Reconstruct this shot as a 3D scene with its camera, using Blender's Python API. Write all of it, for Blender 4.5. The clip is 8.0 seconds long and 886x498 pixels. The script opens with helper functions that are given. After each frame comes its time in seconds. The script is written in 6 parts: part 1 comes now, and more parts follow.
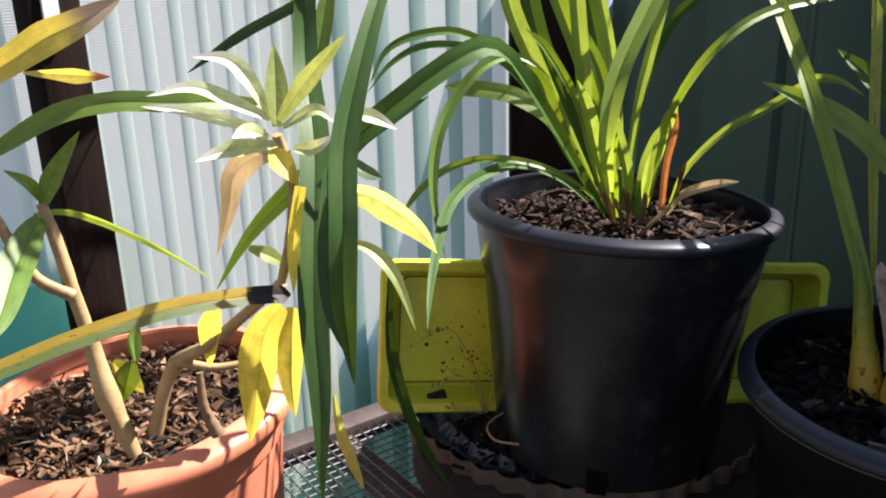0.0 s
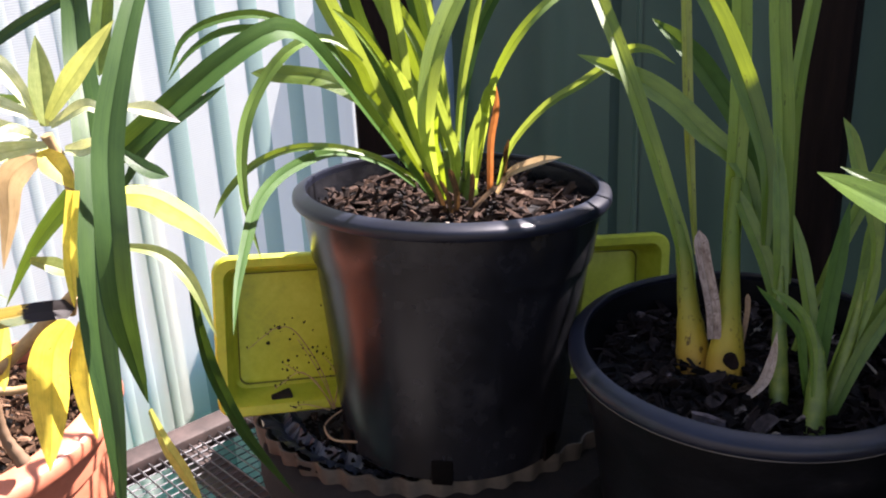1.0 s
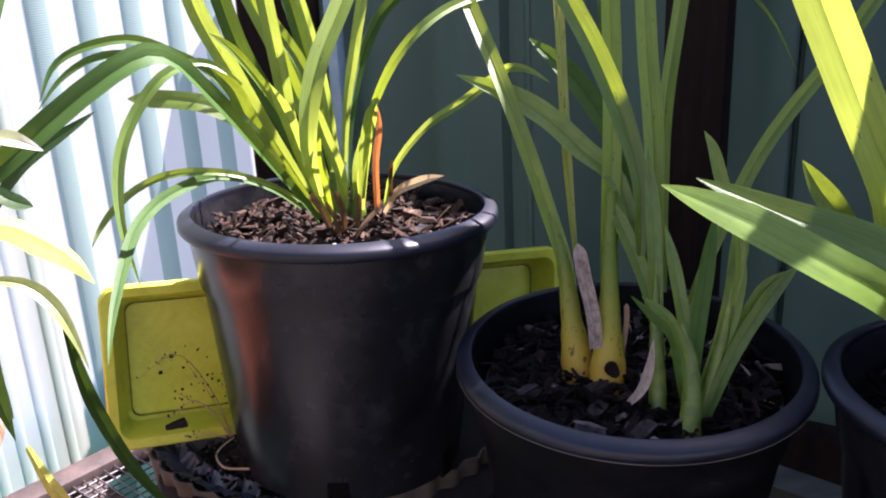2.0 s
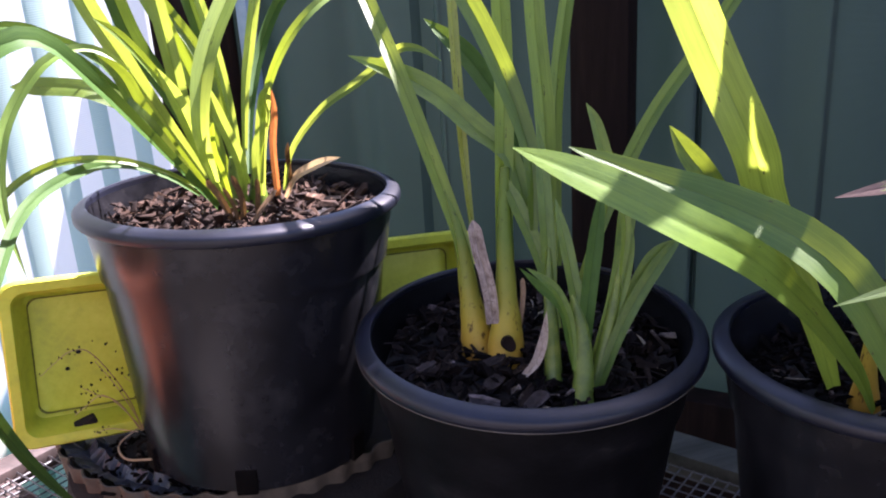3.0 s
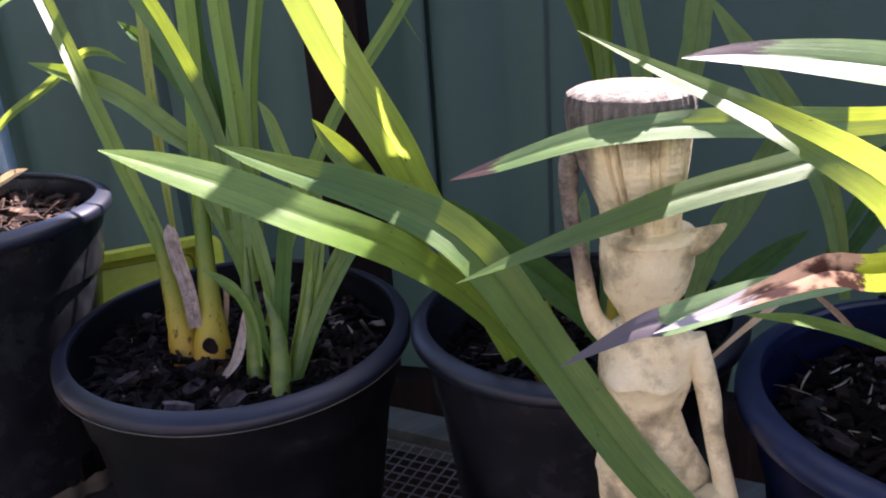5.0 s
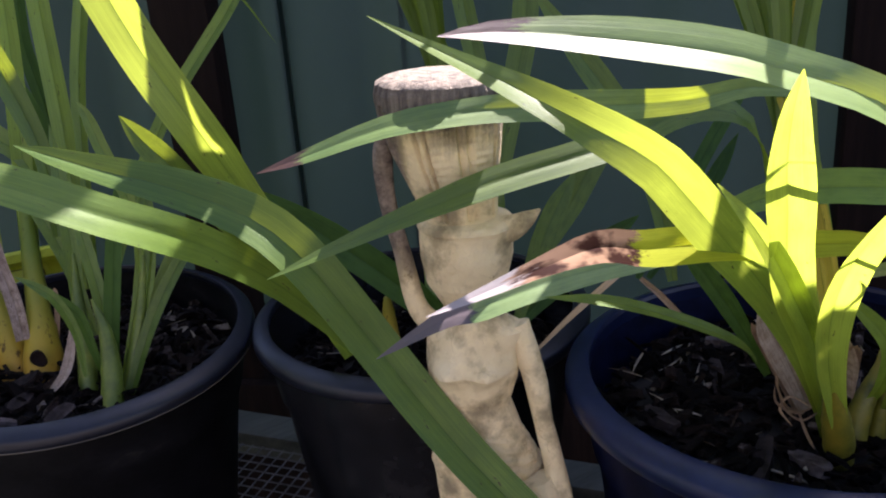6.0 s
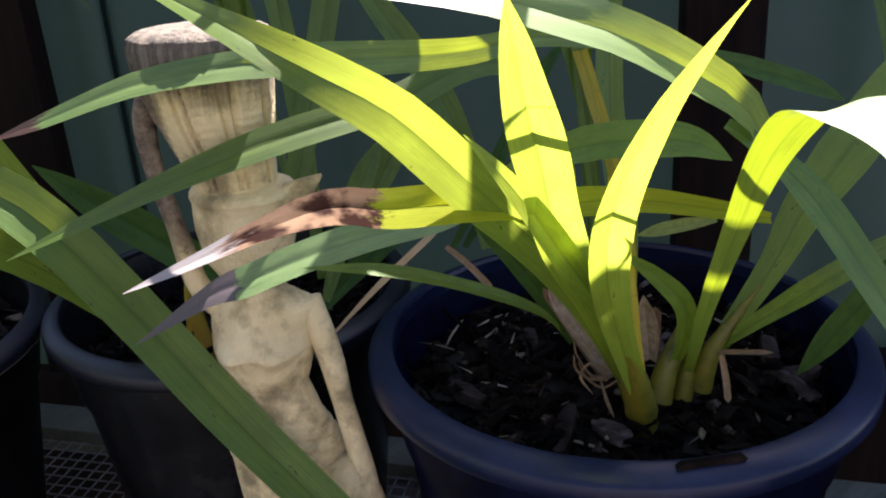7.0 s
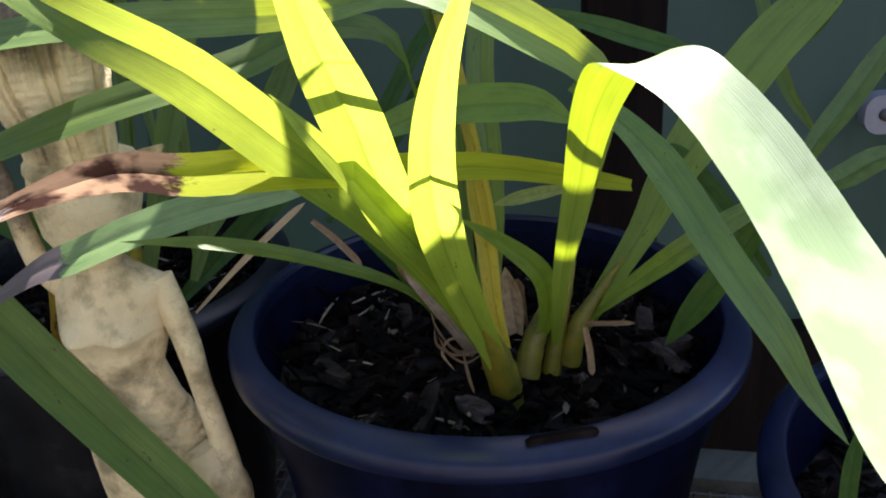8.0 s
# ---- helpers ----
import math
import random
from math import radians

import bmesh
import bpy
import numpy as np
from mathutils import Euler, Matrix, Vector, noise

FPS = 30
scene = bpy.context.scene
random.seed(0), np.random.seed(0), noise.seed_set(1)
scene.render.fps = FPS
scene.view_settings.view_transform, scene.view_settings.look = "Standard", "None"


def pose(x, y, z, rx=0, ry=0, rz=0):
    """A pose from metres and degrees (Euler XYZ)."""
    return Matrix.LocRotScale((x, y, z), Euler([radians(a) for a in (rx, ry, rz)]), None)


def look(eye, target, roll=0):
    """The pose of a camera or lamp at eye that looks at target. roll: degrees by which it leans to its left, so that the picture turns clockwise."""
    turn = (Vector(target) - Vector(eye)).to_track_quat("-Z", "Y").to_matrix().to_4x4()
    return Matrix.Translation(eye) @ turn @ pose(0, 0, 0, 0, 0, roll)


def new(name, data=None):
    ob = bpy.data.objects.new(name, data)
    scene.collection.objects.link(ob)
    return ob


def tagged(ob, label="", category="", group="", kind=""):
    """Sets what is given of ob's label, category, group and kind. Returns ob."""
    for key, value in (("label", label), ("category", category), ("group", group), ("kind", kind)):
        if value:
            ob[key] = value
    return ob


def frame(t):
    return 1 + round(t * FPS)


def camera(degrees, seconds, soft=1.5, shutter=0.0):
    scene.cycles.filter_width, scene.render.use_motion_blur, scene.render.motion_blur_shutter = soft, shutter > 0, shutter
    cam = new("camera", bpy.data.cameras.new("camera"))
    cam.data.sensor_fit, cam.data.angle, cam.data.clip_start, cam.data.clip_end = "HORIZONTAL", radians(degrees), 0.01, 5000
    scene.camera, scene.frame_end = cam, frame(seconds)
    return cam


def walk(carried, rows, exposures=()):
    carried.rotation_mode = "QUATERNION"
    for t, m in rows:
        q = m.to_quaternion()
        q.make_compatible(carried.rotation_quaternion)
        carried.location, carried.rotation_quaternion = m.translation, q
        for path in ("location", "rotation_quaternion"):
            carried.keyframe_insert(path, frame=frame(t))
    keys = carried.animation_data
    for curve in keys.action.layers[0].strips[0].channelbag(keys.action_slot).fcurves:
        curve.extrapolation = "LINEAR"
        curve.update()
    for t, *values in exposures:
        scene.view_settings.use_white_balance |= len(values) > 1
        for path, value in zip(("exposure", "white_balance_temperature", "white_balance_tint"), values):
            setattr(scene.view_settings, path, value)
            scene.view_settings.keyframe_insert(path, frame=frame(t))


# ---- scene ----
cam = camera(51.7, 8.0, soft=2.0)
METRES, EYE, TILT, LEAN, TURN = 0.45, 1.2, -19.5, 1.5, 0.0
ROWS = [
    (0.0, 0.0, 0.0, 0.0, -0.0, 0.0, 0.0),
    (0.5, 0.0795, 0.0447, 0.001, -3.56, -0.75, 2.11),
    (1.0, 0.1287, 0.0652, 0.0101, -6.94, -1.32, 3.67),
    (1.5, 0.1498, 0.0548, 0.0208, -9.99, -0.61, 4.7),
    (3.0, 0.2788, 0.0199, -0.0364, -15.17, -1.09, 7.39),
    (3.5, 0.3196, 0.0001, -0.0363, -17.44, -2.1, 8.23),
    (4.0, 0.398, -0.0181, -0.0524, -19.91, -1.87, 9.01),
    (4.5, 0.4298, -0.0386, -0.0592, -23.15, -2.38, 10.14),
    (5.0, 0.5138, -0.0779, -0.0827, -25.12, -2.84, 11.38),
    (6.5, 0.6852, -0.1152, -0.1479, -34.61, -5.0, 13.97),
    (7.0, 0.777, -0.1178, -0.178, -37.63, -6.63, 14.62),
    (7.5, 0.8245, -0.1329, -0.1962, -39.26, -7.57, 14.98),
    (8.0, 0.8804, -0.1493, -0.2224, -40.97, -8.57, 15.06),
]
walk(cam, [(t, pose(0, 0, EYE, TILT, LEAN, TURN) @ pose(METRES * x, METRES * y, METRES * z, 90 + pitch, roll, yaw)) for t, x, y, z, yaw, pitch, roll in ROWS], [(0.0, 1.95, 6450, 16), (0.5, 2.4, 6430, 20), (1.1, 2.5, 6350, 26), (1.6, 2.6, 6200, 31), (3.0, 3.08, 6050, 35), (4.0, 3.15, 6050, 35), (5.0, 3.0, 6100, 33), (6.4, 2.5, 6350, 26), (7.5, 2.53, 6430, 18), (8.0, 2.6, 6430, 16)])

# ---- light ----
SUN_AZ, SUN_EL = 65.0, 50.0      # degrees right of the +y axis, degrees above the horizon
world = bpy.data.worlds.new("sky")
scene.world = world
world.use_nodes = True
wn = world.node_tree.nodes
sky = wn.new("ShaderNodeTexSky")
sky.sky_type = "NISHITA"
sky.sun_disc = False
sky.sun_elevation, sky.sun_rotation = radians(SUN_EL), radians(SUN_AZ)
world.node_tree.links.new(sky.outputs[0], wn["Background"].inputs[0])
wn["Background"].inputs[1].default_value = 0.056
sun = new("sun", bpy.data.lights.new("sun", "SUN"))
sun.data.energy, sun.data.angle, sun.data.color = 5.0, radians(0.53), (1.0, 0.95, 0.86)
to_sun = Vector((math.sin(radians(SUN_AZ)) * math.cos(radians(SUN_EL)), math.cos(radians(SUN_AZ)) * math.cos(radians(SUN_EL)), math.sin(radians(SUN_EL))))
sun.matrix_world = look(to_sun * 10, (0, 0, 0))


# ---- materials ----
def mix_ramp(nt, fac, stops):
    r = nt.nodes.new("ShaderNodeValToRGB")
    while len(r.color_ramp.elements) < len(stops):
        r.color_ramp.elements.new(0.5)
    for e, (p, c) in zip(r.color_ramp.elements, stops):
        e.position, e.color = p, (*c, 1)
    nt.links.new(fac, r.inputs[0])
    return r.outputs[0]


def coords(nt, kind="Object", scale=(1, 1, 1)):
    tc, mp = nt.nodes.new("ShaderNodeTexCoord"), nt.nodes.new("ShaderNodeMapping")
    mp.inputs["Scale"].default_value = scale
    nt.links.new(tc.outputs[kind], mp.inputs[0])
    return mp.outputs[0]


def noise_tex(nt, vec, scale, detail=4.0, rough=0.6):
    n = nt.nodes.new("ShaderNodeTexNoise")
    n.inputs["Scale"].default_value, n.inputs["Detail"].default_value, n.inputs["Roughness"].default_value = scale, detail, rough
    nt.links.new(vec, n.inputs["Vector"])
    return n.outputs["Fac"]


def bump(nt, height, strength, distance):
    b = nt.nodes.new("ShaderNodeBump")
    b.inputs["Strength"].default_value, b.inputs["Distance"].default_value = strength, distance
    nt.links.new(height, b.inputs["Height"])
    return b.outputs[0]


def material(name):
    m = bpy.data.materials.new(name)
    m.use_nodes = True
    return m, m.node_tree, m.node_tree.nodes["Principled BSDF"]


def surface(name, stops, scale=8.0, rough=0.6, grain=60.0, relief=0.3, depth=0.002, stretch=(1, 1, 1), metal=0.0, per_island=0.0, per_object=0.0, spec=0.5):
    """A surface with blotches of colour, a finer grain and a fine relief."""
    m, nt, p = material(name)
    v = coords(nt, "Object", stretch)
    a, b = noise_tex(nt, v, scale), noise_tex(nt, v, grain, 6.0, 0.7)
    s = nt.nodes.new("ShaderNodeMath")
    s.operation = "MULTIPLY_ADD"
    nt.links.new(b, s.inputs[0])
    s.inputs[1].default_value = 0.5
    h = nt.nodes.new("ShaderNodeMath")
    h.operation = "MULTIPLY_ADD"
    nt.links.new(a, h.inputs[0])
    h.inputs[1].default_value, h.inputs[2].default_value = 1.0, -0.25
    nt.links.new(h.outputs[0], s.inputs[2])
    fac = s.outputs[0]
    if per_island or per_object:
        g = nt.nodes.new("ShaderNodeNewGeometry" if per_island else "ShaderNodeObjectInfo")
        k = nt.nodes.new("ShaderNodeMath")
        k.operation = "MULTIPLY_ADD"
        nt.links.new(g.outputs["Random Per Island" if per_island else "Random"], k.inputs[0])
        k.inputs[1].default_value = per_island or per_object
        o = nt.nodes.new("ShaderNodeMath")
        o.operation = "SUBTRACT"
        nt.links.new(fac, o.inputs[0])
        o.inputs[1].default_value = (per_island or per_object) / 2
        nt.links.new(o.outputs[0], k.inputs[2])
        fac = k.outputs[0]
    nt.links.new(mix_ramp(nt, fac, stops), p.inputs["Base Color"])
    p.inputs["Roughness"].default_value, p.inputs["Metallic"].default_value = rough, metal
    p.inputs["Specular IOR Level"].default_value = spec
    nt.links.new(bump(nt, b, relief, depth), p.inputs["Normal"])
    return m


def leaf_material(name, dark, light, glow, tip=None, tip_at=0.93, spots=0.0, shine=0.32, see=0.5, end=None, end_at=0.94, spec=0.75, half_tint=None, mottle=None, tip_soft=0.02):
    """Leaf tissue: a waxy upper side with fine long veins, and light that comes through."""
    m, nt, p = material(name)
    uv = coords(nt, "UV", (1, 1, 1))
    info = nt.nodes.new("ShaderNodeObjectInfo")
    veins = noise_tex(nt, coords(nt, "UV", (1.2, 34, 1)), 1.6, 3.0, 0.6)
    blot = noise_tex(nt, coords(nt, "UV", (6, 1.5, 1)), 1.5, 5.0, 0.6)
    s = nt.nodes.new("ShaderNodeMath")
    s.operation = "ADD"
    s.use_clamp = False
    nt.links.new(veins, s.inputs[0])
    nt.links.new(blot, s.inputs[1])
    half = nt.nodes.new("ShaderNodeMath")
    half.operation = "MULTIPLY"
    nt.links.new(s.outputs[0], half.inputs[0])
    half.inputs[1].default_value = 0.5
    vary = nt.nodes.new("ShaderNodeMath")
    vary.operation = "MULTIPLY_ADD"
    nt.links.new(info.outputs["Random"], vary.inputs[0])
    vary.inputs[1].default_value = 0.22
    lower = nt.nodes.new("ShaderNodeMath")
    lower.operation = "SUBTRACT"
    nt.links.new(half.outputs[0], lower.inputs[0])
    lower.inputs[1].default_value = 0.11
    nt.links.new(lower.outputs[0], vary.inputs[2])
    half = vary
    col = mix_ramp(nt, half.outputs[0], [(0.37, dark), (0.63, light)])
    through_col = mix_ramp(nt, half.outputs[0], [(0.36, tuple(c * 0.6 for c in glow)), (0.64, tuple(c * 1.1 for c in glow))])
    # midrib, and paler thin margins
    across = nt.nodes.new("ShaderNodeSeparateXYZ")
    nt.links.new(uv, across.inputs[0])
    rib_ = mix_ramp(nt, across.outputs["Y"], [(0.0, (1.22, 1.18, 1.1)), (0.05, (1, 1, 1)), (0.455, (1, 1, 1)), (0.485, (0.62, 0.68, 0.6)), (0.515, (0.62, 0.68, 0.6)), (0.545, (1, 1, 1)), (0.95, (1, 1, 1)), (1.0, (1.22, 1.18, 1.1))])
    both = []
    for c in (col, through_col):
        mr = nt.nodes.new("ShaderNodeMix")
        mr.data_type, mr.blend_type = "RGBA", "MULTIPLY"
        mr.inputs["Factor"].default_value = 0.5
        nt.links.new(c, mr.inputs["A"])
        nt.links.new(rib_, mr.inputs["B"])
        both.append(mr.outputs["Result"])
    col, through_col = both
    if half_tint:       # the other half of the blade, along its length
        cut = nt.nodes.new("ShaderNodeSeparateXYZ")
        nt.links.new(uv, cut.inputs[0])
        lie = nt.nodes.new("ShaderNodeMath")
        lie.operation = "MULTIPLY_ADD"
        nt.links.new(noise_tex(nt, coords(nt, "UV", (5, 1, 1)), 2.0, 4.0, 0.6), lie.inputs[0])
        lie.inputs[1].default_value = 0.4
        nt.links.new(cut.outputs["Y"], lie.inputs[2])
        halves = mix_ramp(nt, lie.outputs[0], [(0.66, (0, 0, 0)), (0.74, (1, 1, 1))])
        mh = nt.nodes.new("ShaderNodeMix")
        mh.data_type = "RGBA"
        nt.links.new(halves, mh.inputs["Factor"])
        nt.links.new(col, mh.inputs["A"])
        mh.inputs["B"].default_value = (*half_tint, 1)
        col = mh.outputs["Result"]
    if tip or spots:
        sep = nt.nodes.new("ShaderNodeSeparateXYZ")
        nt.links.new(uv, sep.inputs[0])
        wob = nt.nodes.new("ShaderNodeMath")
        wob.operation = "MULTIPLY_ADD"
        nt.links.new(noise_tex(nt, coords(nt, "UV", (9, 2.0, 1)), 2.0, 5.0, 0.7), wob.inputs[0])
        wob.inputs[1].default_value = 0.16
        nt.links.new(sep.outputs["X"], wob.inputs[2])
        brown = tip or (0.05, 0.025, 0.012)
        masks = []
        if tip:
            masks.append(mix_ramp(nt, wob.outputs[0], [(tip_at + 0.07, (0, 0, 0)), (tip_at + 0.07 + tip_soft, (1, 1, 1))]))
        if spots:
            masks.append(mix_ramp(nt, noise_tex(nt, coords(nt, "UV", (14, 2.2, 1)), 2.4, 4.0, 0.75), [(0.66 - 0.1 * spots, (0, 0, 0)), (0.70 - 0.1 * spots, (1, 1, 1))]))
        tints = [brown] * len(masks)
        if end:
            masks.append(mix_ramp(nt, wob.outputs[0], [(end_at + 0.06, (0, 0, 0)), (end_at + 0.08, (1, 1, 1))]))
            tints.append(end)
        for k, tint in zip(masks, tints):
            for which in (0, 1):
                mx = nt.nodes.new("ShaderNodeMix")
                mx.data_type = "RGBA"
                nt.links.new(k, mx.inputs["Factor"])
                nt.links.new((col, through_col)[which], mx.inputs["A"])
                mx.inputs["B"].default_value = (*(tint if which == 0 else tuple(0.4 * q for q in tint)), 1)
                if mottle and which == 0 and tint == tip:       # two-tone tip: withered browns, and the sun glare painted on SUNNY
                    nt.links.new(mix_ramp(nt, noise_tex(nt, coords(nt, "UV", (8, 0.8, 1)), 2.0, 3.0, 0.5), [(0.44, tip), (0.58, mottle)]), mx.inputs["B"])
                if which == 0:
                    col = mx.outputs["Result"]
                else:
                    through_col = mx.outputs["Result"]
    nt.links.new(col, p.inputs["Base Color"])
    p.inputs["Roughness"].default_value = shine
    p.inputs["Specular IOR Level"].default_value = spec
    nrm = bump(nt, veins, 0.22, 0.0008)
    nt.links.new(nrm, p.inputs["Normal"])
    tr = nt.nodes.new("ShaderNodeBsdfTranslucent")
    nt.links.new(through_col, tr.inputs[0])
    nt.links.new(nrm, tr.inputs["Normal"])
    mx = nt.nodes.new("ShaderNodeMixShader")
    mx.inputs[0].default_value = see
    nt.links.new(p.outputs[0], mx.inputs[1])
    nt.links.new(tr.outputs[0], mx.inputs[2])
    nt.links.new(mx.outputs[0], nt.nodes["Material Output"].inputs[0])
    return m


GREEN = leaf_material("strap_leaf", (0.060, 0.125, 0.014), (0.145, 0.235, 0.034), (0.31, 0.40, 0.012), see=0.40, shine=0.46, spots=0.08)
# Sunlit copy of the strap leaf, its brightness held in the colour.
LIT_GREEN = leaf_material("sunlit_strap_leaf", (0.090, 0.165, 0.014), (0.19, 0.28, 0.030), (0.48, 0.59, 0.060), see=0.45, shine=0.46, spots=0.08)
# Shaded copy of the strap leaf, toned down and less see-through.
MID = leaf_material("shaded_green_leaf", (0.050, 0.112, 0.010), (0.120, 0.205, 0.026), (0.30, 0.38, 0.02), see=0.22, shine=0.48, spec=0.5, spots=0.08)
# Broad leaf: paler past its bend, as sun glare put into the colour.
SUNNY = leaf_material("broad_leaf_glare", (0.085, 0.165, 0.022), (0.20, 0.30, 0.052), (0.31, 0.40, 0.012), tip=(0.23, 0.32, 0.155), mottle=(0.32, 0.41, 0.24), tip_at=0.37, tip_soft=0.07, see=0.28, shine=0.46)
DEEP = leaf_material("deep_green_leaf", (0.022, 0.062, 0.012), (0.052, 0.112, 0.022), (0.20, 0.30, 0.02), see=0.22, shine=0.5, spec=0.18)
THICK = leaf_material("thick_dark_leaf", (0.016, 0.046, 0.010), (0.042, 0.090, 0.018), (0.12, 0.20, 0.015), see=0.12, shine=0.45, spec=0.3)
PALE = leaf_material("pale_leaf", (0.20, 0.27, 0.07), (0.40, 0.44, 0.16), (0.82, 0.84, 0.18), shine=0.46)
YELLOW = leaf_material("yellowing_leaf", (0.58, 0.45, 0.03), (0.80, 0.64, 0.08), (1.0, 0.80, 0.10), shine=0.5, spots=0.1, see=0.6)
# Pale rosette leaf, tips painted near white to stand for full sun.
ROSETTE = leaf_material("sunlit_rosette_leaf", (0.46, 0.52, 0.20), (0.74, 0.76, 0.48), (0.90, 0.88, 0.28), shine=0.45, tip=(0.80, 0.77, 0.66), tip_at=0.60, tip_soft=0.25, see=0.36)
TANNED = leaf_material("yellow_leaf_with_tan_end", (0.55, 0.42, 0.04), (0.78, 0.60, 0.14), (0.90, 0.68, 0.10), shine=0.55, spots=0.12, see=0.45, tip=(0.58, 0.40, 0.27), tip_at=0.50, tip_soft=0.25)
REDDENED = leaf_material("yellow_leaf_with_red_tip", (0.55, 0.44, 0.06), (0.74, 0.58, 0.14), (0.90, 0.68, 0.10), shine=0.55, see=0.45, tip=(0.40, 0.11, 0.05), tip_at=0.74, tip_soft=0.12)
DYING = leaf_material("dying_leaf", (0.45, 0.30, 0.03), (0.66, 0.46, 0.06), (0.75, 0.6, 0.08), spots=0.35, shine=0.5, tip=(0.018, 0.010, 0.008), tip_at=0.80, half_tint=(0.07, 0.12, 0.03))
TIPPED = leaf_material("brown_tipped_leaf", (0.09, 0.17, 0.04), (0.20, 0.30, 0.085), (0.52, 0.62, 0.03), tip=(0.07, 0.03, 0.02), tip_at=0.88, end=(0.50, 0.45, 0.45), see=0.36, shine=0.46)
ASHEN = leaf_material("ashen_tipped_leaf", (0.09, 0.17, 0.055), (0.19, 0.29, 0.11), (0.55, 0.66, 0.05), tip=(0.03, 0.02, 0.025), tip_at=0.72, end=(0.12, 0.095, 0.10), end_at=0.735, see=0.28, shine=0.46)
SCORCHED = leaf_material("scorched_leaf", (0.20, 0.24, 0.02), (0.34, 0.38, 0.03), (0.70, 0.74, 0.02), tip=(0.040, 0.014, 0.009), mottle=(0.42, 0.26, 0.16), tip_at=0.61, end=(0.55, 0.50, 0.48), end_at=0.86, shine=0.7, spec=0.08)
DRY = leaf_material("dry_leaf", (0.34, 0.22, 0.11), (0.58, 0.42, 0.26), (0.55, 0.38, 0.18), shine=0.7, see=0.25)
SHEATH = leaf_material("brown_sheath", (0.05, 0.026, 0.012), (0.20, 0.115, 0.05), (0.2, 0.1, 0.03), shine=0.8, see=0.12, spec=0.15)
PAPERY = leaf_material("papery_husk", (0.24, 0.18, 0.13), (0.62, 0.52, 0.43), (0.4, 0.3, 0.2), shine=0.8, see=0.12, spec=0.1, spots=0.15)
RUSTY = leaf_material("rusty_dead_leaf", (0.22, 0.07, 0.025), (0.42, 0.17, 0.06), (0.5, 0.17, 0.04), shine=0.7, see=0.3, spec=0.1)
PALE_HUSK = leaf_material("pale_brown_husk", (0.075, 0.043, 0.028), (0.43, 0.345, 0.285), (0.3, 0.2, 0.15), shine=0.8, see=0.1, spec=0.08, spots=0.5)
HUSK = leaf_material("dry_husk", (0.10, 0.055, 0.025), (0.33, 0.21, 0.115), (0.3, 0.2, 0.12), shine=0.75, see=0.15, spots=0.2)
STALK = leaf_material("leaf_stalk", (0.20, 0.24, 0.03), (0.40, 0.41, 0.06), (0.66, 0.64, 0.05), shine=0.4, see=0.25, spots=0.6)
STRAW = surface("dry_straw", [(0.2, (0.10, 0.075, 0.05)), (0.8, (0.36, 0.30, 0.23))], 30, 0.75, 120, 0.3, 0.001, per_island=0.5)
def ripe_bulb():
    """Bulb skin: orange-yellow at the foot, olive and then green further up, with brown specks."""
    m, nt, p = material("yellow_green_bulb")
    v = coords(nt, "Object")
    sep = nt.nodes.new("ShaderNodeSeparateXYZ")
    nt.links.new(v, sep.inputs[0])
    wob = nt.nodes.new("ShaderNodeMath")
    wob.operation = "MULTIPLY_ADD"
    nt.links.new(noise_tex(nt, v, 40, 4.0, 0.6), wob.inputs[0])
    wob.inputs[1].default_value = 0.03
    nt.links.new(sep.outputs["Z"], wob.inputs[2])
    up = nt.nodes.new("ShaderNodeMapRange")
    up.inputs["From Min"].default_value, up.inputs["From Max"].default_value = 0.84, 0.97
    nt.links.new(wob.outputs[0], up.inputs["Value"])
    skin = mix_ramp(nt, up.outputs[0], [(0.05, (0.40, 0.21, 0.028)), (0.28, (0.35, 0.26, 0.024)), (0.50, (0.19, 0.20, 0.022)), (0.80, (0.09, 0.14, 0.016))])
    speck = mix_ramp(nt, noise_tex(nt, coords(nt, "Object", (1, 1, 0.45)), 150, 4.0, 0.7), [(0.60, (1, 1, 1)), (0.68, (0.16, 0.11, 0.10))])
    mul = nt.nodes.new("ShaderNodeMix")
    mul.data_type, mul.blend_type = "RGBA", "MULTIPLY"
    mul.inputs["Factor"].default_value = 0.9
    nt.links.new(skin, mul.inputs["A"])
    nt.links.new(speck, mul.inputs["B"])
    nt.links.new(mul.outputs["Result"], p.inputs["Base Color"])
    p.inputs["Roughness"].default_value = 0.5
    p.inputs["Specular IOR Level"].default_value = 0.3
    nt.links.new(bump(nt, noise_tex(nt, coords(nt, "Object", (1, 1, 0.2)), 260, 3.0, 0.6), 0.3, 0.0008), p.inputs["Normal"])
    return m


BULB = ripe_bulb()
OLIVE_BULB = surface("olive_yellow_bulb", [(0.25, (0.045, 0.05, 0.008)), (0.5, (0.15, 0.14, 0.014)), (0.85, (0.26, 0.19, 0.020))], 40, 0.45, 150, 0.2, 0.0006)
SHOOT = surface("green_shoot", [(0.25, (0.05, 0.085, 0.012)), (0.55, (0.11, 0.16, 0.02)), (0.85, (0.22, 0.25, 0.035))], 40, 0.45, 150, 0.2, 0.0006)
STEM = surface("fleshy_stem", [(0.25, (0.17, 0.105, 0.045)), (0.55, (0.33, 0.22, 0.10)), (0.85, (0.44, 0.34, 0.18))], 30, 0.6, 160, 0.35, 0.001)
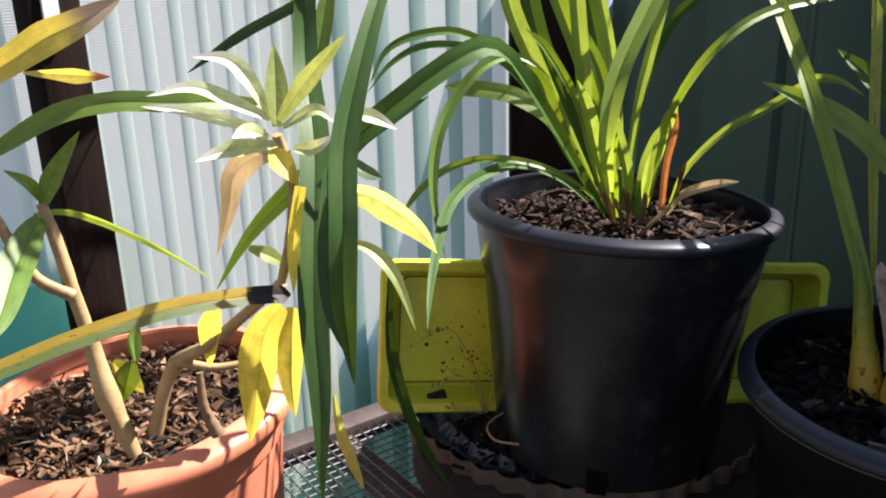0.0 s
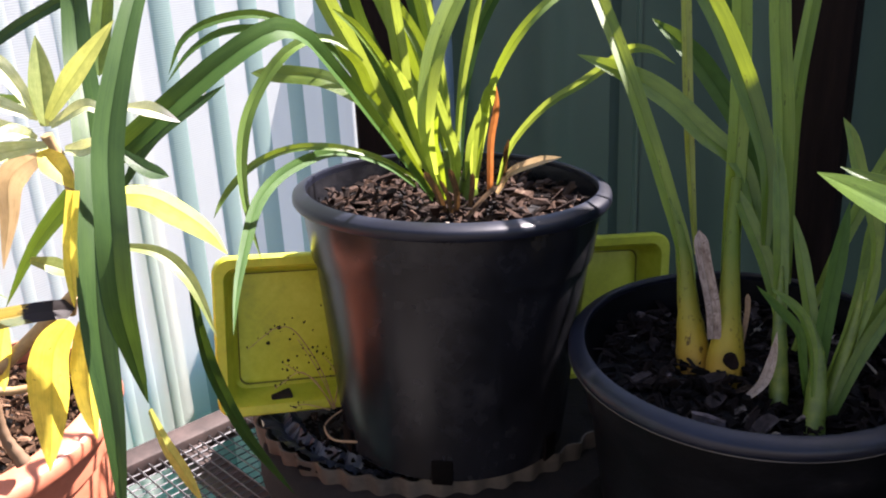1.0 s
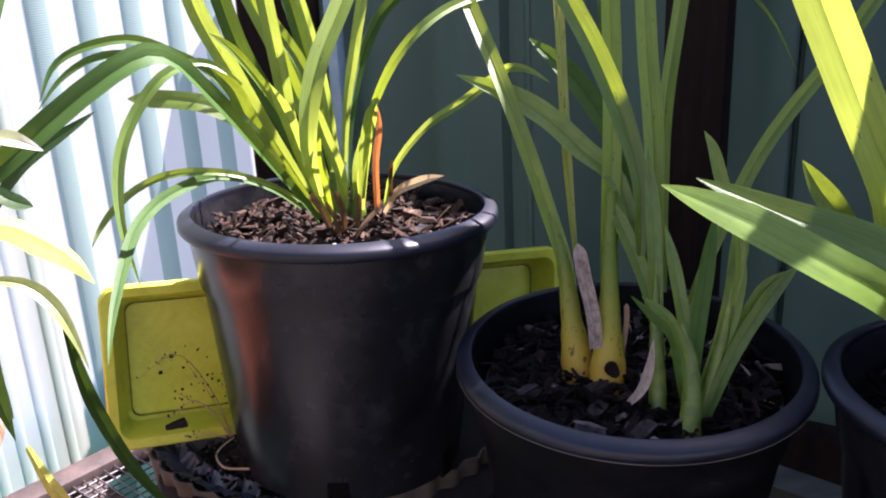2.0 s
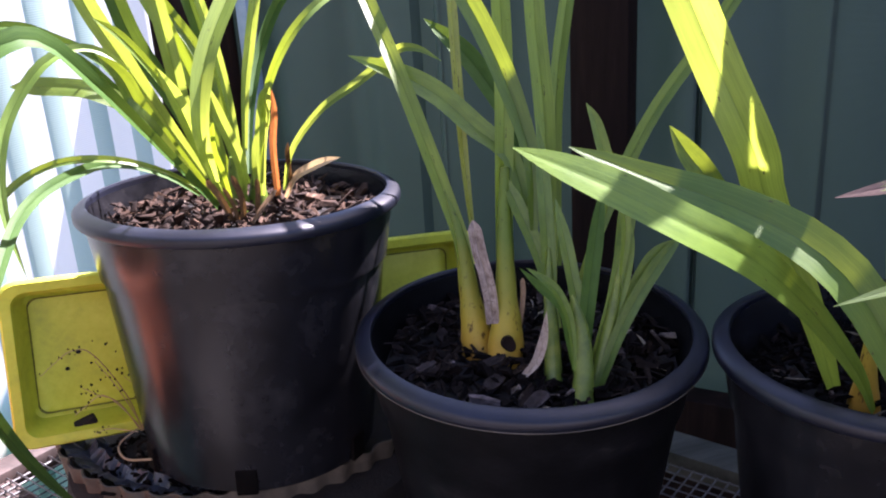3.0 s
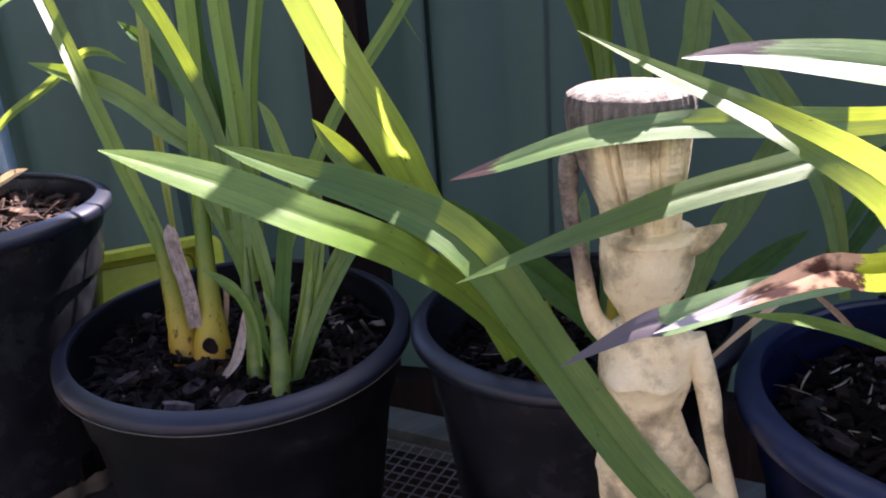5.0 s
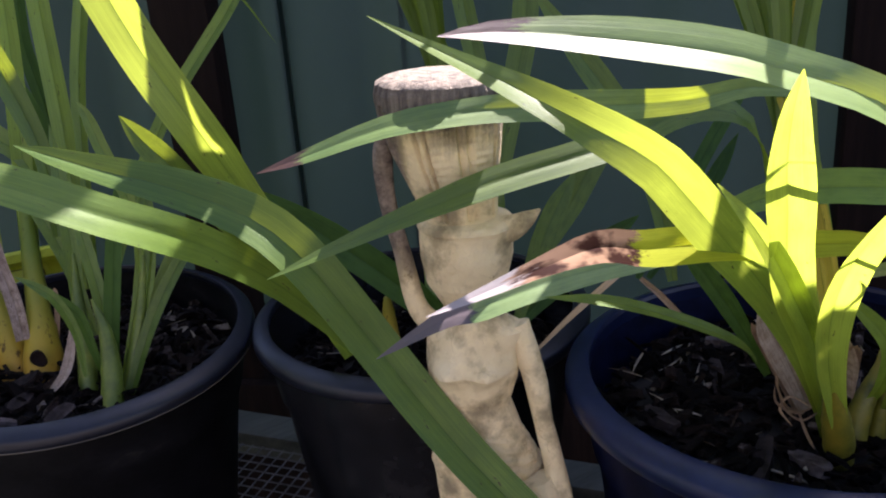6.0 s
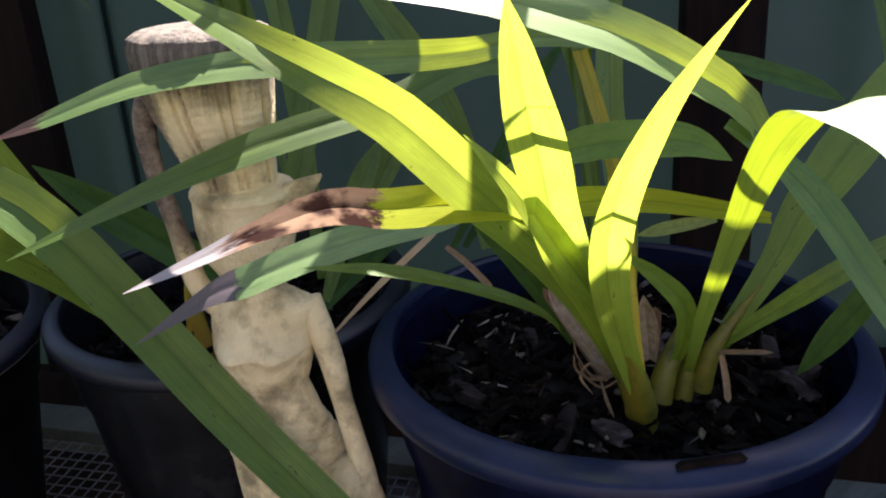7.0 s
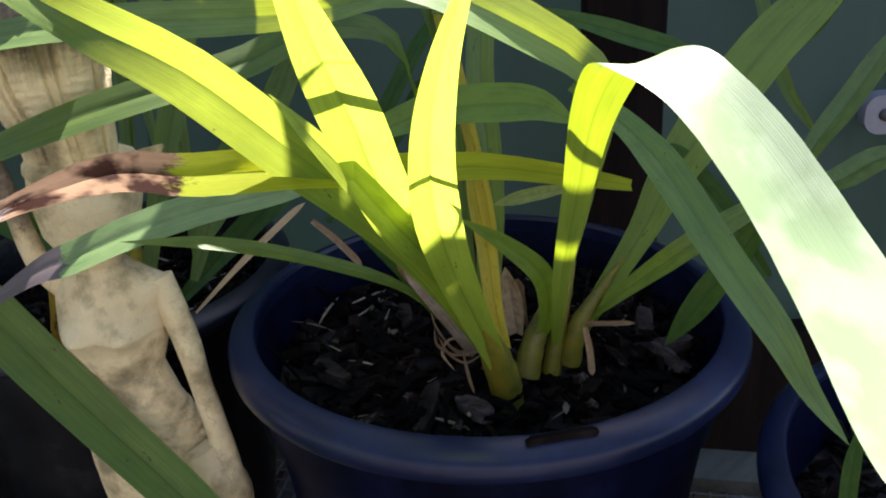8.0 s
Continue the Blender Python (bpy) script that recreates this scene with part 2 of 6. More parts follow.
POT_BLACK = surface("black_plastic", [(0.30, (0.004, 0.0042, 0.0052)), (0.55, (0.0095, 0.0098, 0.012)), (0.8, (0.022, 0.0215, 0.023))], 22, 0.24, 90, 0.08, 0.0008, spec=0.34)
POT_DUSTY = surface("dusty_black_plastic", [(0.42, (0.0012, 0.0013, 0.0020)), (0.64, (0.0050, 0.0050, 0.0064)), (0.85, (0.024, 0.0225, 0.021))], 16, 0.5, 160, 0.2, 0.001, stretch=(1, 1, 2.2), spec=0.14)
POT_RIM = surface("scuffed_plastic", [(0.3, (0.003, 0.004, 0.0085)), (0.7, (0.009, 0.011, 0.021))], 14, 0.40, 120, 0.12, 0.0006, spec=0.42)
POT_NAVY = surface("navy_plastic", [(0.32, (0.0010, 0.0016, 0.008)), (0.55, (0.0025, 0.0040, 0.019)), (0.8, (0.006, 0.009, 0.034))], 34, 0.46, 90, 0.12, 0.001, spec=0.08)
NAVY_RIM = surface("scuffed_navy_plastic", [(0.3, (0.004, 0.007, 0.026)), (0.7, (0.011, 0.017, 0.055))], 14, 0.32, 120, 0.12, 0.0006, spec=0.30)
TERRACOTTA = surface("terracotta_plastic", [(0.3, (0.46, 0.135, 0.070)), (0.7, (0.64, 0.22, 0.13))], 10, 0.38, 90, 0.12, 0.001)
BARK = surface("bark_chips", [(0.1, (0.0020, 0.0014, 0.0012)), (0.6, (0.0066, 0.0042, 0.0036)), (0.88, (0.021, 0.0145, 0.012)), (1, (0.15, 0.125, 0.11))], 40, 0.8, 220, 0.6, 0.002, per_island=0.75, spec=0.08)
# Bark with its colour brightened for the planter in full sun.
BARK_LIGHT = surface("sunlit_bark", [(0.1, (0.018, 0.0085, 0.0048)), (0.5, (0.075, 0.040, 0.022)), (0.9, (0.21, 0.125, 0.075)), (1, (0.44, 0.33, 0.23))], 40, 0.8, 220, 0.6, 0.002, per_island=0.65, spec=0.15)
GREY_BARK = surface("grey_brown_bark", [(0.2, (0.010, 0.0075, 0.0070)), (0.55, (0.040, 0.030, 0.028)), (0.85, (0.13, 0.105, 0.105))], 70, 0.8, 220, 0.6, 0.002, per_object=0.5, spec=0.12)
# Bark with its colour darkened for the pots that stand in shade.
SHADED_BARK = surface("shaded_bark_chips", [(0.1, (0.0010, 0.0007, 0.0006)), (0.65, (0.0042, 0.0026, 0.0020)), (0.88, (0.016, 0.0098, 0.0076)), (1, (0.13, 0.105, 0.09))], 40, 0.8, 220, 0.6, 0.002, per_island=0.75, spec=0.08)
# Browner bark, its colour lightened for the partly sunlit pot.
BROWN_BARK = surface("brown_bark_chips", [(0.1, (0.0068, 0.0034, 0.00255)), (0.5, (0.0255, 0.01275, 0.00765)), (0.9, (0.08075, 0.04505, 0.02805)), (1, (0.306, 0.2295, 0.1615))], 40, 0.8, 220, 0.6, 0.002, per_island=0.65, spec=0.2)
MIX = surface("potting_mix", [(0.3, (0.003, 0.0024, 0.0024)), (0.7, (0.012, 0.0084, 0.0066))], 60, 0.9, 240, 0.8, 0.004)
TRAY = surface("lime_plastic", [(0.25, (0.36, 0.39, 0.03)), (0.5, (0.52, 0.55, 0.03)), (0.75, (0.62, 0.64, 0.06))], 14, 0.5, 120, 0.15, 0.0006)
TRAY_LINE = surface("olive_line", [(0.3, (0.10, 0.10, 0.012)), (0.7, (0.24, 0.24, 0.03))], 60, 0.8, 200, 0.3, 0.0005)
FILM = surface("dark_plastic_film", [(0.3, (0.025, 0.027, 0.036)), (0.7, (0.075, 0.080, 0.10))], 60, 0.35, 160, 0.3, 0.001)
GALV = surface("galvanised_wire", [(0.3, (0.055, 0.055, 0.058)), (0.7, (0.15, 0.15, 0.155))], 60, 0.45, 300, 0.1, 0.0005, metal=0.4)
RUST = surface("dark_steel", [(0.3, (0.022, 0.015, 0.013)), (0.7, (0.065, 0.045, 0.040))], 20, 0.7, 140, 0.4, 0.001)
TIMBER = surface("dark_timber", [(0.25, (0.004, 0.0026, 0.0022)), (0.55, (0.013, 0.0072, 0.0058)), (0.85, (0.030, 0.017, 0.012))], 10, 0.8, 60, 0.4, 0.002, stretch=(3, 3, 0.25), spec=0.10)
GREY_TIMBER = surface("grey_timber", [(0.25, (0.030, 0.032, 0.024)), (0.75, (0.10, 0.10, 0.08))], 10, 0.8, 60, 0.5, 0.002, stretch=(0.4, 3, 3))
RIBBED = surface("grey_ribbed_plastic", [(0.3, (0.045, 0.038, 0.030)), (0.7, (0.11, 0.092, 0.072))], 18, 0.6, 130, 0.3, 0.001)
def carved_stone():
    """Cream stone, stained grey in patches, and brown and flaky on top of the basket."""
    m, nt, p = material("carved_stone")
    v = coords(nt, "Object")
    base = mix_ramp(nt, noise_tex(nt, v, 42, 6.0, 0.65), [(0.25, (0.32, 0.23, 0.13)), (0.40, (0.78, 0.64, 0.38)), (0.72, (0.93, 0.79, 0.50))])
    stain = mix_ramp(nt, noise_tex(nt, v, 30, 5.0, 0.6), [(0.49, (1, 1, 1)), (0.57, (0.66, 0.64, 0.60)), (0.65, (0.34, 0.33, 0.32))])
    mul = nt.nodes.new("ShaderNodeMix")
    mul.data_type, mul.blend_type = "RGBA", "MULTIPLY"
    mul.inputs["Factor"].default_value = 0.9
    nt.links.new(base, mul.inputs["A"])
    nt.links.new(stain, mul.inputs["B"])
    sep = nt.nodes.new("ShaderNodeSeparateXYZ")
    nt.links.new(v, sep.inputs[0])
    edge = nt.nodes.new("ShaderNodeMath")
    edge.operation = "MULTIPLY_ADD"
    nt.links.new(noise_tex(nt, coords(nt, "Object", (60, 60, 12)), 1.5, 5.0, 0.7), edge.inputs[0])
    edge.inputs[1].default_value = 0.05
    nt.links.new(sep.outputs["Z"], edge.inputs[2])
    mask = nt.nodes.new("ShaderNodeMapRange")
    mask.inputs["From Min"].default_value, mask.inputs["From Max"].default_value = 1.052, 1.072
    nt.links.new(edge.outputs[0], mask.inputs["Value"])
    top = mix_ramp(nt, noise_tex(nt, coords(nt, "Object", (220, 220, 20)), 1.0, 4.0, 0.7), [(0.35, (0.05, 0.040, 0.032)), (0.7, (0.25, 0.205, 0.155))])
    mx = nt.nodes.new("ShaderNodeMix")
    mx.data_type = "RGBA"
    nt.links.new(mask.outputs[0], mx.inputs["Factor"])
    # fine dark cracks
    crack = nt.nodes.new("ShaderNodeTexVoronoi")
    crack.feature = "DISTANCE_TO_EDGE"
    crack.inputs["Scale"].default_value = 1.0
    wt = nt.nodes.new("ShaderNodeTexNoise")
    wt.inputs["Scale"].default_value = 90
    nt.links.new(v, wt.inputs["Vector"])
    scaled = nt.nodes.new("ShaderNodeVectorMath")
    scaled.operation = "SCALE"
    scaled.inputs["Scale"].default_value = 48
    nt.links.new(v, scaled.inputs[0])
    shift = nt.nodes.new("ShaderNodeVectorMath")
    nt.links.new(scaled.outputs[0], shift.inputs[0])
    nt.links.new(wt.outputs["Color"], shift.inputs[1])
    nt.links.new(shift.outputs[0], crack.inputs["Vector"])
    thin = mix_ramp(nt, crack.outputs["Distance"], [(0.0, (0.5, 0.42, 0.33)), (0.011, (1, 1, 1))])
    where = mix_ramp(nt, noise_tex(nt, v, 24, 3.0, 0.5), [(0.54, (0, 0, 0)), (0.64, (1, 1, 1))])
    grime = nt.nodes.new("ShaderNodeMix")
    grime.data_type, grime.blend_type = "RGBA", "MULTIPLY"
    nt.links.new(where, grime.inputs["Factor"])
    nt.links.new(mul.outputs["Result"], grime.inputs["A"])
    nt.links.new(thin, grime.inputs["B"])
    # brown weathering on the raised forearm
    along = nt.nodes.new("ShaderNodeVectorMath")
    along.operation = "DOT_PRODUCT"
    nt.links.new(v, along.inputs[0])
    along.inputs[1].default_value = (0.722, -0.692, 0.0)
    arm = nt.nodes.new("ShaderNodeMapRange")
    arm.inputs["From Min"].default_value, arm.inputs["From Max"].default_value = 0.1316, 0.1256
    nt.links.new(along.outputs["Value"], arm.inputs["Value"])
    tall = nt.nodes.new("ShaderNodeMapRange")
    tall.inputs["From Min"].default_value, tall.inputs["From Max"].default_value = 0.968, 0.992
    nt.links.new(edge.outputs[0], tall.inputs["Value"])
    both = nt.nodes.new("ShaderNodeMath")
    both.operation = "MULTIPLY"
    nt.links.new(arm.outputs[0], both.inputs[0])
    nt.links.new(tall.outputs[0], both.inputs[1])
    worn = nt.nodes.new("ShaderNodeMix")
    worn.data_type = "RGBA"
    nt.links.new(both.outputs[0], worn.inputs["Factor"])
    nt.links.new(grime.outputs["Result"], worn.inputs["A"])
    nt.links.new(mix_ramp(nt, noise_tex(nt, v, 120, 5.0, 0.7), [(0.35, (0.07, 0.05, 0.04)), (0.65, (0.32, 0.25, 0.19))]), worn.inputs["B"])
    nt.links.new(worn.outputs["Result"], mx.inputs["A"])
    nt.links.new(top, mx.inputs["B"])
    nt.links.new(mx.outputs["Result"], p.inputs["Base Color"])
    p.inputs["Roughness"].default_value = 0.85
    nt.links.new(bump(nt, noise_tex(nt, v, 170, 6.0, 0.7), 1.0, 0.003), p.inputs["Normal"])
    return m


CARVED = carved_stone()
WHITE_PLASTIC = surface("white_plastic", [(0.3, (0.55, 0.57, 0.55)), (0.7, (0.72, 0.73, 0.70))], 30, 0.5, 140, 0.2, 0.0006)
PALE_STEEL = surface("pale_blue_steel", [(0.3, (0.16, 0.24, 0.30)), (0.7, (0.28, 0.36, 0.42))], 8, 0.5, 60, 0.1, 0.001)
LILAC_STEEL = surface("lilac_grey_steel", [(0.3, (0.20, 0.19, 0.22)), (0.7, (0.30, 0.29, 0.33))], 12, 0.5, 90, 0.15, 0.0006)
FILL_WALL = surface("grey_render", [(0.3, (0.13, 0.127, 0.124)), (0.7, (0.17, 0.165, 0.16))], 3, 0.85, 90, 0.4, 0.002)
SOIL = surface("ground_soil", [(0.3, (0.025, 0.02, 0.015)), (0.7, (0.07, 0.057, 0.042))], 4, 0.9, 60, 0.7, 0.01)


def cloth(name, colour, pale, see, weave):
    """Knitted shade cloth or ribbed sheet: woven bands, and light through it."""
    m, nt, p = material(name)
    v = coords(nt, "Object", (weave * 0.25, weave * 0.25, weave))
    rows_ = nt.nodes.new("ShaderNodeTexWave")
    rows_.bands_direction = "Z"
    rows_.inputs["Scale"].default_value, rows_.inputs["Distortion"].default_value, rows_.inputs["Detail"].default_value = 1.0, 2.5, 2.0
    nt.links.new(v, rows_.inputs["Vector"])
    stain = noise_tex(nt, coords(nt, "Object", (2, 2, 0.7)), 3.0, 4.0)
    s = nt.nodes.new("ShaderNodeMath")
    s.operation = "MULTIPLY_ADD"
    nt.links.new(rows_.outputs["Fac"], s.inputs[0])
    s.inputs[1].default_value = 0.45
    nt.links.new(stain, s.inputs[2])
    c = mix_ramp(nt, s.outputs[0], [(0.35, colour), (0.9, pale)])
    nt.links.new(c, p.inputs["Base Color"])
    p.inputs["Roughness"].default_value = 0.6
    nrm = bump(nt, rows_.outputs["Fac"], 0.35, 0.001)
    nt.links.new(nrm, p.inputs["Normal"])
    tr = nt.nodes.new("ShaderNodeBsdfTranslucent")
    nt.links.new(c, tr.inputs[0])
    mx = nt.nodes.new("ShaderNodeMixShader")
    mx.inputs[0].default_value = see
    nt.links.new(p.outputs[0], mx.inputs[1])
    nt.links.new(tr.outputs[0], mx.inputs[2])
    nt.links.new(mx.outputs[0], nt.nodes["Material Output"].inputs[0])
    return m


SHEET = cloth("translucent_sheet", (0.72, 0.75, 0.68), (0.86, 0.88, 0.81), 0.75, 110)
# Pale green ribs, darkened in colour to carry the corrugation's shade.
SHADED_RIB = cloth("translucent_rib", (0.28, 0.41, 0.36), (0.39, 0.53, 0.47), 0.7, 110)
SHEET_FINE = cloth("fine_translucent_rib", (0.62, 0.70, 0.62), (0.76, 0.83, 0.75), 0.75, 110)
FENCE_CLOTH = cloth("green_sheeting", (0.012, 0.030, 0.025), (0.026, 0.049, 0.041), 0.07, 260)
SHADE = cloth("green_shade_cloth", (0.02, 0.20, 0.16), (0.12, 0.50, 0.41), 0.45, 120)


# ---- builders ----
def part(name, bm, mat, parent=None, label="", smooth=True):
    """One mesh object from a bmesh (or from vertices and faces), under a thing or a part."""
    me = bpy.data.meshes.new(name)
    if isinstance(bm, bmesh.types.BMesh):
        bm.to_mesh(me)
        bm.free()
    else:
        me.from_pydata([tuple(v) for v in bm[0]], [], bm[1])
        me.update()
    me.materials.append(mat)
    if smooth:
        me.polygons.foreach_set("use_smooth", [True] * len(me.polygons))
        me.set_sharp_from_angle(angle=radians(40))
    ob = new(name, me)
    if parent is not None:
        ob.parent = parent
    return tagged(ob, label)


def thing(name, label, category, group="", kind="", at=(0, 0, 0)):
    ob = new(name)
    ob.empty_display_size = 0.02
    ob.location = at
    return tagged(ob, label, category, group, kind)


def lathe(profile, n=64, wob=0.0, seed=0):
    """Vertices and faces turned round the z axis; profile: (radius, height) from outside to inside."""
    rng = random.Random(seed)
    ph = [rng.uniform(0, 6.28) for _ in range(3)]
    vs, fs = [], []
    for r, z in profile:
        for i in range(n):
            a = 2 * math.pi * i / n
            k = 1 + wob * (math.sin(2 * a + ph[0]) + 0.5 * math.sin(3 * a + ph[1]))
            vs.append((r * k * math.cos(a), r * k * math.sin(a), z))
    for j in range(len(profile) - 1):
        for i in range(n):
            b, c = j * n + i, j * n + (i + 1) % n
            fs.append((b, c, c + n, b + n))
    return vs, fs


def box_bm(sx, sy, sz, bevel=0.002, m=None):
    bm = bmesh.new()
    bmesh.ops.create_cube(bm, size=1.0)
    bmesh.ops.scale(bm, vec=(sx, sy, sz), verts=bm.verts)
    if bevel:
        bmesh.ops.bevel(bm, geom=bm.edges[:], offset=bevel, segments=2, affect="EDGES", profile=0.5)
    if m is not None:
        bm.transform(m)
    return bm


def lean(nx, ny):
    """The turn that takes z to (nx, ny, 1)."""
    return Vector((0, 0, 1)).rotation_difference(Vector((nx, ny, 1)).normalized()).to_matrix().to_4x4()


def bezier(pts, u):
    """A smooth run through the control points (Catmull-Rom), u from 0 to 1."""
    n = len(pts) - 1
    k = min(int(u * n), n - 1)
    f = u * n - k
    p1, p2 = pts[k], pts[k + 1]
    p0 = pts[k - 1] if k > 0 else p1 * 2 - p2
    p3 = pts[k + 2] if k + 2 <= n else p2 * 2 - p1
    return 0.5 * ((2 * p1) + (p2 - p0) * f + (2 * p0 - 5 * p1 + 4 * p2 - p3) * f * f + (3 * p1 - p0 - 3 * p2 + p3) * f ** 3)


FRONT = Vector((0.15, -0.1, 1.25))


def blade(parent, points, width, mat=None, facing=None, fold=0.22, stalk=0.35, tip=0.35, turn=0.0, name="leaf", label="", seg=24, shape=0.9, grow=0.4, up=0.35, rise=0.8, edge=None, bend=(0.3, 0.7), reach=0.0):
    """A strap leaf along the points, base first: folded along its midrib, narrow at the stalk, drawn out to a point."""
    pts = [Vector(p) for p in points]
    rng = random.Random(int(1e4 * abs(pts[0].x + 3 * pts[-1].y + 7 * pts[-1].z)))
    if reach:       # the upper part of a long leaf, bending over under its own weight
        d = (pts[-1] - pts[-2]).normalized()
        old = sum((b - a).length for a, b in zip(pts, pts[1:]))
        for k in range(4):
            d = (d + Vector((0.10 * d.x, 0.10 * d.y, -0.16 * (k + 1)))).normalized()
            pts.append(pts[-1] + d * (reach / 4))
        k = old / (old + reach)
        grow, tip, seg, bend = grow * k, min(tip, 0.9 * (1 - k)), int(seg * 1.5), (bend[0] * k, bend[1] * k)
    vs, fs, uvs = [], [], []
    cols = (-1.0, -0.55, -0.12, 0.0, 0.12, 0.55, 1.0)
    line = [bezier(pts, i / seg) for i in range(seg + 1)]
    tang = [(line[min(i + 1, seg)] - line[max(i - 1, 0)]).normalized() for i in range(seg + 1)]
    wants = [Vector(facing) if facing else ((FRONT - p).normalized() + Vector((0, 0, up))) for p in line]
    mid = max(range(seg // 4, seg * 3 // 4 + 1), key=lambda i: tang[i].cross(wants[i]).length)
    sides = [None] * (seg + 1)
    sides[mid] = tang[mid].cross(wants[mid]).normalized()
    for run in (range(mid + 1, seg + 1), range(mid - 1, -1, -1)):
        for i in run:
            s = sides[i - 1 if i > mid else i + 1]
            s = (s - tang[i] * s.dot(tang[i])).normalized()
            own = tang[i].cross(wants[i])
            if own.length > 0.5 and own.dot(s) > 0:
                s = (s * 0.8 + own.normalized() * 0.2).normalized()
            sides[i] = s
    if edge:        # sideways direction given at the base and at the tip
        for i in range(seg + 1):
            k = max(0.0, min(1.0, (i / seg - bend[0]) / (bend[1] - bend[0])))
            k = k * k * (3 - 2 * k)
            s = Vector(edge[0]) * (1 - k) + Vector(edge[1]) * k
            sides[i] = (s - tang[i] * s.dot(tang[i])).normalized()
    for i in range(seg + 1):
        u, p, t = i / seg, line[i], tang[i]
        side = Matrix.Rotation(turn * u, 3, t) @ sides[i]
        nrm = side.cross(t).normalized()
        w = stalk + (1 - stalk) * min(1, u / grow) ** rise if u < grow else 1.0
        if u > 1 - tip:
            k = (u - (1 - tip)) / tip
            w *= max(0.0, 1 - k ** 1.7) ** shape
        w = max(w, 0.02) * width / 2
        f = fold * (1.3 - 0.7 * u)
        wave = 0.03 * math.sin(9 * u + rng.uniform(0, 0.6)) * w
        for c in cols:
            lift = abs(c) ** 1.1 * f * w - (0.03 * w if abs(c) < 0.05 else 0) + (wave * c if abs(c) > 0.9 else 0)
            vs.append(p + side * (c * w) + nrm * lift)
            uvs.append((u, 0.5 + c / 2))
    n = len(cols)
    for i in range(seg):
        for j in range(n - 1):
            a = i * n + j
            fs.append((a, a + 1, a + n + 1, a + n))
    ob = part(name, (vs, fs), mat or GREEN, parent, label)
    uvl = ob.data.uv_layers.new(name="UVMap")
    for lp in ob.data.loops:
        uvl.data[lp.index].uv = uvs[lp.vertex_index]
    return ob


def tube(parent, points, radii, mat, name="stem", label="", sides=10, seg=16, knob=0.0):
    """A round stem along the points; radii run from base to end; knob: rings of old leaf scars."""
    pts = [Vector(p) for p in points]
    vs, fs = [], []
    ref = Vector((0.3, 1, 0.2))
    for i in range(seg + 1):
        u = i / seg
        p = bezier(pts, u)
        t = (bezier(pts, min(u + 0.01, 1)) - bezier(pts, max(u - 0.01, 0))).normalized()
        a = t.cross(ref).normalized()
        b = t.cross(a)
        k = u * (len(radii) - 1)
        j = min(int(k), len(radii) - 2)
        r = radii[j] + (radii[j + 1] - radii[j]) * (k - j)
        r *= 1 + knob * math.sin(i * 2.4)
        for s in range(sides):
            q = 2 * math.pi * s / sides
            vs.append(p + (a * math.cos(q) + b * math.sin(q)) * r)
    for i in range(seg):
        for s in range(sides):
            c, d = i * sides + s, i * sides + (s + 1) % sides
            fs.append((c, d, d + sides, c + sides))
    fs.append(tuple(range(sides))[::-1])
    fs.append(tuple(seg * sides + s for s in range(sides)))
    return part(name, (vs, fs), mat, parent, label)


def chips(name, centre, radius, z, n, size, mat, label, seed, sink=0.006, dome=0.006, slope=(0, 0)):
    """Loose bark pieces over a round bed, as one heap."""
    rng = random.Random(seed)
    vs, fs = [], []
    for _ in range(n):
        r, a = radius * math.sqrt(rng.random()), rng.uniform(0, 6.283)
        x, y = r * math.cos(a), r * math.sin(a)
        h = z + dome * (1 - (r / radius) ** 2) + rng.uniform(-sink, sink * 1.2) + slope[0] * x + slope[1] * y
        L, B, T = size * rng.uniform(0.5, 1.5), size * rng.uniform(0.2, 0.65), size * rng.uniform(0.08, 0.3)
        if rng.random() < 0.12:
            L, B, T = L * 1.7, B * 0.35, T * 0.6
        m = pose(centre[0] + x, centre[1] + y, h, rng.gauss(0, 24), rng.gauss(0, 24), rng.uniform(0, 360))
        thin, bow = rng.uniform(0.15, 0.9), rng.uniform(-1, 1)
        o = len(vs)
        for sx, sy, sz in ((-1, -1, -1), (1, -1, -1), (1, 1, -1), (-1, 1, -1), (-1, -1, 1), (1, -1, 1), (1, 1, 1), (-1, 1, 1)):
            k = 0.72 if sz > 0 else 1.0
            vs.append(m @ Vector((sx * L / 2 * k * rng.uniform(0.55, 1.15), sy * B / 2 * k * (thin if sx > 0 else 1.0) * rng.uniform(0.35, 1.25), sz * T / 2 * rng.uniform(0.4, 1.3) + 0.1 * L * bow * abs(sx * sy))))
        for f in ((0, 3, 2, 1), (4, 5, 6, 7), (0, 1, 5, 4), (1, 2, 6, 5), (2, 3, 7, 6), (3, 0, 4, 7)):
            fs.append(tuple(o + i for i in f))
    ob = part(name, (vs, fs), mat, None, "", smooth=False)
    return tagged(ob, label, "mulch", "", "stuff")


# ---- setting: ground, fence, sheet wall, posts ----
TABLE = 0.585
E1, E2 = Vector((0.69, 0.72, 0)).normalized(), Vector((0.72, -0.69, 0)).normalized()   # along the sheet wall, along the fence
CORNER = Vector((0.15, 1.50, 0))

bm = bmesh.new()
bmesh.ops.create_grid(bm, x_segments=60, y_segments=60, size=60)
tagged(part("ground", bm, SOIL), "bare brown garden soil under the bench", "ground", kind="structure")


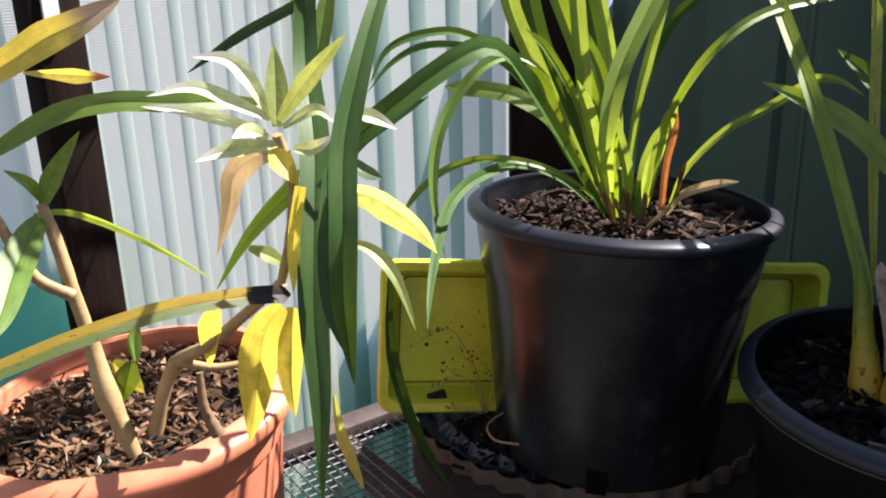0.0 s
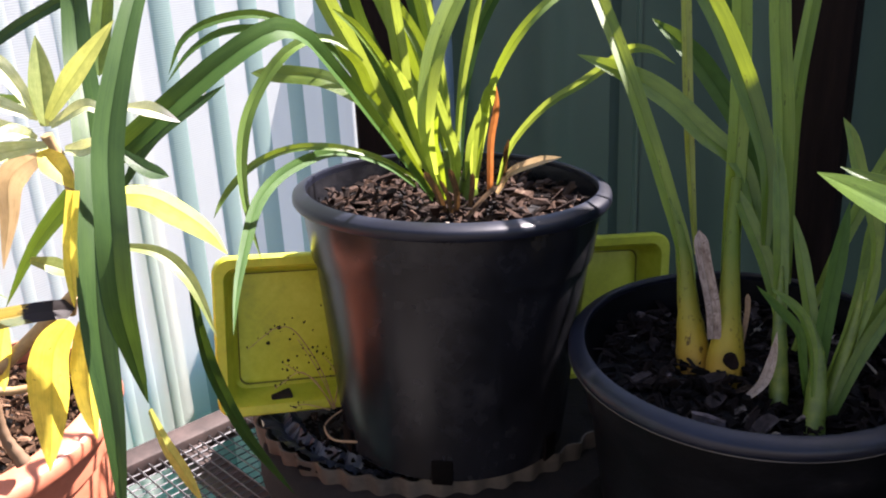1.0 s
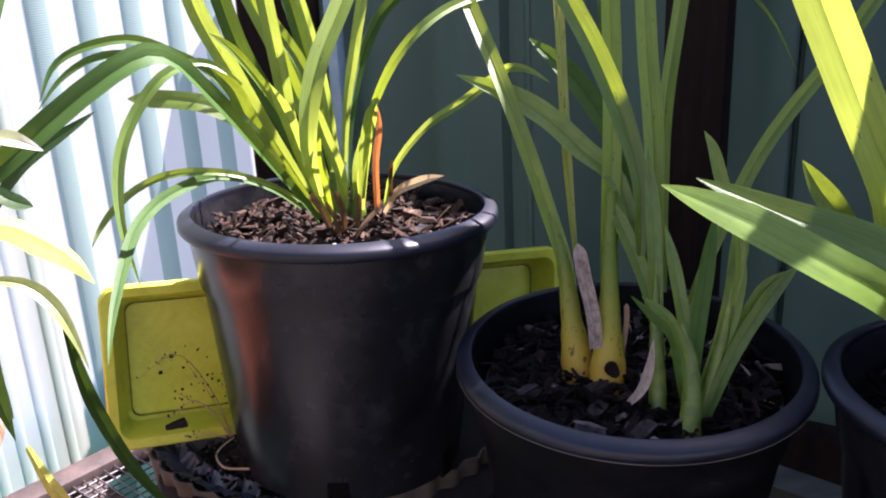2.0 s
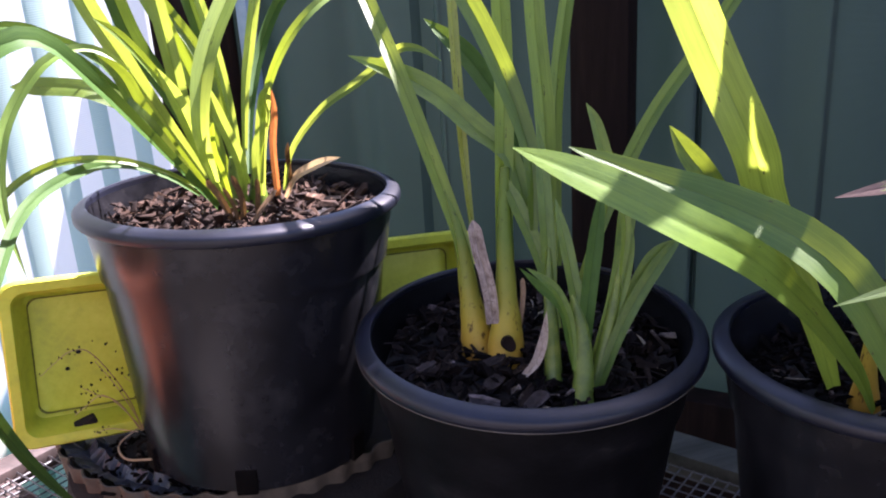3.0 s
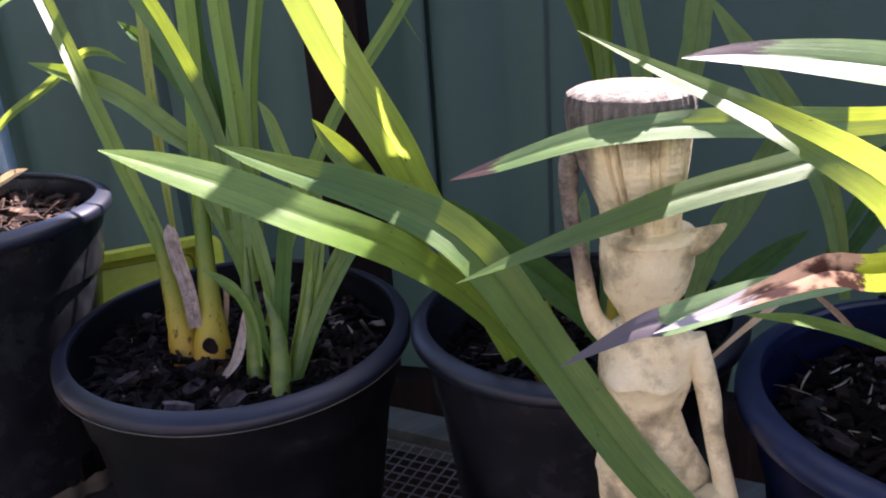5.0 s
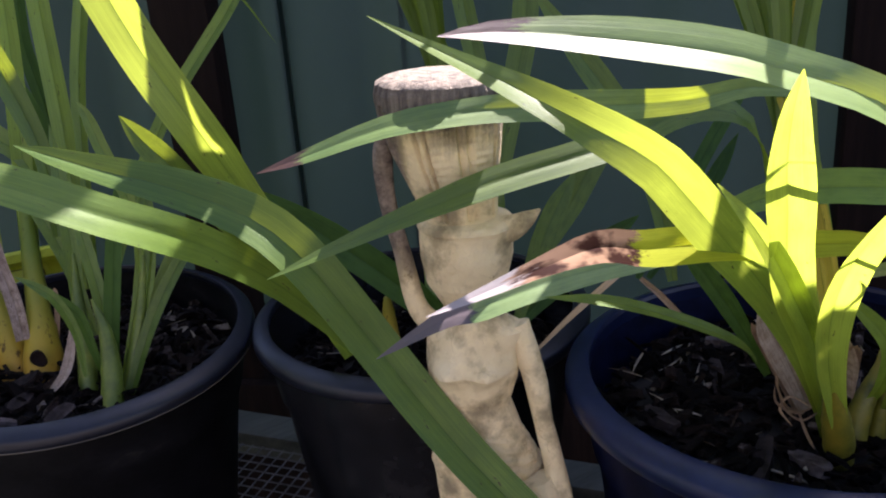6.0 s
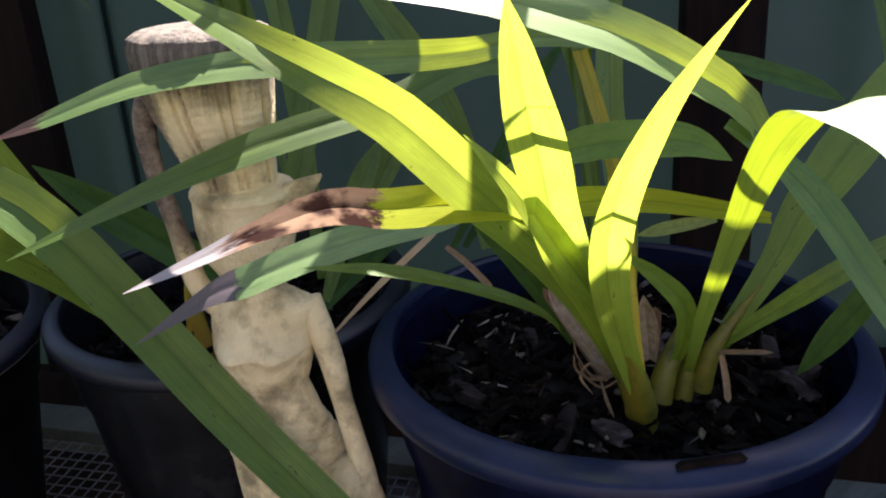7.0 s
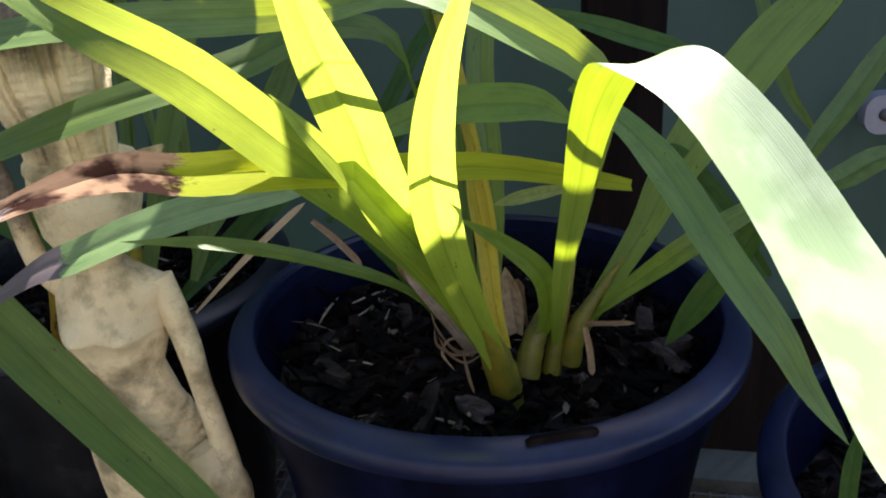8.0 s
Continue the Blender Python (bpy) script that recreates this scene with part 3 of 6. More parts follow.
def fence_panel():
    """Ribbed green sheeting, seen from the inside, with rails behind it; unseen panel tops rise in steps to shape the
    sun.
    """
    root = thing("fence", "dark green translucent ribbed sheeting fence behind the pots", "fence", kind="structure")
    for s0, s1, H in ((0.02, 0.45, 1.115), (0.445, 0.79, 1.40), (0.785, 0.93, 1.62), (0.925, 1.46, 1.735), (1.455, 3.4, 1.752)):
        vs, fs, prof = [], [], []
        x = s0
        while x < s1 - 0.01:
            e = min(x + 0.165, s1)
            k = (e - x) / 0.165
            prof += [(x, 0.0), (x + 0.080 * k, 0.002), (x + 0.095 * k, 0.013), (x + 0.130 * k, 0.013), (x + 0.145 * k, 0.002)]
            x = e
        prof.append((s1, 0.0))
        zs = [0.02 + (H - 0.02) * q / 6 for q in range(7)]
        for s, y in prof:
            for z in zs:
                p = CORNER + E2 * s + E1 * (y + (0.012 if s0 > 1.4 else 0.008 if s0 > 0.9 else 0.004 if s0 > 0.5 else -0.004 if s0 > 0.3 else 0.0) + 0.006 * noise.noise(Vector((s * 4, z * 2, 3))))
                vs.append((p.x, p.y, z))
        m, q = len(prof), len(zs)
        for k in range(m - 1):
            for r in range(q - 1):
                b = k * q + r
                fs.append((b, b + q, b + q + 1, b + 1))
        part("panel", (vs, fs), FENCE_CLOTH, root)
        ang = math.degrees(math.atan2(E2.y, E2.x))
        c = CORNER + E2 * ((s0 + s1) / 2) + E1 * 0.045
        if s0 > 0.9:
            part("rail", box_bm(s1 - s0, 0.04, 0.04, 0.004, pose(c.x, c.y, H - 0.03, 0, 0, ang)), TIMBER, root)
    # unseen board and blocks added over the tallest panel to shape sun patches
    c = CORNER + E2 * 2.43 + E1 * 0.016
    part("shade_cap", box_bm(1.94, 0.03, 0.036, 0.004, pose(c.x, c.y, 1.792, 0, 0, ang)), TIMBER, root, "unseen dark board added to shape the sun patches")
    for k in range(32):
        c = CORNER + E2 * (1.48 + 0.06 * k) + E1 * 0.016
        part("sun_slot_block", box_bm(0.033, 0.02, 0.034, 0.002, pose(c.x, c.y, 1.761, 0, 0, ang)), TIMBER, root)
    # Dark board put in where the fence foot lies in shade.
    c = CORNER + E2 * 1.75 - E1 * 0.03
    part("foot_shade_board", box_bm(3.4, 0.04, 0.57, 0.004, pose(c.x, c.y, 0.285, 0, 0, math.degrees(math.atan2(E2.y, E2.x)))), TIMBER, root, "dark board in place of shade along the foot")
    return root


fence_panel()


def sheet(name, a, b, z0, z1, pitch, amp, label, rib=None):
    """Ribbed sheeting from plan point a to b: white pans and pale green ribs, each a strip; the darker rib tone stands
    in for shade.
    """
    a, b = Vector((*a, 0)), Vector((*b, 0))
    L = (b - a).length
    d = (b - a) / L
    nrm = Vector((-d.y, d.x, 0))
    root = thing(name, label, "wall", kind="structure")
    strips = ([], [], SHEET), ([], [], rib or SHADED_RIB)
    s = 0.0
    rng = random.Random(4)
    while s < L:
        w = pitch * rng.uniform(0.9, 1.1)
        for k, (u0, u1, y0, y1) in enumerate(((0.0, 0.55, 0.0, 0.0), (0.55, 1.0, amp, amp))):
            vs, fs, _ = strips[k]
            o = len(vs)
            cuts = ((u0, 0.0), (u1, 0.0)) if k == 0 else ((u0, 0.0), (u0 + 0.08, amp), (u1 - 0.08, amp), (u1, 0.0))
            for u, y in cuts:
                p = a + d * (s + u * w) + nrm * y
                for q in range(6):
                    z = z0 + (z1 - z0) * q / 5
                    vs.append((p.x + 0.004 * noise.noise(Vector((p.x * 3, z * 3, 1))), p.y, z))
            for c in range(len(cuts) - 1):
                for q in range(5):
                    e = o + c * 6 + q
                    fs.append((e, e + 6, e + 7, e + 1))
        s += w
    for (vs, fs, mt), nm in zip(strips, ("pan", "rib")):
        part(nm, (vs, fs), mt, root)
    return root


def cloth_wall(name, a, b, z0, z1, label):
    a, b = Vector((*a, 0)), Vector((*b, 0))
    n = 24
    vs, fs = [], []
    for i in range(n + 1):
        p = a + (b - a) * (i / n)
        for q in range(9):
            z = z0 + (z1 - z0) * q / 8
            w = 0.012 * noise.noise(Vector((p.x * 5, z * 4, 2)))
            vs.append((p.x + w, p.y - w, z))
    for i in range(n):
        for q in range(8):
            e = i * 9 + q
            fs.append((e, e + 9, e + 10, e + 1))
    return tagged(part(name, (vs, fs), SHADE), label, "wall", kind="structure")


def post(name, at, w, d, h, ang, mat, label):
    ob = part(name, box_bm(w, d, h, 0.006, pose(at[0], at[1], h / 2, 0, 0, ang)), mat)
    return tagged(ob, label, "post", kind="structure")


sheet("wall_left", (0.10, 1.49), (-0.17, 1.20), 0.30, 2.05, 0.078, 0.003, "white translucent sheeting wall with pale green, shade-toned ribs")
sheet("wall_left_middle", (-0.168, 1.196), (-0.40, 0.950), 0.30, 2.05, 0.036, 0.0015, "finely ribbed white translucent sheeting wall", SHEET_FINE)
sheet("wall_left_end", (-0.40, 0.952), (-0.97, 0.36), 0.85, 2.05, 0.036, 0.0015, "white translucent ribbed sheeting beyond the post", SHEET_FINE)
cloth_wall("wall_left_lower", (0.06, 1.52), (-0.40, 1.035), 0.0, 0.62, "green knitted shade cloth below the sheeting")
cloth_wall("wall_left_outer", (-0.40, 1.035), (-0.99, 0.42), 0.0, 0.90, "green knitted shade cloth beyond the post")
# Unseen walls added behind the view to set the fill light.
REAR = Vector((-0.80, -1.10, 0))
for name_, a_, b_ in (("wall_rear", REAR - E2 * 0.9, REAR + E2 * 3.2), ("wall_side", Vector((-0.99, 0.40, 0)), REAR - E2 * 0.9)):
    c_, d_ = (a_ + b_) / 2, b_ - a_
    tagged(part(name_, box_bm(d_.length, 0.04, 2.0, 0.004, pose(c_.x, c_.y, 1.0, 0, 0, math.degrees(math.atan2(d_.y, d_.x)))), FILL_WALL), "plain grey unseen wall added to set the fill light", "wall", kind="structure")
WA = math.degrees(math.atan2(E1.y, E1.x))
post("post_left", (-0.385, 0.912), 0.055, 0.036, 2.05, WA, TIMBER, "dark stained timber post of the frame")
post("post_corner", (0.160, 1.460), 0.12, 0.06, 1.12, 0, TIMBER, "dark stained timber corner post")
FA = math.degrees(math.atan2(E2.y, E2.x))
post("post_strip", (0.236, 1.400), 0.022, 0.022, 1.12, FA, PALE_STEEL, "narrow pale blue steel edge strip")
post("post_middle", (0.625, 1.025), 0.075, 0.04, 1.40, FA, TIMBER, "dark brown timber fence post")
post("post_right", (1.185, 0.485), 0.085, 0.04, 1.70, FA, TIMBER, "dark brown timber fence post")

# ---- bench ----
BE1, BE2 = Vector((0.81, 0.586, 0)).normalized(), Vector((0.586, -0.81, 0)).normalized()
BC = Vector((0.225, 1.315, TABLE))


def bench():
    root = thing("bench", "wire mesh potting bench with a dark steel frame", "bench")
    L, D = 1.9, 0.92        # along BE2, and back from the corner along -BE1
    vs, fs = [], []

    def wire(p, q, r):
        t = (q - p).normalized()
        a = t.cross(Vector((0, 0, 1))).normalized() * r
        b = Vector((0, 0, r))
        o = len(vs)
        for c in (p, q):
            vs.extend([c + a, c + b, c - a, c - b])
        for k in range(4):
            fs.append((o + k, o + (k + 1) % 4, o + 4 + (k + 1) % 4, o + 4 + k))

    step = 0.0135
    for i in range(int(L / step)):
        p = BC + BE2 * (i * step)
        wire(p, p - BE1 * D, 0.0011)
    for i in range(int(D / step)):
        p = BC - BE1 * (i * step) + Vector((0, 0, 0.0018))
        wire(p, p + BE2 * L, 0.0011)
    tagged(part("wire_mesh", (vs, fs), GALV, root, smooth=False), kind="stuff")
    a2, a1 = math.degrees(math.atan2(BE2.y, BE2.x)), math.degrees(math.atan2(BE1.y, BE1.x))
    for s, w, mat in ((0, 0.045, GREY_TIMBER), (0.51, 0.032, RUST), (1, 0.03, RUST)):
        c = BC - BE1 * (D * s) + BE2 * (L / 2)
        part("rail", box_bm(L, w, 0.03, 0.003, pose(c.x, c.y, TABLE - (0.0 if s == 0 else 0.017), 0, 0, a2)), mat, root, "weathered grey back rail" if s == 0 else "")
    for s, w in ((0, 0.035), (0.5, 0.03), (1, 0.03)):
        c = BC - BE1 * (D / 2) + BE2 * (L * s)
        part("crossbar", box_bm(D, w, 0.028, 0.003, pose(c.x, c.y, TABLE - (0.004 if s == 0 else 0.017), 0, 0, a1)), RUST, root)
    for s in (0, 1):
        for k in (0.0, 1.0):
            c = BC - BE1 * (D * s) + BE2 * (L * k)
            part("leg", box_bm(0.03, 0.03, TABLE - 0.03, 0.003, pose(c.x, c.y, (TABLE - 0.03) / 2, 0, 0, a1)), RUST, root)
    return root


bench()


# ---- pots ----
def pot(name, centre, r, height, normal, body_mat, rim_mat, label, lip=0.0125, taper=0.78, holes=True, group="nursery pots", step=True, collar=0.056):
    """A thick-walled nursery pot: tapered body with a step below the rim, and a rolled lip. centre: middle of the rim."""
    n = Vector((*normal, 1)).normalized()
    root = thing(name, label, "plant pot", group)
    root.matrix_world = Matrix.Translation(Vector(centre)) @ lean(*normal)
    h = height
    ri = r - lip * 0.55
    st = ri - 0.003 if step else ri
    prof = [(0.0, -h), (ri * taper - 0.012, -h), (ri * taper, -h + 0.008), (st * (1 - (1 - taper) * (collar + 0.001) / h), -collar - 0.001), (st * (1 - (1 - taper) * collar / h) + (0.0027 if step else 0), -collar), (ri, -lip * 0.9), (ri, -lip * 0.3),
            (ri - 0.005, -lip * 0.3), (ri - 0.008 - 0.5 * (1 - taper) * collar, -collar), (ri * taper - 0.004, -h + 0.012), (0.0, -h + 0.012)]
    body = part("body", lathe(prof, 72, 0.004, int(r * 1e4)), body_mat, root)
    ring = [(r - lip * 1.0, -lip * 0.20), (r - lip * 0.94, -lip * 0.03), (r - lip * 0.82, 0.0), (r - lip * 0.14, -lip * 0.32), (r + lip * 0.01, -lip * 0.46), (r + lip * 0.05, -lip * 0.62), (r + lip * 0.05, -lip * 0.95), (r - lip * 0.06, -lip * 1.10), (r - lip * 0.50, -lip * 1.08),
            (r - lip * 0.62, -lip * 0.9), (r - lip * 0.98, -lip * 0.9), (r - lip * 1.0, -lip * 0.20)]
    part("rim", lathe(ring[::-1], 96, 0.003, int(r * 1e4)), rim_mat, root)
    if body_mat is POT_DUSTY:
        q = lip * 0.035
        part("scuffed_edge", lathe([(r + lip * 0.01 + q * math.cos(k * 1.047), -lip * 1.06 + q * math.sin(k * 1.047)) for k in range(7)], 96, 0.003, int(r * 1e4)), RIBBED, root, "pale scuffed line under the lip")
    if holes:
        for k in range(6):
            a = 2 * math.pi * (k + 0.28) / 6
            q = ri * (taper + 0.012)
            part("drain_slot", box_bm(0.004, 0.020, 0.026, 0.002, pose(q * math.cos(a), q * math.sin(a), -h + 0.018, 0, 0, math.degrees(a))), BARK, body, "dark drainage slot")
    return root


P1, P2, P3, P4 = (0.1666, 0.8504, 0.945), (0.3686, 0.6355, 0.861), (0.604, 0.496, 0.862), (0.7228, 0.2367, 0.874)
PT = (-0.3066, 0.7655, 0.795)
pot("nursery_pot", P1, 0.149, 0.262, (0.045, 0.045), POT_BLACK, POT_RIM, "tall black plastic nursery pot standing on a ribbed grey tub", collar=0.066)
pot("nursery_pot", P2, 0.1415, 0.275, (0.009, -0.032), POT_DUSTY, POT_RIM, "dusty black plastic nursery pot on the wire bench", taper=0.70)
pot("nursery_pot", P3, 0.130, 0.276, (0, 0), POT_BLACK, POT_RIM, "black plastic nursery pot standing behind a carved statue", taper=0.72)
NAVY_POT = pot("nursery_pot", P4, 0.146, 0.288, (0.007, 0.0), POT_NAVY, NAVY_RIM, "wide dark navy plastic nursery pot with a flat lip", lip=0.0150, taper=0.72)
pot("planter_pot", PT, 0.158, 0.209, (-0.083, -0.02), TERRACOTTA, TERRACOTTA, "terracotta coloured plastic planter full of bark", lip=0.02, holes=False, group="")
bar = [(x, y, z) for y in (-0.0016, 0.0016) for x, z in ((-0.017, 0.0), (-0.014, -0.003), (0.014, -0.003), (0.017, 0.0), (0.014, 0.002), (-0.014, 0.002))]
for deg_ in (-121, 59):
    m_ = Matrix.Rotation(radians(deg_), 4, "Z") @ Matrix.Translation((0.1360, 0, -0.0006)) @ Matrix.Rotation(radians(90), 4, "Z")
    part("rim_slot", ([m_ @ Vector(v) for v in bar], [tuple(range(6))[::-1], tuple(range(6, 12))] + [(k, (k + 1) % 6, 6 + (k + 1) % 6, 6 + k) for k in range(6)]), BARK, NAVY_POT, "dark slot moulded in the lip")


def bed(c, r, depth, n, size, mat, label, seed, normal=(0, 0)):
    root = part("potting_mix", lathe([(0.0, 0.0), (r * 0.5, 0.002), (r, -0.004), (r * 0.82, -0.03), (0, -0.03)], 40, 0.01, seed), MIX)
    root.matrix_world = Matrix.Translation((c[0], c[1], c[2] - depth)) @ lean(*normal)
    tagged(root, "dark crumbly potting mix in the pot", "potting mix", kind="stuff")
    chips("bark_mulch", c, r * 0.97, c[2] - depth + 0.003, n, size, mat, label, seed, slope=(-normal[0], -normal[1]))


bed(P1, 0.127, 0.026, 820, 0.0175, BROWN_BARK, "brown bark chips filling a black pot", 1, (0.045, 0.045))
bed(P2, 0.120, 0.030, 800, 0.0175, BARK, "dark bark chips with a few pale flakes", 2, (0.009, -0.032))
bed(P3, 0.112, 0.045, 700, 0.015, SHADED_BARK, "dark bark chips in a shaded pot", 3)
bed(P4, 0.122, 0.036, 950, 0.017, SHADED_BARK, "dark bark chips with pale twigs", 4)
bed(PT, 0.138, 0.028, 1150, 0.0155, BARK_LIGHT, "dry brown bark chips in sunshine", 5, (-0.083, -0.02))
def twigs(c, r, z, n, seed, label):
    """Pale dry straws and flakes lying on the bark."""
    rng = random.Random(seed)
    vs, fs = [], []
    for _ in range(n):
        q, a = r * math.sqrt(rng.random()), rng.uniform(0, 6.283)
        L, B = rng.uniform(0.012, 0.04), rng.uniform(0.0008, 0.0022)
        if rng.random() < 0.3:
            L, B = rng.uniform(0.006, 0.012), rng.uniform(0.003, 0.006)
        m = pose(c[0] + q * math.cos(a), c[1] + q * math.sin(a), z + rng.uniform(0.004, 0.010), rng.gauss(0, 16), rng.gauss(0, 10), rng.uniform(0, 360))
        o = len(vs)
        bend = rng.uniform(-0.12, 0.12) * L
        for k in range(5):
            u = k / 4 - 0.5
            y = bend * (1 - 4 * u * u)
            w = B * (1 - 0.8 * abs(2 * u) ** 2)
            for sy, sz in ((-1, 0), (0, 0.5), (1, 0), (0, -0.5)):
                vs.append(m @ Vector((u * L, y + sy * w / 2, sz * w)))
        for k in range(4):
            for j in range(4):
                e, f = o + 4 * k + j, o + 4 * k + (j + 1) % 4
                fs.append((e, f, f + 4, e + 4))
    ob = part("dry_straw", (vs, fs), STRAW, None, "", smooth=False)
    return tagged(ob, label, "straw", "", "stuff")


def bark_chunks(c, r, z, n, size, label, group, seed):
    """Single larger pieces of bark: split slabs with broken, uneven faces."""
    rng = random.Random(seed)
    for _ in range(n):
        q, a = r * math.sqrt(rng.random()), rng.uniform(0, 6.283)
        L, B, H = size * rng.uniform(0.7, 1.2), size * rng.uniform(0.25, 0.50), size * rng.uniform(0.14, 0.26)
        bm = bmesh.new()
        bmesh.ops.create_cube(bm, size=1.0)
        bmesh.ops.subdivide_edges(bm, edges=bm.edges[:], cuts=2, use_grid_fill=True)
        for v in bm.verts:
            round_ = 1 - 0.12 * (abs(v.co.x) > 0.4) * (abs(v.co.y) > 0.4)
            v.co = Vector((v.co.x * L * round_ * rng.uniform(0.88, 1.08), v.co.y * B * round_ * rng.uniform(0.85, 1.10), v.co.z * H * rng.uniform(0.75, 1.2)))
        ob = part("bark_chunk", bm, GREY_BARK, None, "", smooth=False)
        ob.matrix_world = pose(c[0] + q * math.cos(a), c[1] + q * math.sin(a), z + 0.3 * H, rng.gauss(0, 14), rng.gauss(0, 12), rng.uniform(0, 360))
        tagged(ob, label, "bark piece", group)


bark_chunks(P4, 0.108, P4[2] - 0.028, 16, 0.030, "rough greyish-brown bark piece lying on dark mulch", "bark pieces in the navy pot", 61)
bark_chunks(P2, 0.103, P2[2] - 0.024, 18, 0.026, "rough brown bark piece lying on dark mulch", "bark pieces in the dusty pot", 62)


twigs(P1, 0.115, P1[2] - 0.026, 16, 31, "a few pale straws on dark bark")
twigs(P2, 0.110, P2[2] - 0.030, 34, 32, "pale straws and flakes on dark bark")
twigs(P3, 0.105, P3[2] - 0.045, 26, 33, "dry curled straws on shaded bark")
twigs(P4, 0.112, P4[2] - 0.036, 46, 34, "pale broken straws scattered on the bark")
twigs(PT, 0.120, PT[2] - 0.028, 24, 35, "light dry flakes on sunny bark")

# ---- leaves ----
PLANT_1 = thing("strap_leaf_plant", "arching green strap-leaved orchid in the tall pot", "plant")
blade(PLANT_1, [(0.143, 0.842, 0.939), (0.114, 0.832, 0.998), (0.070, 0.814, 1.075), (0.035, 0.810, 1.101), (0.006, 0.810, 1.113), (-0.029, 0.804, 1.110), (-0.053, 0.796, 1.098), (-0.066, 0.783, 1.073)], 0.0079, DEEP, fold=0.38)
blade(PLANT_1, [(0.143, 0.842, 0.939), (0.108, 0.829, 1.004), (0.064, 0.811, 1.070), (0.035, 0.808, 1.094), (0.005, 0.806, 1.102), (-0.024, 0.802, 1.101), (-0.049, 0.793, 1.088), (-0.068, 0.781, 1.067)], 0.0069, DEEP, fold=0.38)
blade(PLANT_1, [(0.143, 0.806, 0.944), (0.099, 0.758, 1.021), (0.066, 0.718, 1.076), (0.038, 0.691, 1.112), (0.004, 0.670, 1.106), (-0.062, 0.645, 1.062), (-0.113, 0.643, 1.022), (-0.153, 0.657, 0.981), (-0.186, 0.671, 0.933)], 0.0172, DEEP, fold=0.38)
blade(PLANT_1, [(0.127, 0.809, 0.971), (0.093, 0.792, 1.033), (0.063, 0.789, 1.057), (0.034, 0.795, 1.064), (-0.003, 0.802, 1.067)], 0.0158, LIT_GREEN, tip=0.15, fold=0.1)
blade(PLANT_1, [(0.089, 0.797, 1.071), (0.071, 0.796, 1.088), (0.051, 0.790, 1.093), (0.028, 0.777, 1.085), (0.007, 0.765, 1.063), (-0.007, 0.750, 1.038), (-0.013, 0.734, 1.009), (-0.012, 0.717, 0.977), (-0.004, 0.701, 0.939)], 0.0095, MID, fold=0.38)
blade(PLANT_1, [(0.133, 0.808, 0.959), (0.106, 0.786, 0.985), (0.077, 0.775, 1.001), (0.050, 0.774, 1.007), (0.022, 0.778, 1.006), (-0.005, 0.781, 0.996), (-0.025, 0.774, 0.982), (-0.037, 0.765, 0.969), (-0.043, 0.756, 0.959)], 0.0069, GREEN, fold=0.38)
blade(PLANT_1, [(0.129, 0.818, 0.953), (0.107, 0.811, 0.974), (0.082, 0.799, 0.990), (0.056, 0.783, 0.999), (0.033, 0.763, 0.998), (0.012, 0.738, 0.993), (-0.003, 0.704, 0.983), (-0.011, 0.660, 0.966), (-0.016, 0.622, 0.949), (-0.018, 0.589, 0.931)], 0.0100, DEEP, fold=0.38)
blade(PLANT_1, [(0.138, 0.850, 0.959), (0.105, 0.851, 1.026), (0.078, 0.851, 1.084), (0.062, 0.851, 1.120), (0.052, 0.851, 1.155), (0.030, 0.850, 1.232)], 0.0175, LIT_GREEN, reach=0.28, fold=0.38)
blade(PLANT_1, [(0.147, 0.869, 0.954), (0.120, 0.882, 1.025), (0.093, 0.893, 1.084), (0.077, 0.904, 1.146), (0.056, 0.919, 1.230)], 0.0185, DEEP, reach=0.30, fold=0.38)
blade(PLANT_1, [(0.143, 0.845, 0.977), (0.117, 0.828, 1.046), (0.089, 0.811, 1.094), (0.068, 0.799, 1.115)], 0.0086, GREEN, fold=0.38)
blade(PLANT_1, [(0.143, 0.829, 0.960), (0.129, 0.833, 1.018), (0.123, 0.837, 1.075), (0.117, 0.840, 1.134), (0.116, 0.841, 1.163), (0.115, 0.844, 1.242)], 0.0147, LIT_GREEN, reach=0.31, fold=0.38)
blade(PLANT_1, [(0.144, 0.792, 0.970), (0.138, 0.786, 1.018), (0.151, 0.807, 1.074), (0.180, 0.838, 1.123), (0.200, 0.858, 1.155), (0.242, 0.890, 1.227)], 0.0182, LIT_GREEN, reach=0.33, fold=0.38)
blade(PLANT_1, [(0.167, 0.869, 0.953), (0.159, 0.886, 1.012), (0.149, 0.901, 1.065), (0.122, 0.915, 1.113), (0.101, 0.924, 1.145), (0.051, 0.944, 1.219)], 0.0121, GREEN, reach=0.30, fold=0.38)
blade(PLANT_1, [(0.173, 0.886, 0.942), (0.170, 0.903, 1.019), (0.162, 0.917, 1.084), (0.151, 0.929, 1.138), (0.133, 0.947, 1.225)], 0.0095, LIT_GREEN, reach=0.33, fold=0.38)
blade(PLANT_1, [(0.177, 0.863, 0.955), (0.190, 0.915, 1.005), (0.210, 0.955, 1.055), (0.236, 0.977, 1.098), (0.266, 0.983, 1.126), (0.336, 1.001, 1.190)], 0.0117, DEEP, reach=0.18, fold=0.38)
blade(PLANT_1, [(0.174, 0.879, 0.950), (0.186, 0.893, 1.027), (0.195, 0.900, 1.064), (0.203, 0.905, 1.095), (0.214, 0.913, 1.137), (0.234, 0.927, 1.221)], 0.0104, LIT_GREEN, reach=0.25, fold=0.38)
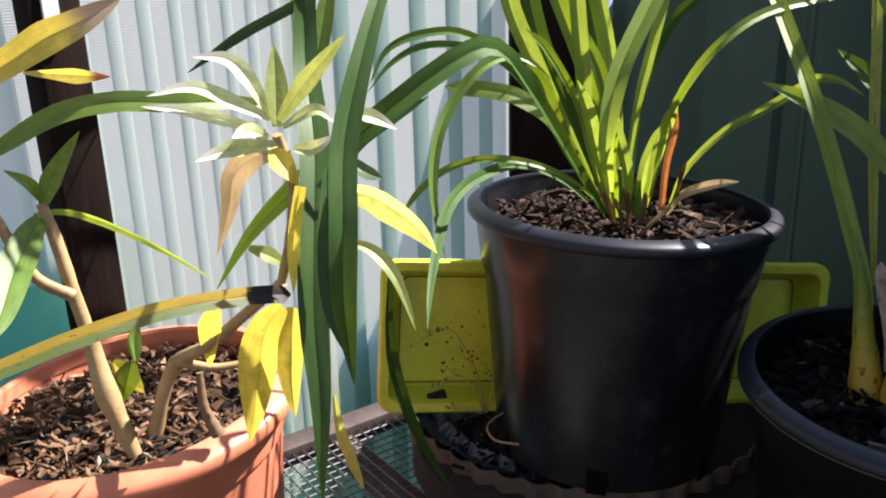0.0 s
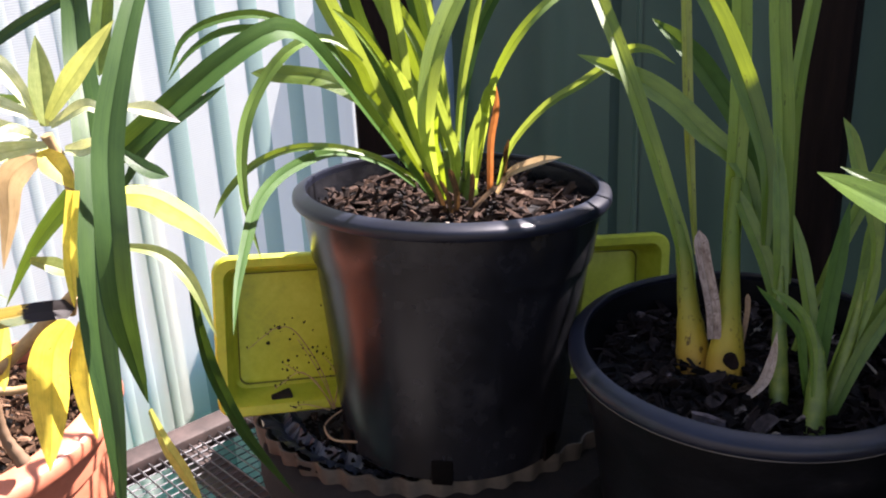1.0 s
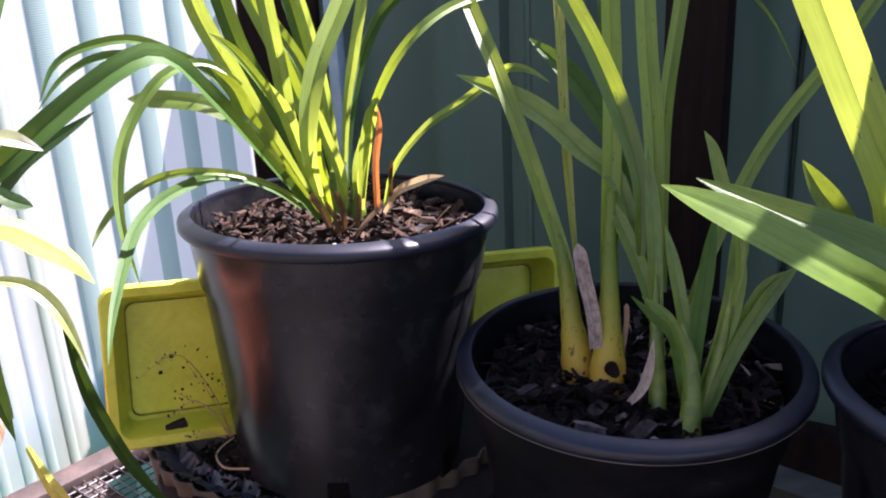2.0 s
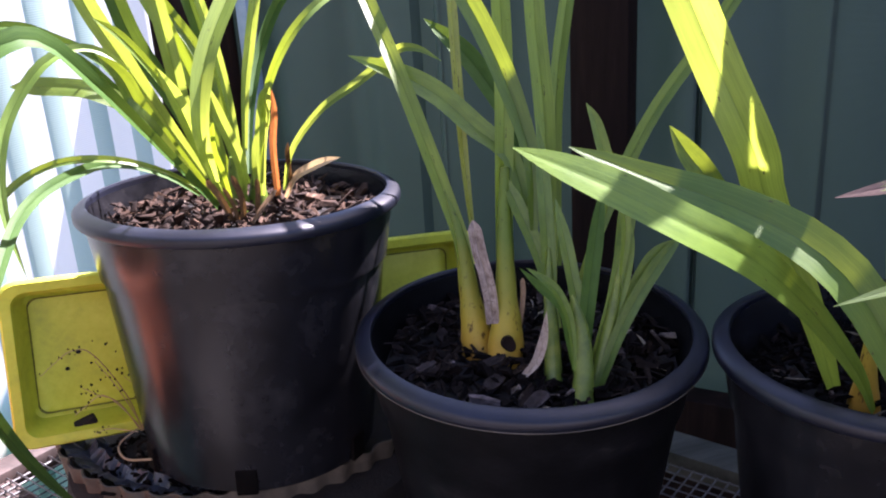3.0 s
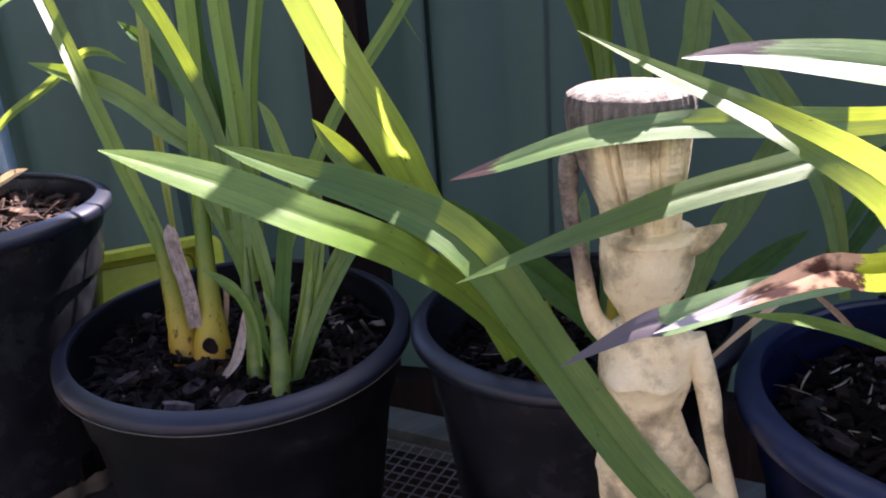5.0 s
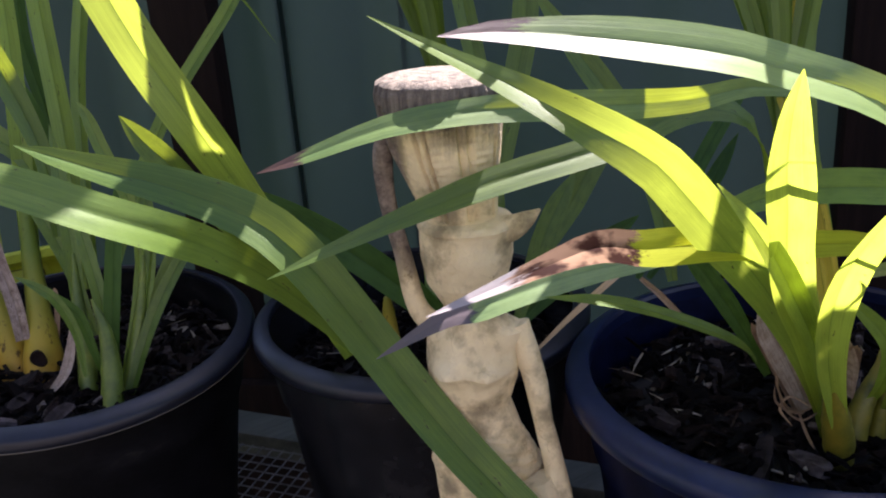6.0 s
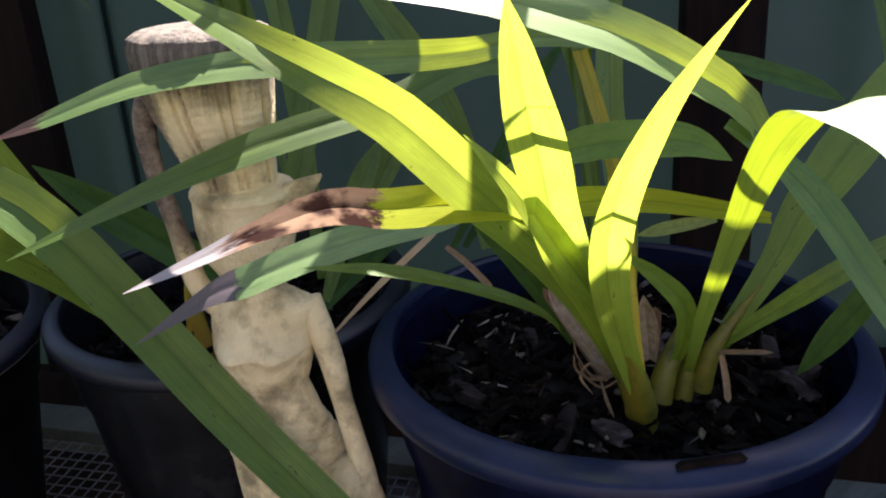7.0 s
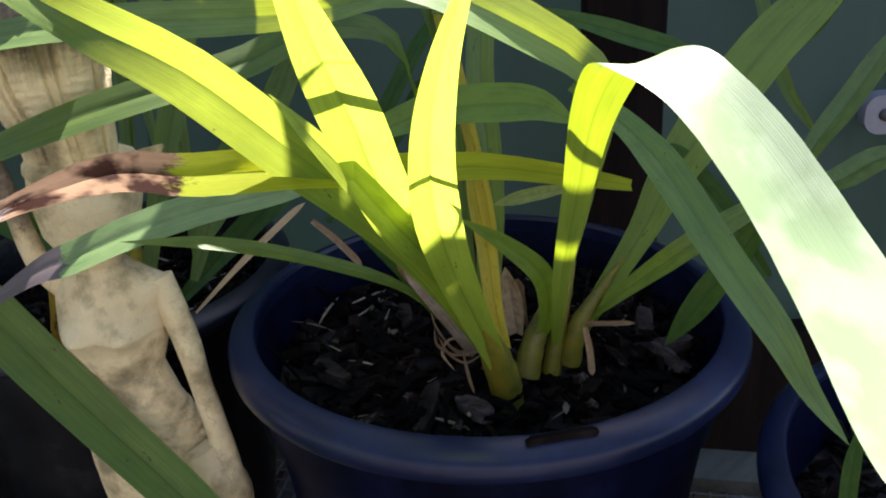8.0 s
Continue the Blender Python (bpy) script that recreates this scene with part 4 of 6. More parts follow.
blade(PLANT_1, [(0.184, 0.808, 0.959), (0.194, 0.800, 1.029), (0.213, 0.790, 1.075), (0.240, 0.791, 1.105), (0.277, 0.806, 1.123), (0.332, 0.825, 1.132), (0.422, 0.849, 1.148)], 0.0084, GREEN, reach=0.33, fold=0.38)
blade(PLANT_1, [(0.185, 0.833, 0.941), (0.188, 0.812, 0.995), (0.194, 0.794, 1.035), (0.199, 0.786, 1.049)], 0.0111, LIT_GREEN, fold=0.38)
blade(PLANT_1, [(0.198, 0.823, 0.942), (0.198, 0.811, 0.990), (0.202, 0.802, 1.023), (0.201, 0.796, 1.045)], 0.0062, RUSTY, stalk=0.9, tip=0.5, fold=0.5, name="dead_leaf")
blade(PLANT_1, [(0.212, 0.825, 0.948), (0.208, 0.796, 0.983), (0.208, 0.780, 1.000)], 0.0046, SHEATH, name="dead_leaf", fold=0.38)
blade(PLANT_1, [(0.204, 0.815, 0.948), (0.213, 0.798, 0.988), (0.241, 0.788, 1.023), (0.276, 0.781, 1.045), (0.301, 0.776, 1.063), (0.312, 0.769, 1.071), (0.325, 0.756, 1.070), (0.338, 0.740, 1.061)], 0.0082, LIT_GREEN, fold=0.38)
blade(PLANT_1, [(0.206, 0.831, 0.936), (0.216, 0.811, 0.960), (0.233, 0.784, 0.976), (0.248, 0.755, 0.987)], 0.0092, DRY, name="dead_leaf", fold=0.38)
blade(PLANT_1, [(0.166, 0.776, 0.929), (0.180, 0.766, 0.951), (0.192, 0.757, 0.966)], 0.0040, HUSK, name="husk", stalk=0.75, tip=0.12, fold=0.45)
blade(PLANT_1, [(0.143, 0.823, 0.945), (0.116, 0.811, 0.992), (0.093, 0.798, 1.037), (0.082, 0.789, 1.069), (0.067, 0.780, 1.089)], 0.0154, GREEN, fold=0.38)
blade(PLANT_1, [(0.152, 0.814, 0.947), (0.135, 0.803, 0.999), (0.123, 0.793, 1.042), (0.111, 0.785, 1.073)], 0.0130, LIT_GREEN, fold=0.38)
blade(PLANT_1, [(0.168, 0.841, 0.933), (0.169, 0.840, 0.973), (0.156, 0.838, 1.017), (0.149, 0.836, 1.049)], 0.0117, LIT_GREEN, fold=0.38)
blade(PLANT_1, [(0.156, 0.820, 0.934), (0.150, 0.808, 0.971), (0.144, 0.797, 1.000), (0.149, 0.787, 1.023)], 0.0095, GREEN, fold=0.38)
blade(PLANT_1, [(0.181, 0.850, 0.930), (0.186, 0.849, 0.975), (0.195, 0.847, 1.003), (0.202, 0.846, 1.019)], 0.0107, LIT_GREEN, fold=0.38)
blade(PLANT_1, [(0.154, 0.807, 0.927), (0.146, 0.804, 0.951), (0.136, 0.801, 0.971)], 0.0062, SHEATH, name="husk", stalk=0.75, tip=0.12, fold=0.45)
blade(PLANT_1, [(0.164, 0.806, 0.926), (0.164, 0.804, 0.950), (0.158, 0.801, 0.972)], 0.0057, SHEATH, name="husk", stalk=0.75, tip=0.12, fold=0.45)
blade(PLANT_1, [(0.159, 0.806, 0.926), (0.156, 0.802, 0.945), (0.149, 0.798, 0.963)], 0.0042, SHEATH, name="husk", stalk=0.75, tip=0.12, fold=0.45)
blade(PLANT_1, [(0.175, 0.807, 0.927), (0.179, 0.808, 0.948), (0.180, 0.809, 0.964)], 0.0047, SHEATH, name="husk", stalk=0.75, tip=0.12, fold=0.45)
# Three long leaves added, mostly out of view, to shade the terracotta planter.
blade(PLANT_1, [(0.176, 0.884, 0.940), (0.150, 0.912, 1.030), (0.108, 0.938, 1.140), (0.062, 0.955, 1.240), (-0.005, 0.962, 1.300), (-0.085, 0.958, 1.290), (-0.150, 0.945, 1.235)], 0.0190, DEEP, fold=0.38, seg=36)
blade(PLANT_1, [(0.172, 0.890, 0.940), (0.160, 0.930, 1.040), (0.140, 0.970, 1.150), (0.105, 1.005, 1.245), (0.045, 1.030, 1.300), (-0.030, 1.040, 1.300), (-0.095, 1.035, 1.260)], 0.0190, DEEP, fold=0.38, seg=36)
blade(PLANT_1, [(0.160, 0.870, 0.945), (0.140, 0.890, 1.040), (0.100, 0.900, 1.150), (0.060, 0.905, 1.250), (0.020, 0.900, 1.320), (-0.040, 0.890, 1.345), (-0.100, 0.880, 1.320)], 0.0200, GREEN, fold=0.38, seg=36)
PLANT_2 = thing("strap_leaf_plant", "upright green orchid with yellow bulbs in a black pot", "plant")
blade(PLANT_2, [(0.329, 0.665, 0.865), (0.330, 0.681, 0.915), (0.321, 0.702, 0.964), (0.311, 0.721, 1.009), (0.301, 0.756, 1.061), (0.289, 0.809, 1.122), (0.275, 0.869, 1.193)], 0.0139, LIT_GREEN, stalk=0.8, fold=0.4, reach=0.28)
blade(PLANT_2, [(0.342, 0.689, 0.915), (0.348, 0.722, 0.974), (0.356, 0.757, 1.039), (0.366, 0.795, 1.111), (0.375, 0.835, 1.188)], 0.0087, STALK, reach=0.32, fold=0.42)
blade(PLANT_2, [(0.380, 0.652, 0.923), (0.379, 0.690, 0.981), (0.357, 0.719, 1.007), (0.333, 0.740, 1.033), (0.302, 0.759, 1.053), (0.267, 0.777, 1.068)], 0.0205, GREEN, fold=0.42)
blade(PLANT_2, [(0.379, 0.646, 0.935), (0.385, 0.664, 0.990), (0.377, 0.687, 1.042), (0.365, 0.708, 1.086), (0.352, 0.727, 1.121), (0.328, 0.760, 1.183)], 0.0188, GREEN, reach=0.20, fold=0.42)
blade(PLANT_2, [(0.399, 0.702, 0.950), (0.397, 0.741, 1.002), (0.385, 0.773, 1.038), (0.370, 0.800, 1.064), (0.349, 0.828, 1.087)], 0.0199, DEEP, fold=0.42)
blade(PLANT_2, [(0.390, 0.635, 0.892), (0.399, 0.662, 0.955), (0.408, 0.690, 1.019), (0.414, 0.718, 1.079), (0.418, 0.733, 1.114), (0.427, 0.766, 1.188)], 0.0167, LIT_GREEN, reach=0.26, fold=0.42)
blade(PLANT_2, [(0.400, 0.646, 0.901), (0.415, 0.684, 0.971), (0.431, 0.717, 1.035), (0.458, 0.751, 1.110), (0.486, 0.785, 1.186)], 0.0124, LIT_GREEN, reach=0.22, fold=0.42)
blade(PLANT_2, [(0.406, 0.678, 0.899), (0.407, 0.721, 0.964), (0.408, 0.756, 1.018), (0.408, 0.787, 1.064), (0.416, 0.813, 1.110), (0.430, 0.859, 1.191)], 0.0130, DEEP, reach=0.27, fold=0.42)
blade(PLANT_2, [(0.385, 0.613, 0.862), (0.381, 0.643, 0.916), (0.373, 0.664, 0.950), (0.366, 0.680, 0.976)], 0.0127, GREEN, fold=0.42)
blade(PLANT_2, [(0.386, 0.603, 0.866), (0.416, 0.617, 0.922), (0.444, 0.628, 0.970), (0.481, 0.638, 1.022), (0.533, 0.643, 1.078), (0.550, 0.645, 1.098), (0.602, 0.652, 1.157)], 0.0117, LIT_GREEN, reach=0.27, fold=0.42)
blade(PLANT_2, [(0.392, 0.568, 0.845), (0.417, 0.578, 0.897), (0.429, 0.588, 0.933), (0.432, 0.600, 0.965)], 0.0147, GREEN, fold=0.42)
blade(PLANT_2, [(0.394, 0.567, 0.845), (0.424, 0.573, 0.892), (0.446, 0.577, 0.923), (0.466, 0.574, 0.938)], 0.0112, GREEN, fold=0.42)
blade(PLANT_2, [(0.415, 0.566, 0.920), (0.421, 0.571, 0.953), (0.419, 0.577, 0.978), (0.412, 0.587, 1.007), (0.408, 0.594, 1.030), (0.403, 0.599, 1.043)], 0.0099, GREEN, fold=0.42)
blade(PLANT_2, [(0.377, 0.561, 0.841), (0.373, 0.566, 0.875), (0.369, 0.570, 0.900), (0.355, 0.575, 0.917), (0.341, 0.580, 0.933)], 0.0075, DEEP, fold=0.42)
blade(PLANT_2, [(0.337, 0.634, 0.866), (0.338, 0.640, 0.883), (0.338, 0.648, 0.899), (0.336, 0.658, 0.920), (0.336, 0.671, 0.943)], 0.0115, PALE_HUSK, name="husk", label="papery pale brown husk between two bulbs", stalk=0.9, tip=0.10, fold=0.35)
blade(PLANT_2, [(0.343, 0.583, 0.843), (0.354, 0.584, 0.853), (0.362, 0.589, 0.868), (0.368, 0.596, 0.887)], 0.0078, PALE_HUSK, name="husk", stalk=0.6, tip=0.5, fold=0.5)
blade(PLANT_2, [(0.359, 0.633, 0.855), (0.366, 0.641, 0.881), (0.368, 0.646, 0.896)], 0.0041, HUSK, name="husk", stalk=0.75, tip=0.12, fold=0.45)
blade(PLANT_2, [(0.359, 0.526, 0.873), (0.360, 0.533, 0.903), (0.354, 0.538, 0.925), (0.346, 0.542, 0.936), (0.334, 0.548, 0.946)], 0.0070, MID, fold=0.4)
blade(PLANT_2, [(0.351, 0.643, 0.869), (0.361, 0.667, 0.923), (0.372, 0.691, 0.977), (0.382, 0.713, 1.028), (0.391, 0.737, 1.080), (0.396, 0.753, 1.115), (0.407, 0.787, 1.190)], 0.0159, LIT_GREEN, stalk=0.75, fold=0.4, reach=0.18)
blade(PLANT_2, [(0.375, 0.605, 0.873), (0.383, 0.627, 0.921), (0.390, 0.650, 0.969), (0.395, 0.672, 1.015)], 0.0116, GREEN, stalk=0.75, fold=0.4)
blade(PLANT_2, [(0.409, 0.574, 0.877), (0.425, 0.586, 0.925), (0.435, 0.594, 0.953), (0.440, 0.603, 0.981)], 0.0112, GREEN, stalk=0.7, fold=0.4)
blade(PLANT_2, [(0.378, 0.558, 0.834), (0.392, 0.577, 0.885), (0.408, 0.595, 0.935), (0.422, 0.610, 0.978)], 0.0120, DEEP, stalk=0.7, fold=0.42)
blade(PLANT_2, [(0.383, 0.555, 0.833), (0.389, 0.582, 0.883), (0.391, 0.609, 0.930), (0.391, 0.630, 0.965)], 0.0104, GREEN, stalk=0.7, fold=0.42)
blade(PLANT_2, [(0.388, 0.553, 0.834), (0.417, 0.565, 0.881), (0.446, 0.571, 0.918), (0.473, 0.574, 0.944)], 0.0112, GREEN, stalk=0.6, fold=0.42)
PLANT_3 = thing("strap_leaf_plant", "leaning green orchid with broad sunlit leaves", "plant")
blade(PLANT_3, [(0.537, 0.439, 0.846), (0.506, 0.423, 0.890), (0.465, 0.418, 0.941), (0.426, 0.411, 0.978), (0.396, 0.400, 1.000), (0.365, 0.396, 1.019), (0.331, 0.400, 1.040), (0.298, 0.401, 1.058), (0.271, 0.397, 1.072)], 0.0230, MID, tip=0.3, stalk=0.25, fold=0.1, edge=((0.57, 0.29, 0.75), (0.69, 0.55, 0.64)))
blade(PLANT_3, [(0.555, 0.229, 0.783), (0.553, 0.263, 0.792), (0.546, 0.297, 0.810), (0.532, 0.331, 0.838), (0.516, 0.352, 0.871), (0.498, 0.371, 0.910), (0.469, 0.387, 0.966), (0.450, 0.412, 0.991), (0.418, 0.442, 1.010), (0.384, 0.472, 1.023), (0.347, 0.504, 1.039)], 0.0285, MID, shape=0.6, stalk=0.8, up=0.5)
blade(PLANT_3, [(0.525, 0.465, 0.855), (0.496, 0.462, 0.925), (0.461, 0.464, 0.999), (0.439, 0.450, 1.039), (0.417, 0.454, 1.085), (0.400, 0.470, 1.136), (0.385, 0.487, 1.183)], 0.0264, LIT_GREEN, fold=0.2, edge=((0.87, -0.33, 0.40), (0.81, -0.46, 0.45)), reach=0.21)
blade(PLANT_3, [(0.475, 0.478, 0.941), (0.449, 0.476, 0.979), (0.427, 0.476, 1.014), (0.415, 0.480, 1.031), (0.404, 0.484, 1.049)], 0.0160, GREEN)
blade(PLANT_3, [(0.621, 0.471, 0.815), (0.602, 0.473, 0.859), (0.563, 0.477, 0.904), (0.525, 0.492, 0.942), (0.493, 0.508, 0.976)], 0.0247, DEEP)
blade(PLANT_3, [(0.617, 0.504, 0.816), (0.658, 0.563, 0.886), (0.680, 0.590, 0.921)], 0.0126, GREEN, tip=0.3)
blade(PLANT_3, [(0.658, 0.482, 0.897), (0.668, 0.518, 0.969), (0.677, 0.546, 1.025), (0.679, 0.574, 1.075), (0.682, 0.612, 1.142)], 0.0097, GREEN, reach=0.22)
blade(PLANT_3, [(0.660, 0.461, 0.856), (0.675, 0.487, 0.933), (0.688, 0.518, 1.014), (0.694, 0.544, 1.075), (0.700, 0.572, 1.142)], 0.0164, GREEN, reach=0.33)
blade(PLANT_3, [(0.614, 0.457, 0.835), (0.642, 0.465, 0.906), (0.671, 0.472, 0.972), (0.702, 0.480, 1.049), (0.710, 0.485, 1.075), (0.730, 0.497, 1.140)], 0.0198, GREEN, reach=0.30)
blade(PLANT_3, [(0.664, 0.442, 0.879), (0.697, 0.432, 0.926), (0.726, 0.425, 0.973), (0.747, 0.422, 1.011)], 0.0207, GREEN)
blade(PLANT_3, [(0.719, 0.343, 0.895), (0.724, 0.365, 0.955), (0.718, 0.392, 1.005), (0.704, 0.421, 1.048), (0.689, 0.454, 1.095)], 0.0190, GREEN)
blade(PLANT_3, [(0.623, 0.424, 0.846), (0.657, 0.413, 0.876), (0.697, 0.398, 0.908), (0.728, 0.385, 0.931)], 0.0176, DEEP)
blade(PLANT_3, [(0.628, 0.404, 0.868), (0.662, 0.410, 0.928), (0.689, 0.409, 0.967)], 0.0163, GREEN)
blade(PLANT_3, [(0.714, 0.372, 0.889), (0.761, 0.374, 0.941), (0.803, 0.376, 0.987), (0.830, 0.374, 1.014)], 0.0117, DEEP)
blade(PLANT_3, [(0.720, 0.367, 0.889), (0.774, 0.366, 0.939), (0.812, 0.369, 0.978)], 0.0117, DEEP)
blade(PLANT_3, [(0.603, 0.356, 0.872), (0.632, 0.346, 0.897), (0.661, 0.335, 0.920), (0.671, 0.331, 0.927)], 0.0044, DRY, name="dead_leaf")
blade(PLANT_3, [(0.670, 0.325, 0.917), (0.677, 0.313, 0.906), (0.684, 0.299, 0.891)], 0.0041, HUSK, name="husk", stalk=0.75, tip=0.12, fold=0.45)
PLANT_4 = thing("strap_leaf_plant", "bright yellow-green orchid with some browned leaf tips", "plant")
blade(PLANT_4, [(0.697, 0.202, 0.850), (0.687, 0.200, 0.876), (0.654, 0.193, 0.924), (0.623, 0.188, 0.962), (0.595, 0.185, 0.992), (0.570, 0.182, 1.016), (0.549, 0.180, 1.037), (0.529, 0.178, 1.055), (0.508, 0.190, 1.071), (0.498, 0.222, 1.083), (0.496, 0.268, 1.092), (0.488, 0.322, 1.106)], 0.0225, LIT_GREEN, stalk=0.4, fold=0.3, tip=0.5, edge=((0.75, -0.50, 0.45), (0.90, -0.40, 0.45)))
blade(PLANT_4, [(0.678, 0.194, 0.884), (0.642, 0.177, 0.935), (0.609, 0.166, 0.973), (0.585, 0.160, 1.002), (0.568, 0.161, 1.024), (0.558, 0.171, 1.041)], 0.0130, LIT_GREEN, fold=0.3, tip=0.6)
blade(PLANT_4, [(0.690, 0.200, 0.870), (0.661, 0.189, 0.911), (0.636, 0.179, 0.945), (0.613, 0.171, 0.974), (0.595, 0.162, 1.000), (0.581, 0.153, 1.024), (0.568, 0.145, 1.044), (0.555, 0.136, 1.062), (0.540, 0.124, 1.082), (0.524, 0.110, 1.099)], 0.0215, LIT_GREEN, stalk=0.45, shape=0.9, tip=0.4, fold=0.3, edge=((0.95, -0.11, -0.29), (0.95, -0.11, -0.29)))
blade(PLANT_4, [(0.676, 0.183, 0.876), (0.657, 0.177, 0.911), (0.636, 0.166, 0.944), (0.615, 0.151, 0.976), (0.596, 0.133, 1.005), (0.579, 0.113, 1.030), (0.565, 0.094, 1.051), (0.555, 0.078, 1.068), (0.545, 0.060, 1.085), (0.536, 0.042, 1.101)], 0.0205, LIT_GREEN, tip=0.8, shape=1.0, stalk=0.5, fold=0.35, bend=(0.35, 0.7), edge=((0.92, -0.14, -0.27), (0.89, 0.14, -0.45)))
blade(PLANT_4, [(0.718, 0.199, 0.854), (0.714, 0.182, 0.886), (0.701, 0.173, 0.917), (0.674, 0.171, 0.944), (0.640, 0.167, 0.970)], 0.0120, GREEN, tip=0.5, fold=0.12, edge=((0.84, -0.58, 0.22), (0.57, -0.03, 0.80)))
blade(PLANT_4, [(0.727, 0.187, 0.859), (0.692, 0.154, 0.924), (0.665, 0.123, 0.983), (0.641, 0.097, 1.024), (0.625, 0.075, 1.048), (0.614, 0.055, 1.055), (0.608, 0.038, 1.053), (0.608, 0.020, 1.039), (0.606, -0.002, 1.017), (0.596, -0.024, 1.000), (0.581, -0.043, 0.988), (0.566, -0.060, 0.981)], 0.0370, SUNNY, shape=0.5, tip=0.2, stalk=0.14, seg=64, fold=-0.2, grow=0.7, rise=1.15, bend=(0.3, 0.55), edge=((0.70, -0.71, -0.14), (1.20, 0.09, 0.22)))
blade(PLANT_4, [(0.733, 0.187, 0.856), (0.754, 0.180, 0.881), (0.781, 0.171, 0.916), (0.798, 0.167, 0.942), (0.821, 0.159, 0.970), (0.861, 0.151, 1.004), (0.895, 0.142, 1.027), (0.916, 0.138, 1.043), (0.963, 0.128, 1.078)], 0.0303, LIT_GREEN, stalk=0.2, fold=0.12, grow=0.5, rise=1.2)
blade(PLANT_4, [(0.739, 0.188, 0.866), (0.751, 0.154, 0.901), (0.758, 0.128, 0.927), (0.781, 0.112, 0.942), (0.806, 0.092, 0.958)], 0.0125, LIT_GREEN)
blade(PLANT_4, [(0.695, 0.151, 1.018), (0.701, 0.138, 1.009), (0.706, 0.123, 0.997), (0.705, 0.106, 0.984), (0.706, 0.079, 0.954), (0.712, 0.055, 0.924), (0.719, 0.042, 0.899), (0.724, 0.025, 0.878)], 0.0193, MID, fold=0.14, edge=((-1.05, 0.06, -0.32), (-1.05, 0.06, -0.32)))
blade(PLANT_4, [(0.729, 0.188, 0.879), (0.730, 0.176, 0.922), (0.730, 0.166, 0.958), (0.726, 0.154, 0.989), (0.716, 0.146, 1.009), (0.692, 0.143, 1.030), (0.659, 0.144, 1.049), (0.636, 0.149, 1.062), (0.619, 0.156, 1.071), (0.593, 0.164, 1.081), (0.569, 0.170, 1.090), (0.547, 0.178, 1.096), (0.525, 0.185, 1.101), (0.505, 0.191, 1.105), (0.487, 0.200, 1.108), (0.469, 0.206, 1.110), (0.456, 0.212, 1.110)], 0.0225, TIPPED, stalk=0.3, fold=0.2, edge=((0.75, 0.25, 0.79), (0.54, 0.64, 0.74)))
blade(PLANT_4, [(0.752, 0.159, 0.954), (0.715, 0.163, 0.968), (0.666, 0.177, 0.984), (0.620, 0.185, 0.993), (0.583, 0.187, 1.004), (0.554, 0.185, 1.011), (0.528, 0.183, 1.017), (0.505, 0.181, 1.025), (0.481, 0.181, 1.025), (0.455, 0.191, 1.017), (0.434, 0.199, 1.011)], 0.0165, SCORCHED, tip=0.5, fold=0.2, edge=((0.36, 0.33, 0.88), (0.94, 0.56, 0.62)))
blade(PLANT_4, [(0.632, 0.251, 0.972), (0.603, 0.249, 0.973), (0.570, 0.258, 0.973), (0.542, 0.272, 0.967), (0.520, 0.287, 0.958), (0.505, 0.300, 0.951), (0.474, 0.324, 0.928)], 0.0180, ASHEN, fold=0.1, edge=((0.60, 0.61, 0.72), (0.60, 0.61, 0.72)))
blade(PLANT_4, [(0.706, 0.229, 1.044), (0.673, 0.247, 1.051), (0.641, 0.260, 1.048), (0.604, 0.279, 1.049), (0.566, 0.299, 1.052), (0.536, 0.320, 1.051), (0.503, 0.343, 1.046), (0.468, 0.371, 1.032), (0.447, 0.388, 1.024)], 0.0166, TIPPED, fold=0.1, edge=((0.13, 0.17, 0.96), (0.70, 0.52, 0.73)))
blade(PLANT_4, [(0.674, 0.225, 0.936), (0.687, 0.241, 0.987), (0.688, 0.259, 1.025), (0.670, 0.271, 1.036), (0.648, 0.280, 1.035), (0.622, 0.287, 1.026), (0.597, 0.295, 1.021), (0.554, 0.312, 1.013), (0.514, 0.326, 1.003), (0.472, 0.350, 0.986), (0.437, 0.369, 0.971)], 0.0180, GREEN, stalk=0.5, fold=0.1, edge=((0.25, 0.74, 0.80), (0.81, 0.32, 0.75)))
blade(PLANT_4, [(0.685, 0.241, 0.882), (0.655, 0.234, 0.911), (0.612, 0.240, 0.938), (0.568, 0.244, 0.960), (0.525, 0.244, 0.976)], 0.0088, GREEN, up=0.7)
blade(PLANT_4, [(0.642, 0.262, 0.972), (0.657, 0.239, 0.990), (0.667, 0.221, 0.999), (0.675, 0.202, 1.005), (0.682, 0.182, 1.008), (0.687, 0.162, 1.009), (0.689, 0.143, 1.004)], 0.0190, MID, tip=0.3)
blade(PLANT_4, [(0.700, 0.199, 0.868), (0.693, 0.199, 0.895), (0.699, 0.209, 0.922), (0.702, 0.219, 0.951), (0.705, 0.227, 0.979)], 0.0100, YELLOW, name="sheath", stalk=0.6, fold=0.6)
# Its outer half is unseen, led overhead to shade the leaves below.
blade(PLANT_4, [(0.702, 0.206, 0.858), (0.706, 0.216, 0.885), (0.724, 0.231, 0.918), (0.745, 0.252, 0.952), (0.772, 0.283, 0.985), (0.801, 0.309, 1.018), (0.826, 0.330, 1.052), (0.845, 0.335, 1.110), (0.835, 0.320, 1.200), (0.790, 0.285, 1.250), (0.735, 0.245, 1.265), (0.700, 0.210, 1.245), (0.700, 0.175, 1.195)], 0.0170, LIT_GREEN, stalk=0.45, fold=0.3, grow=0.2, seg=40)
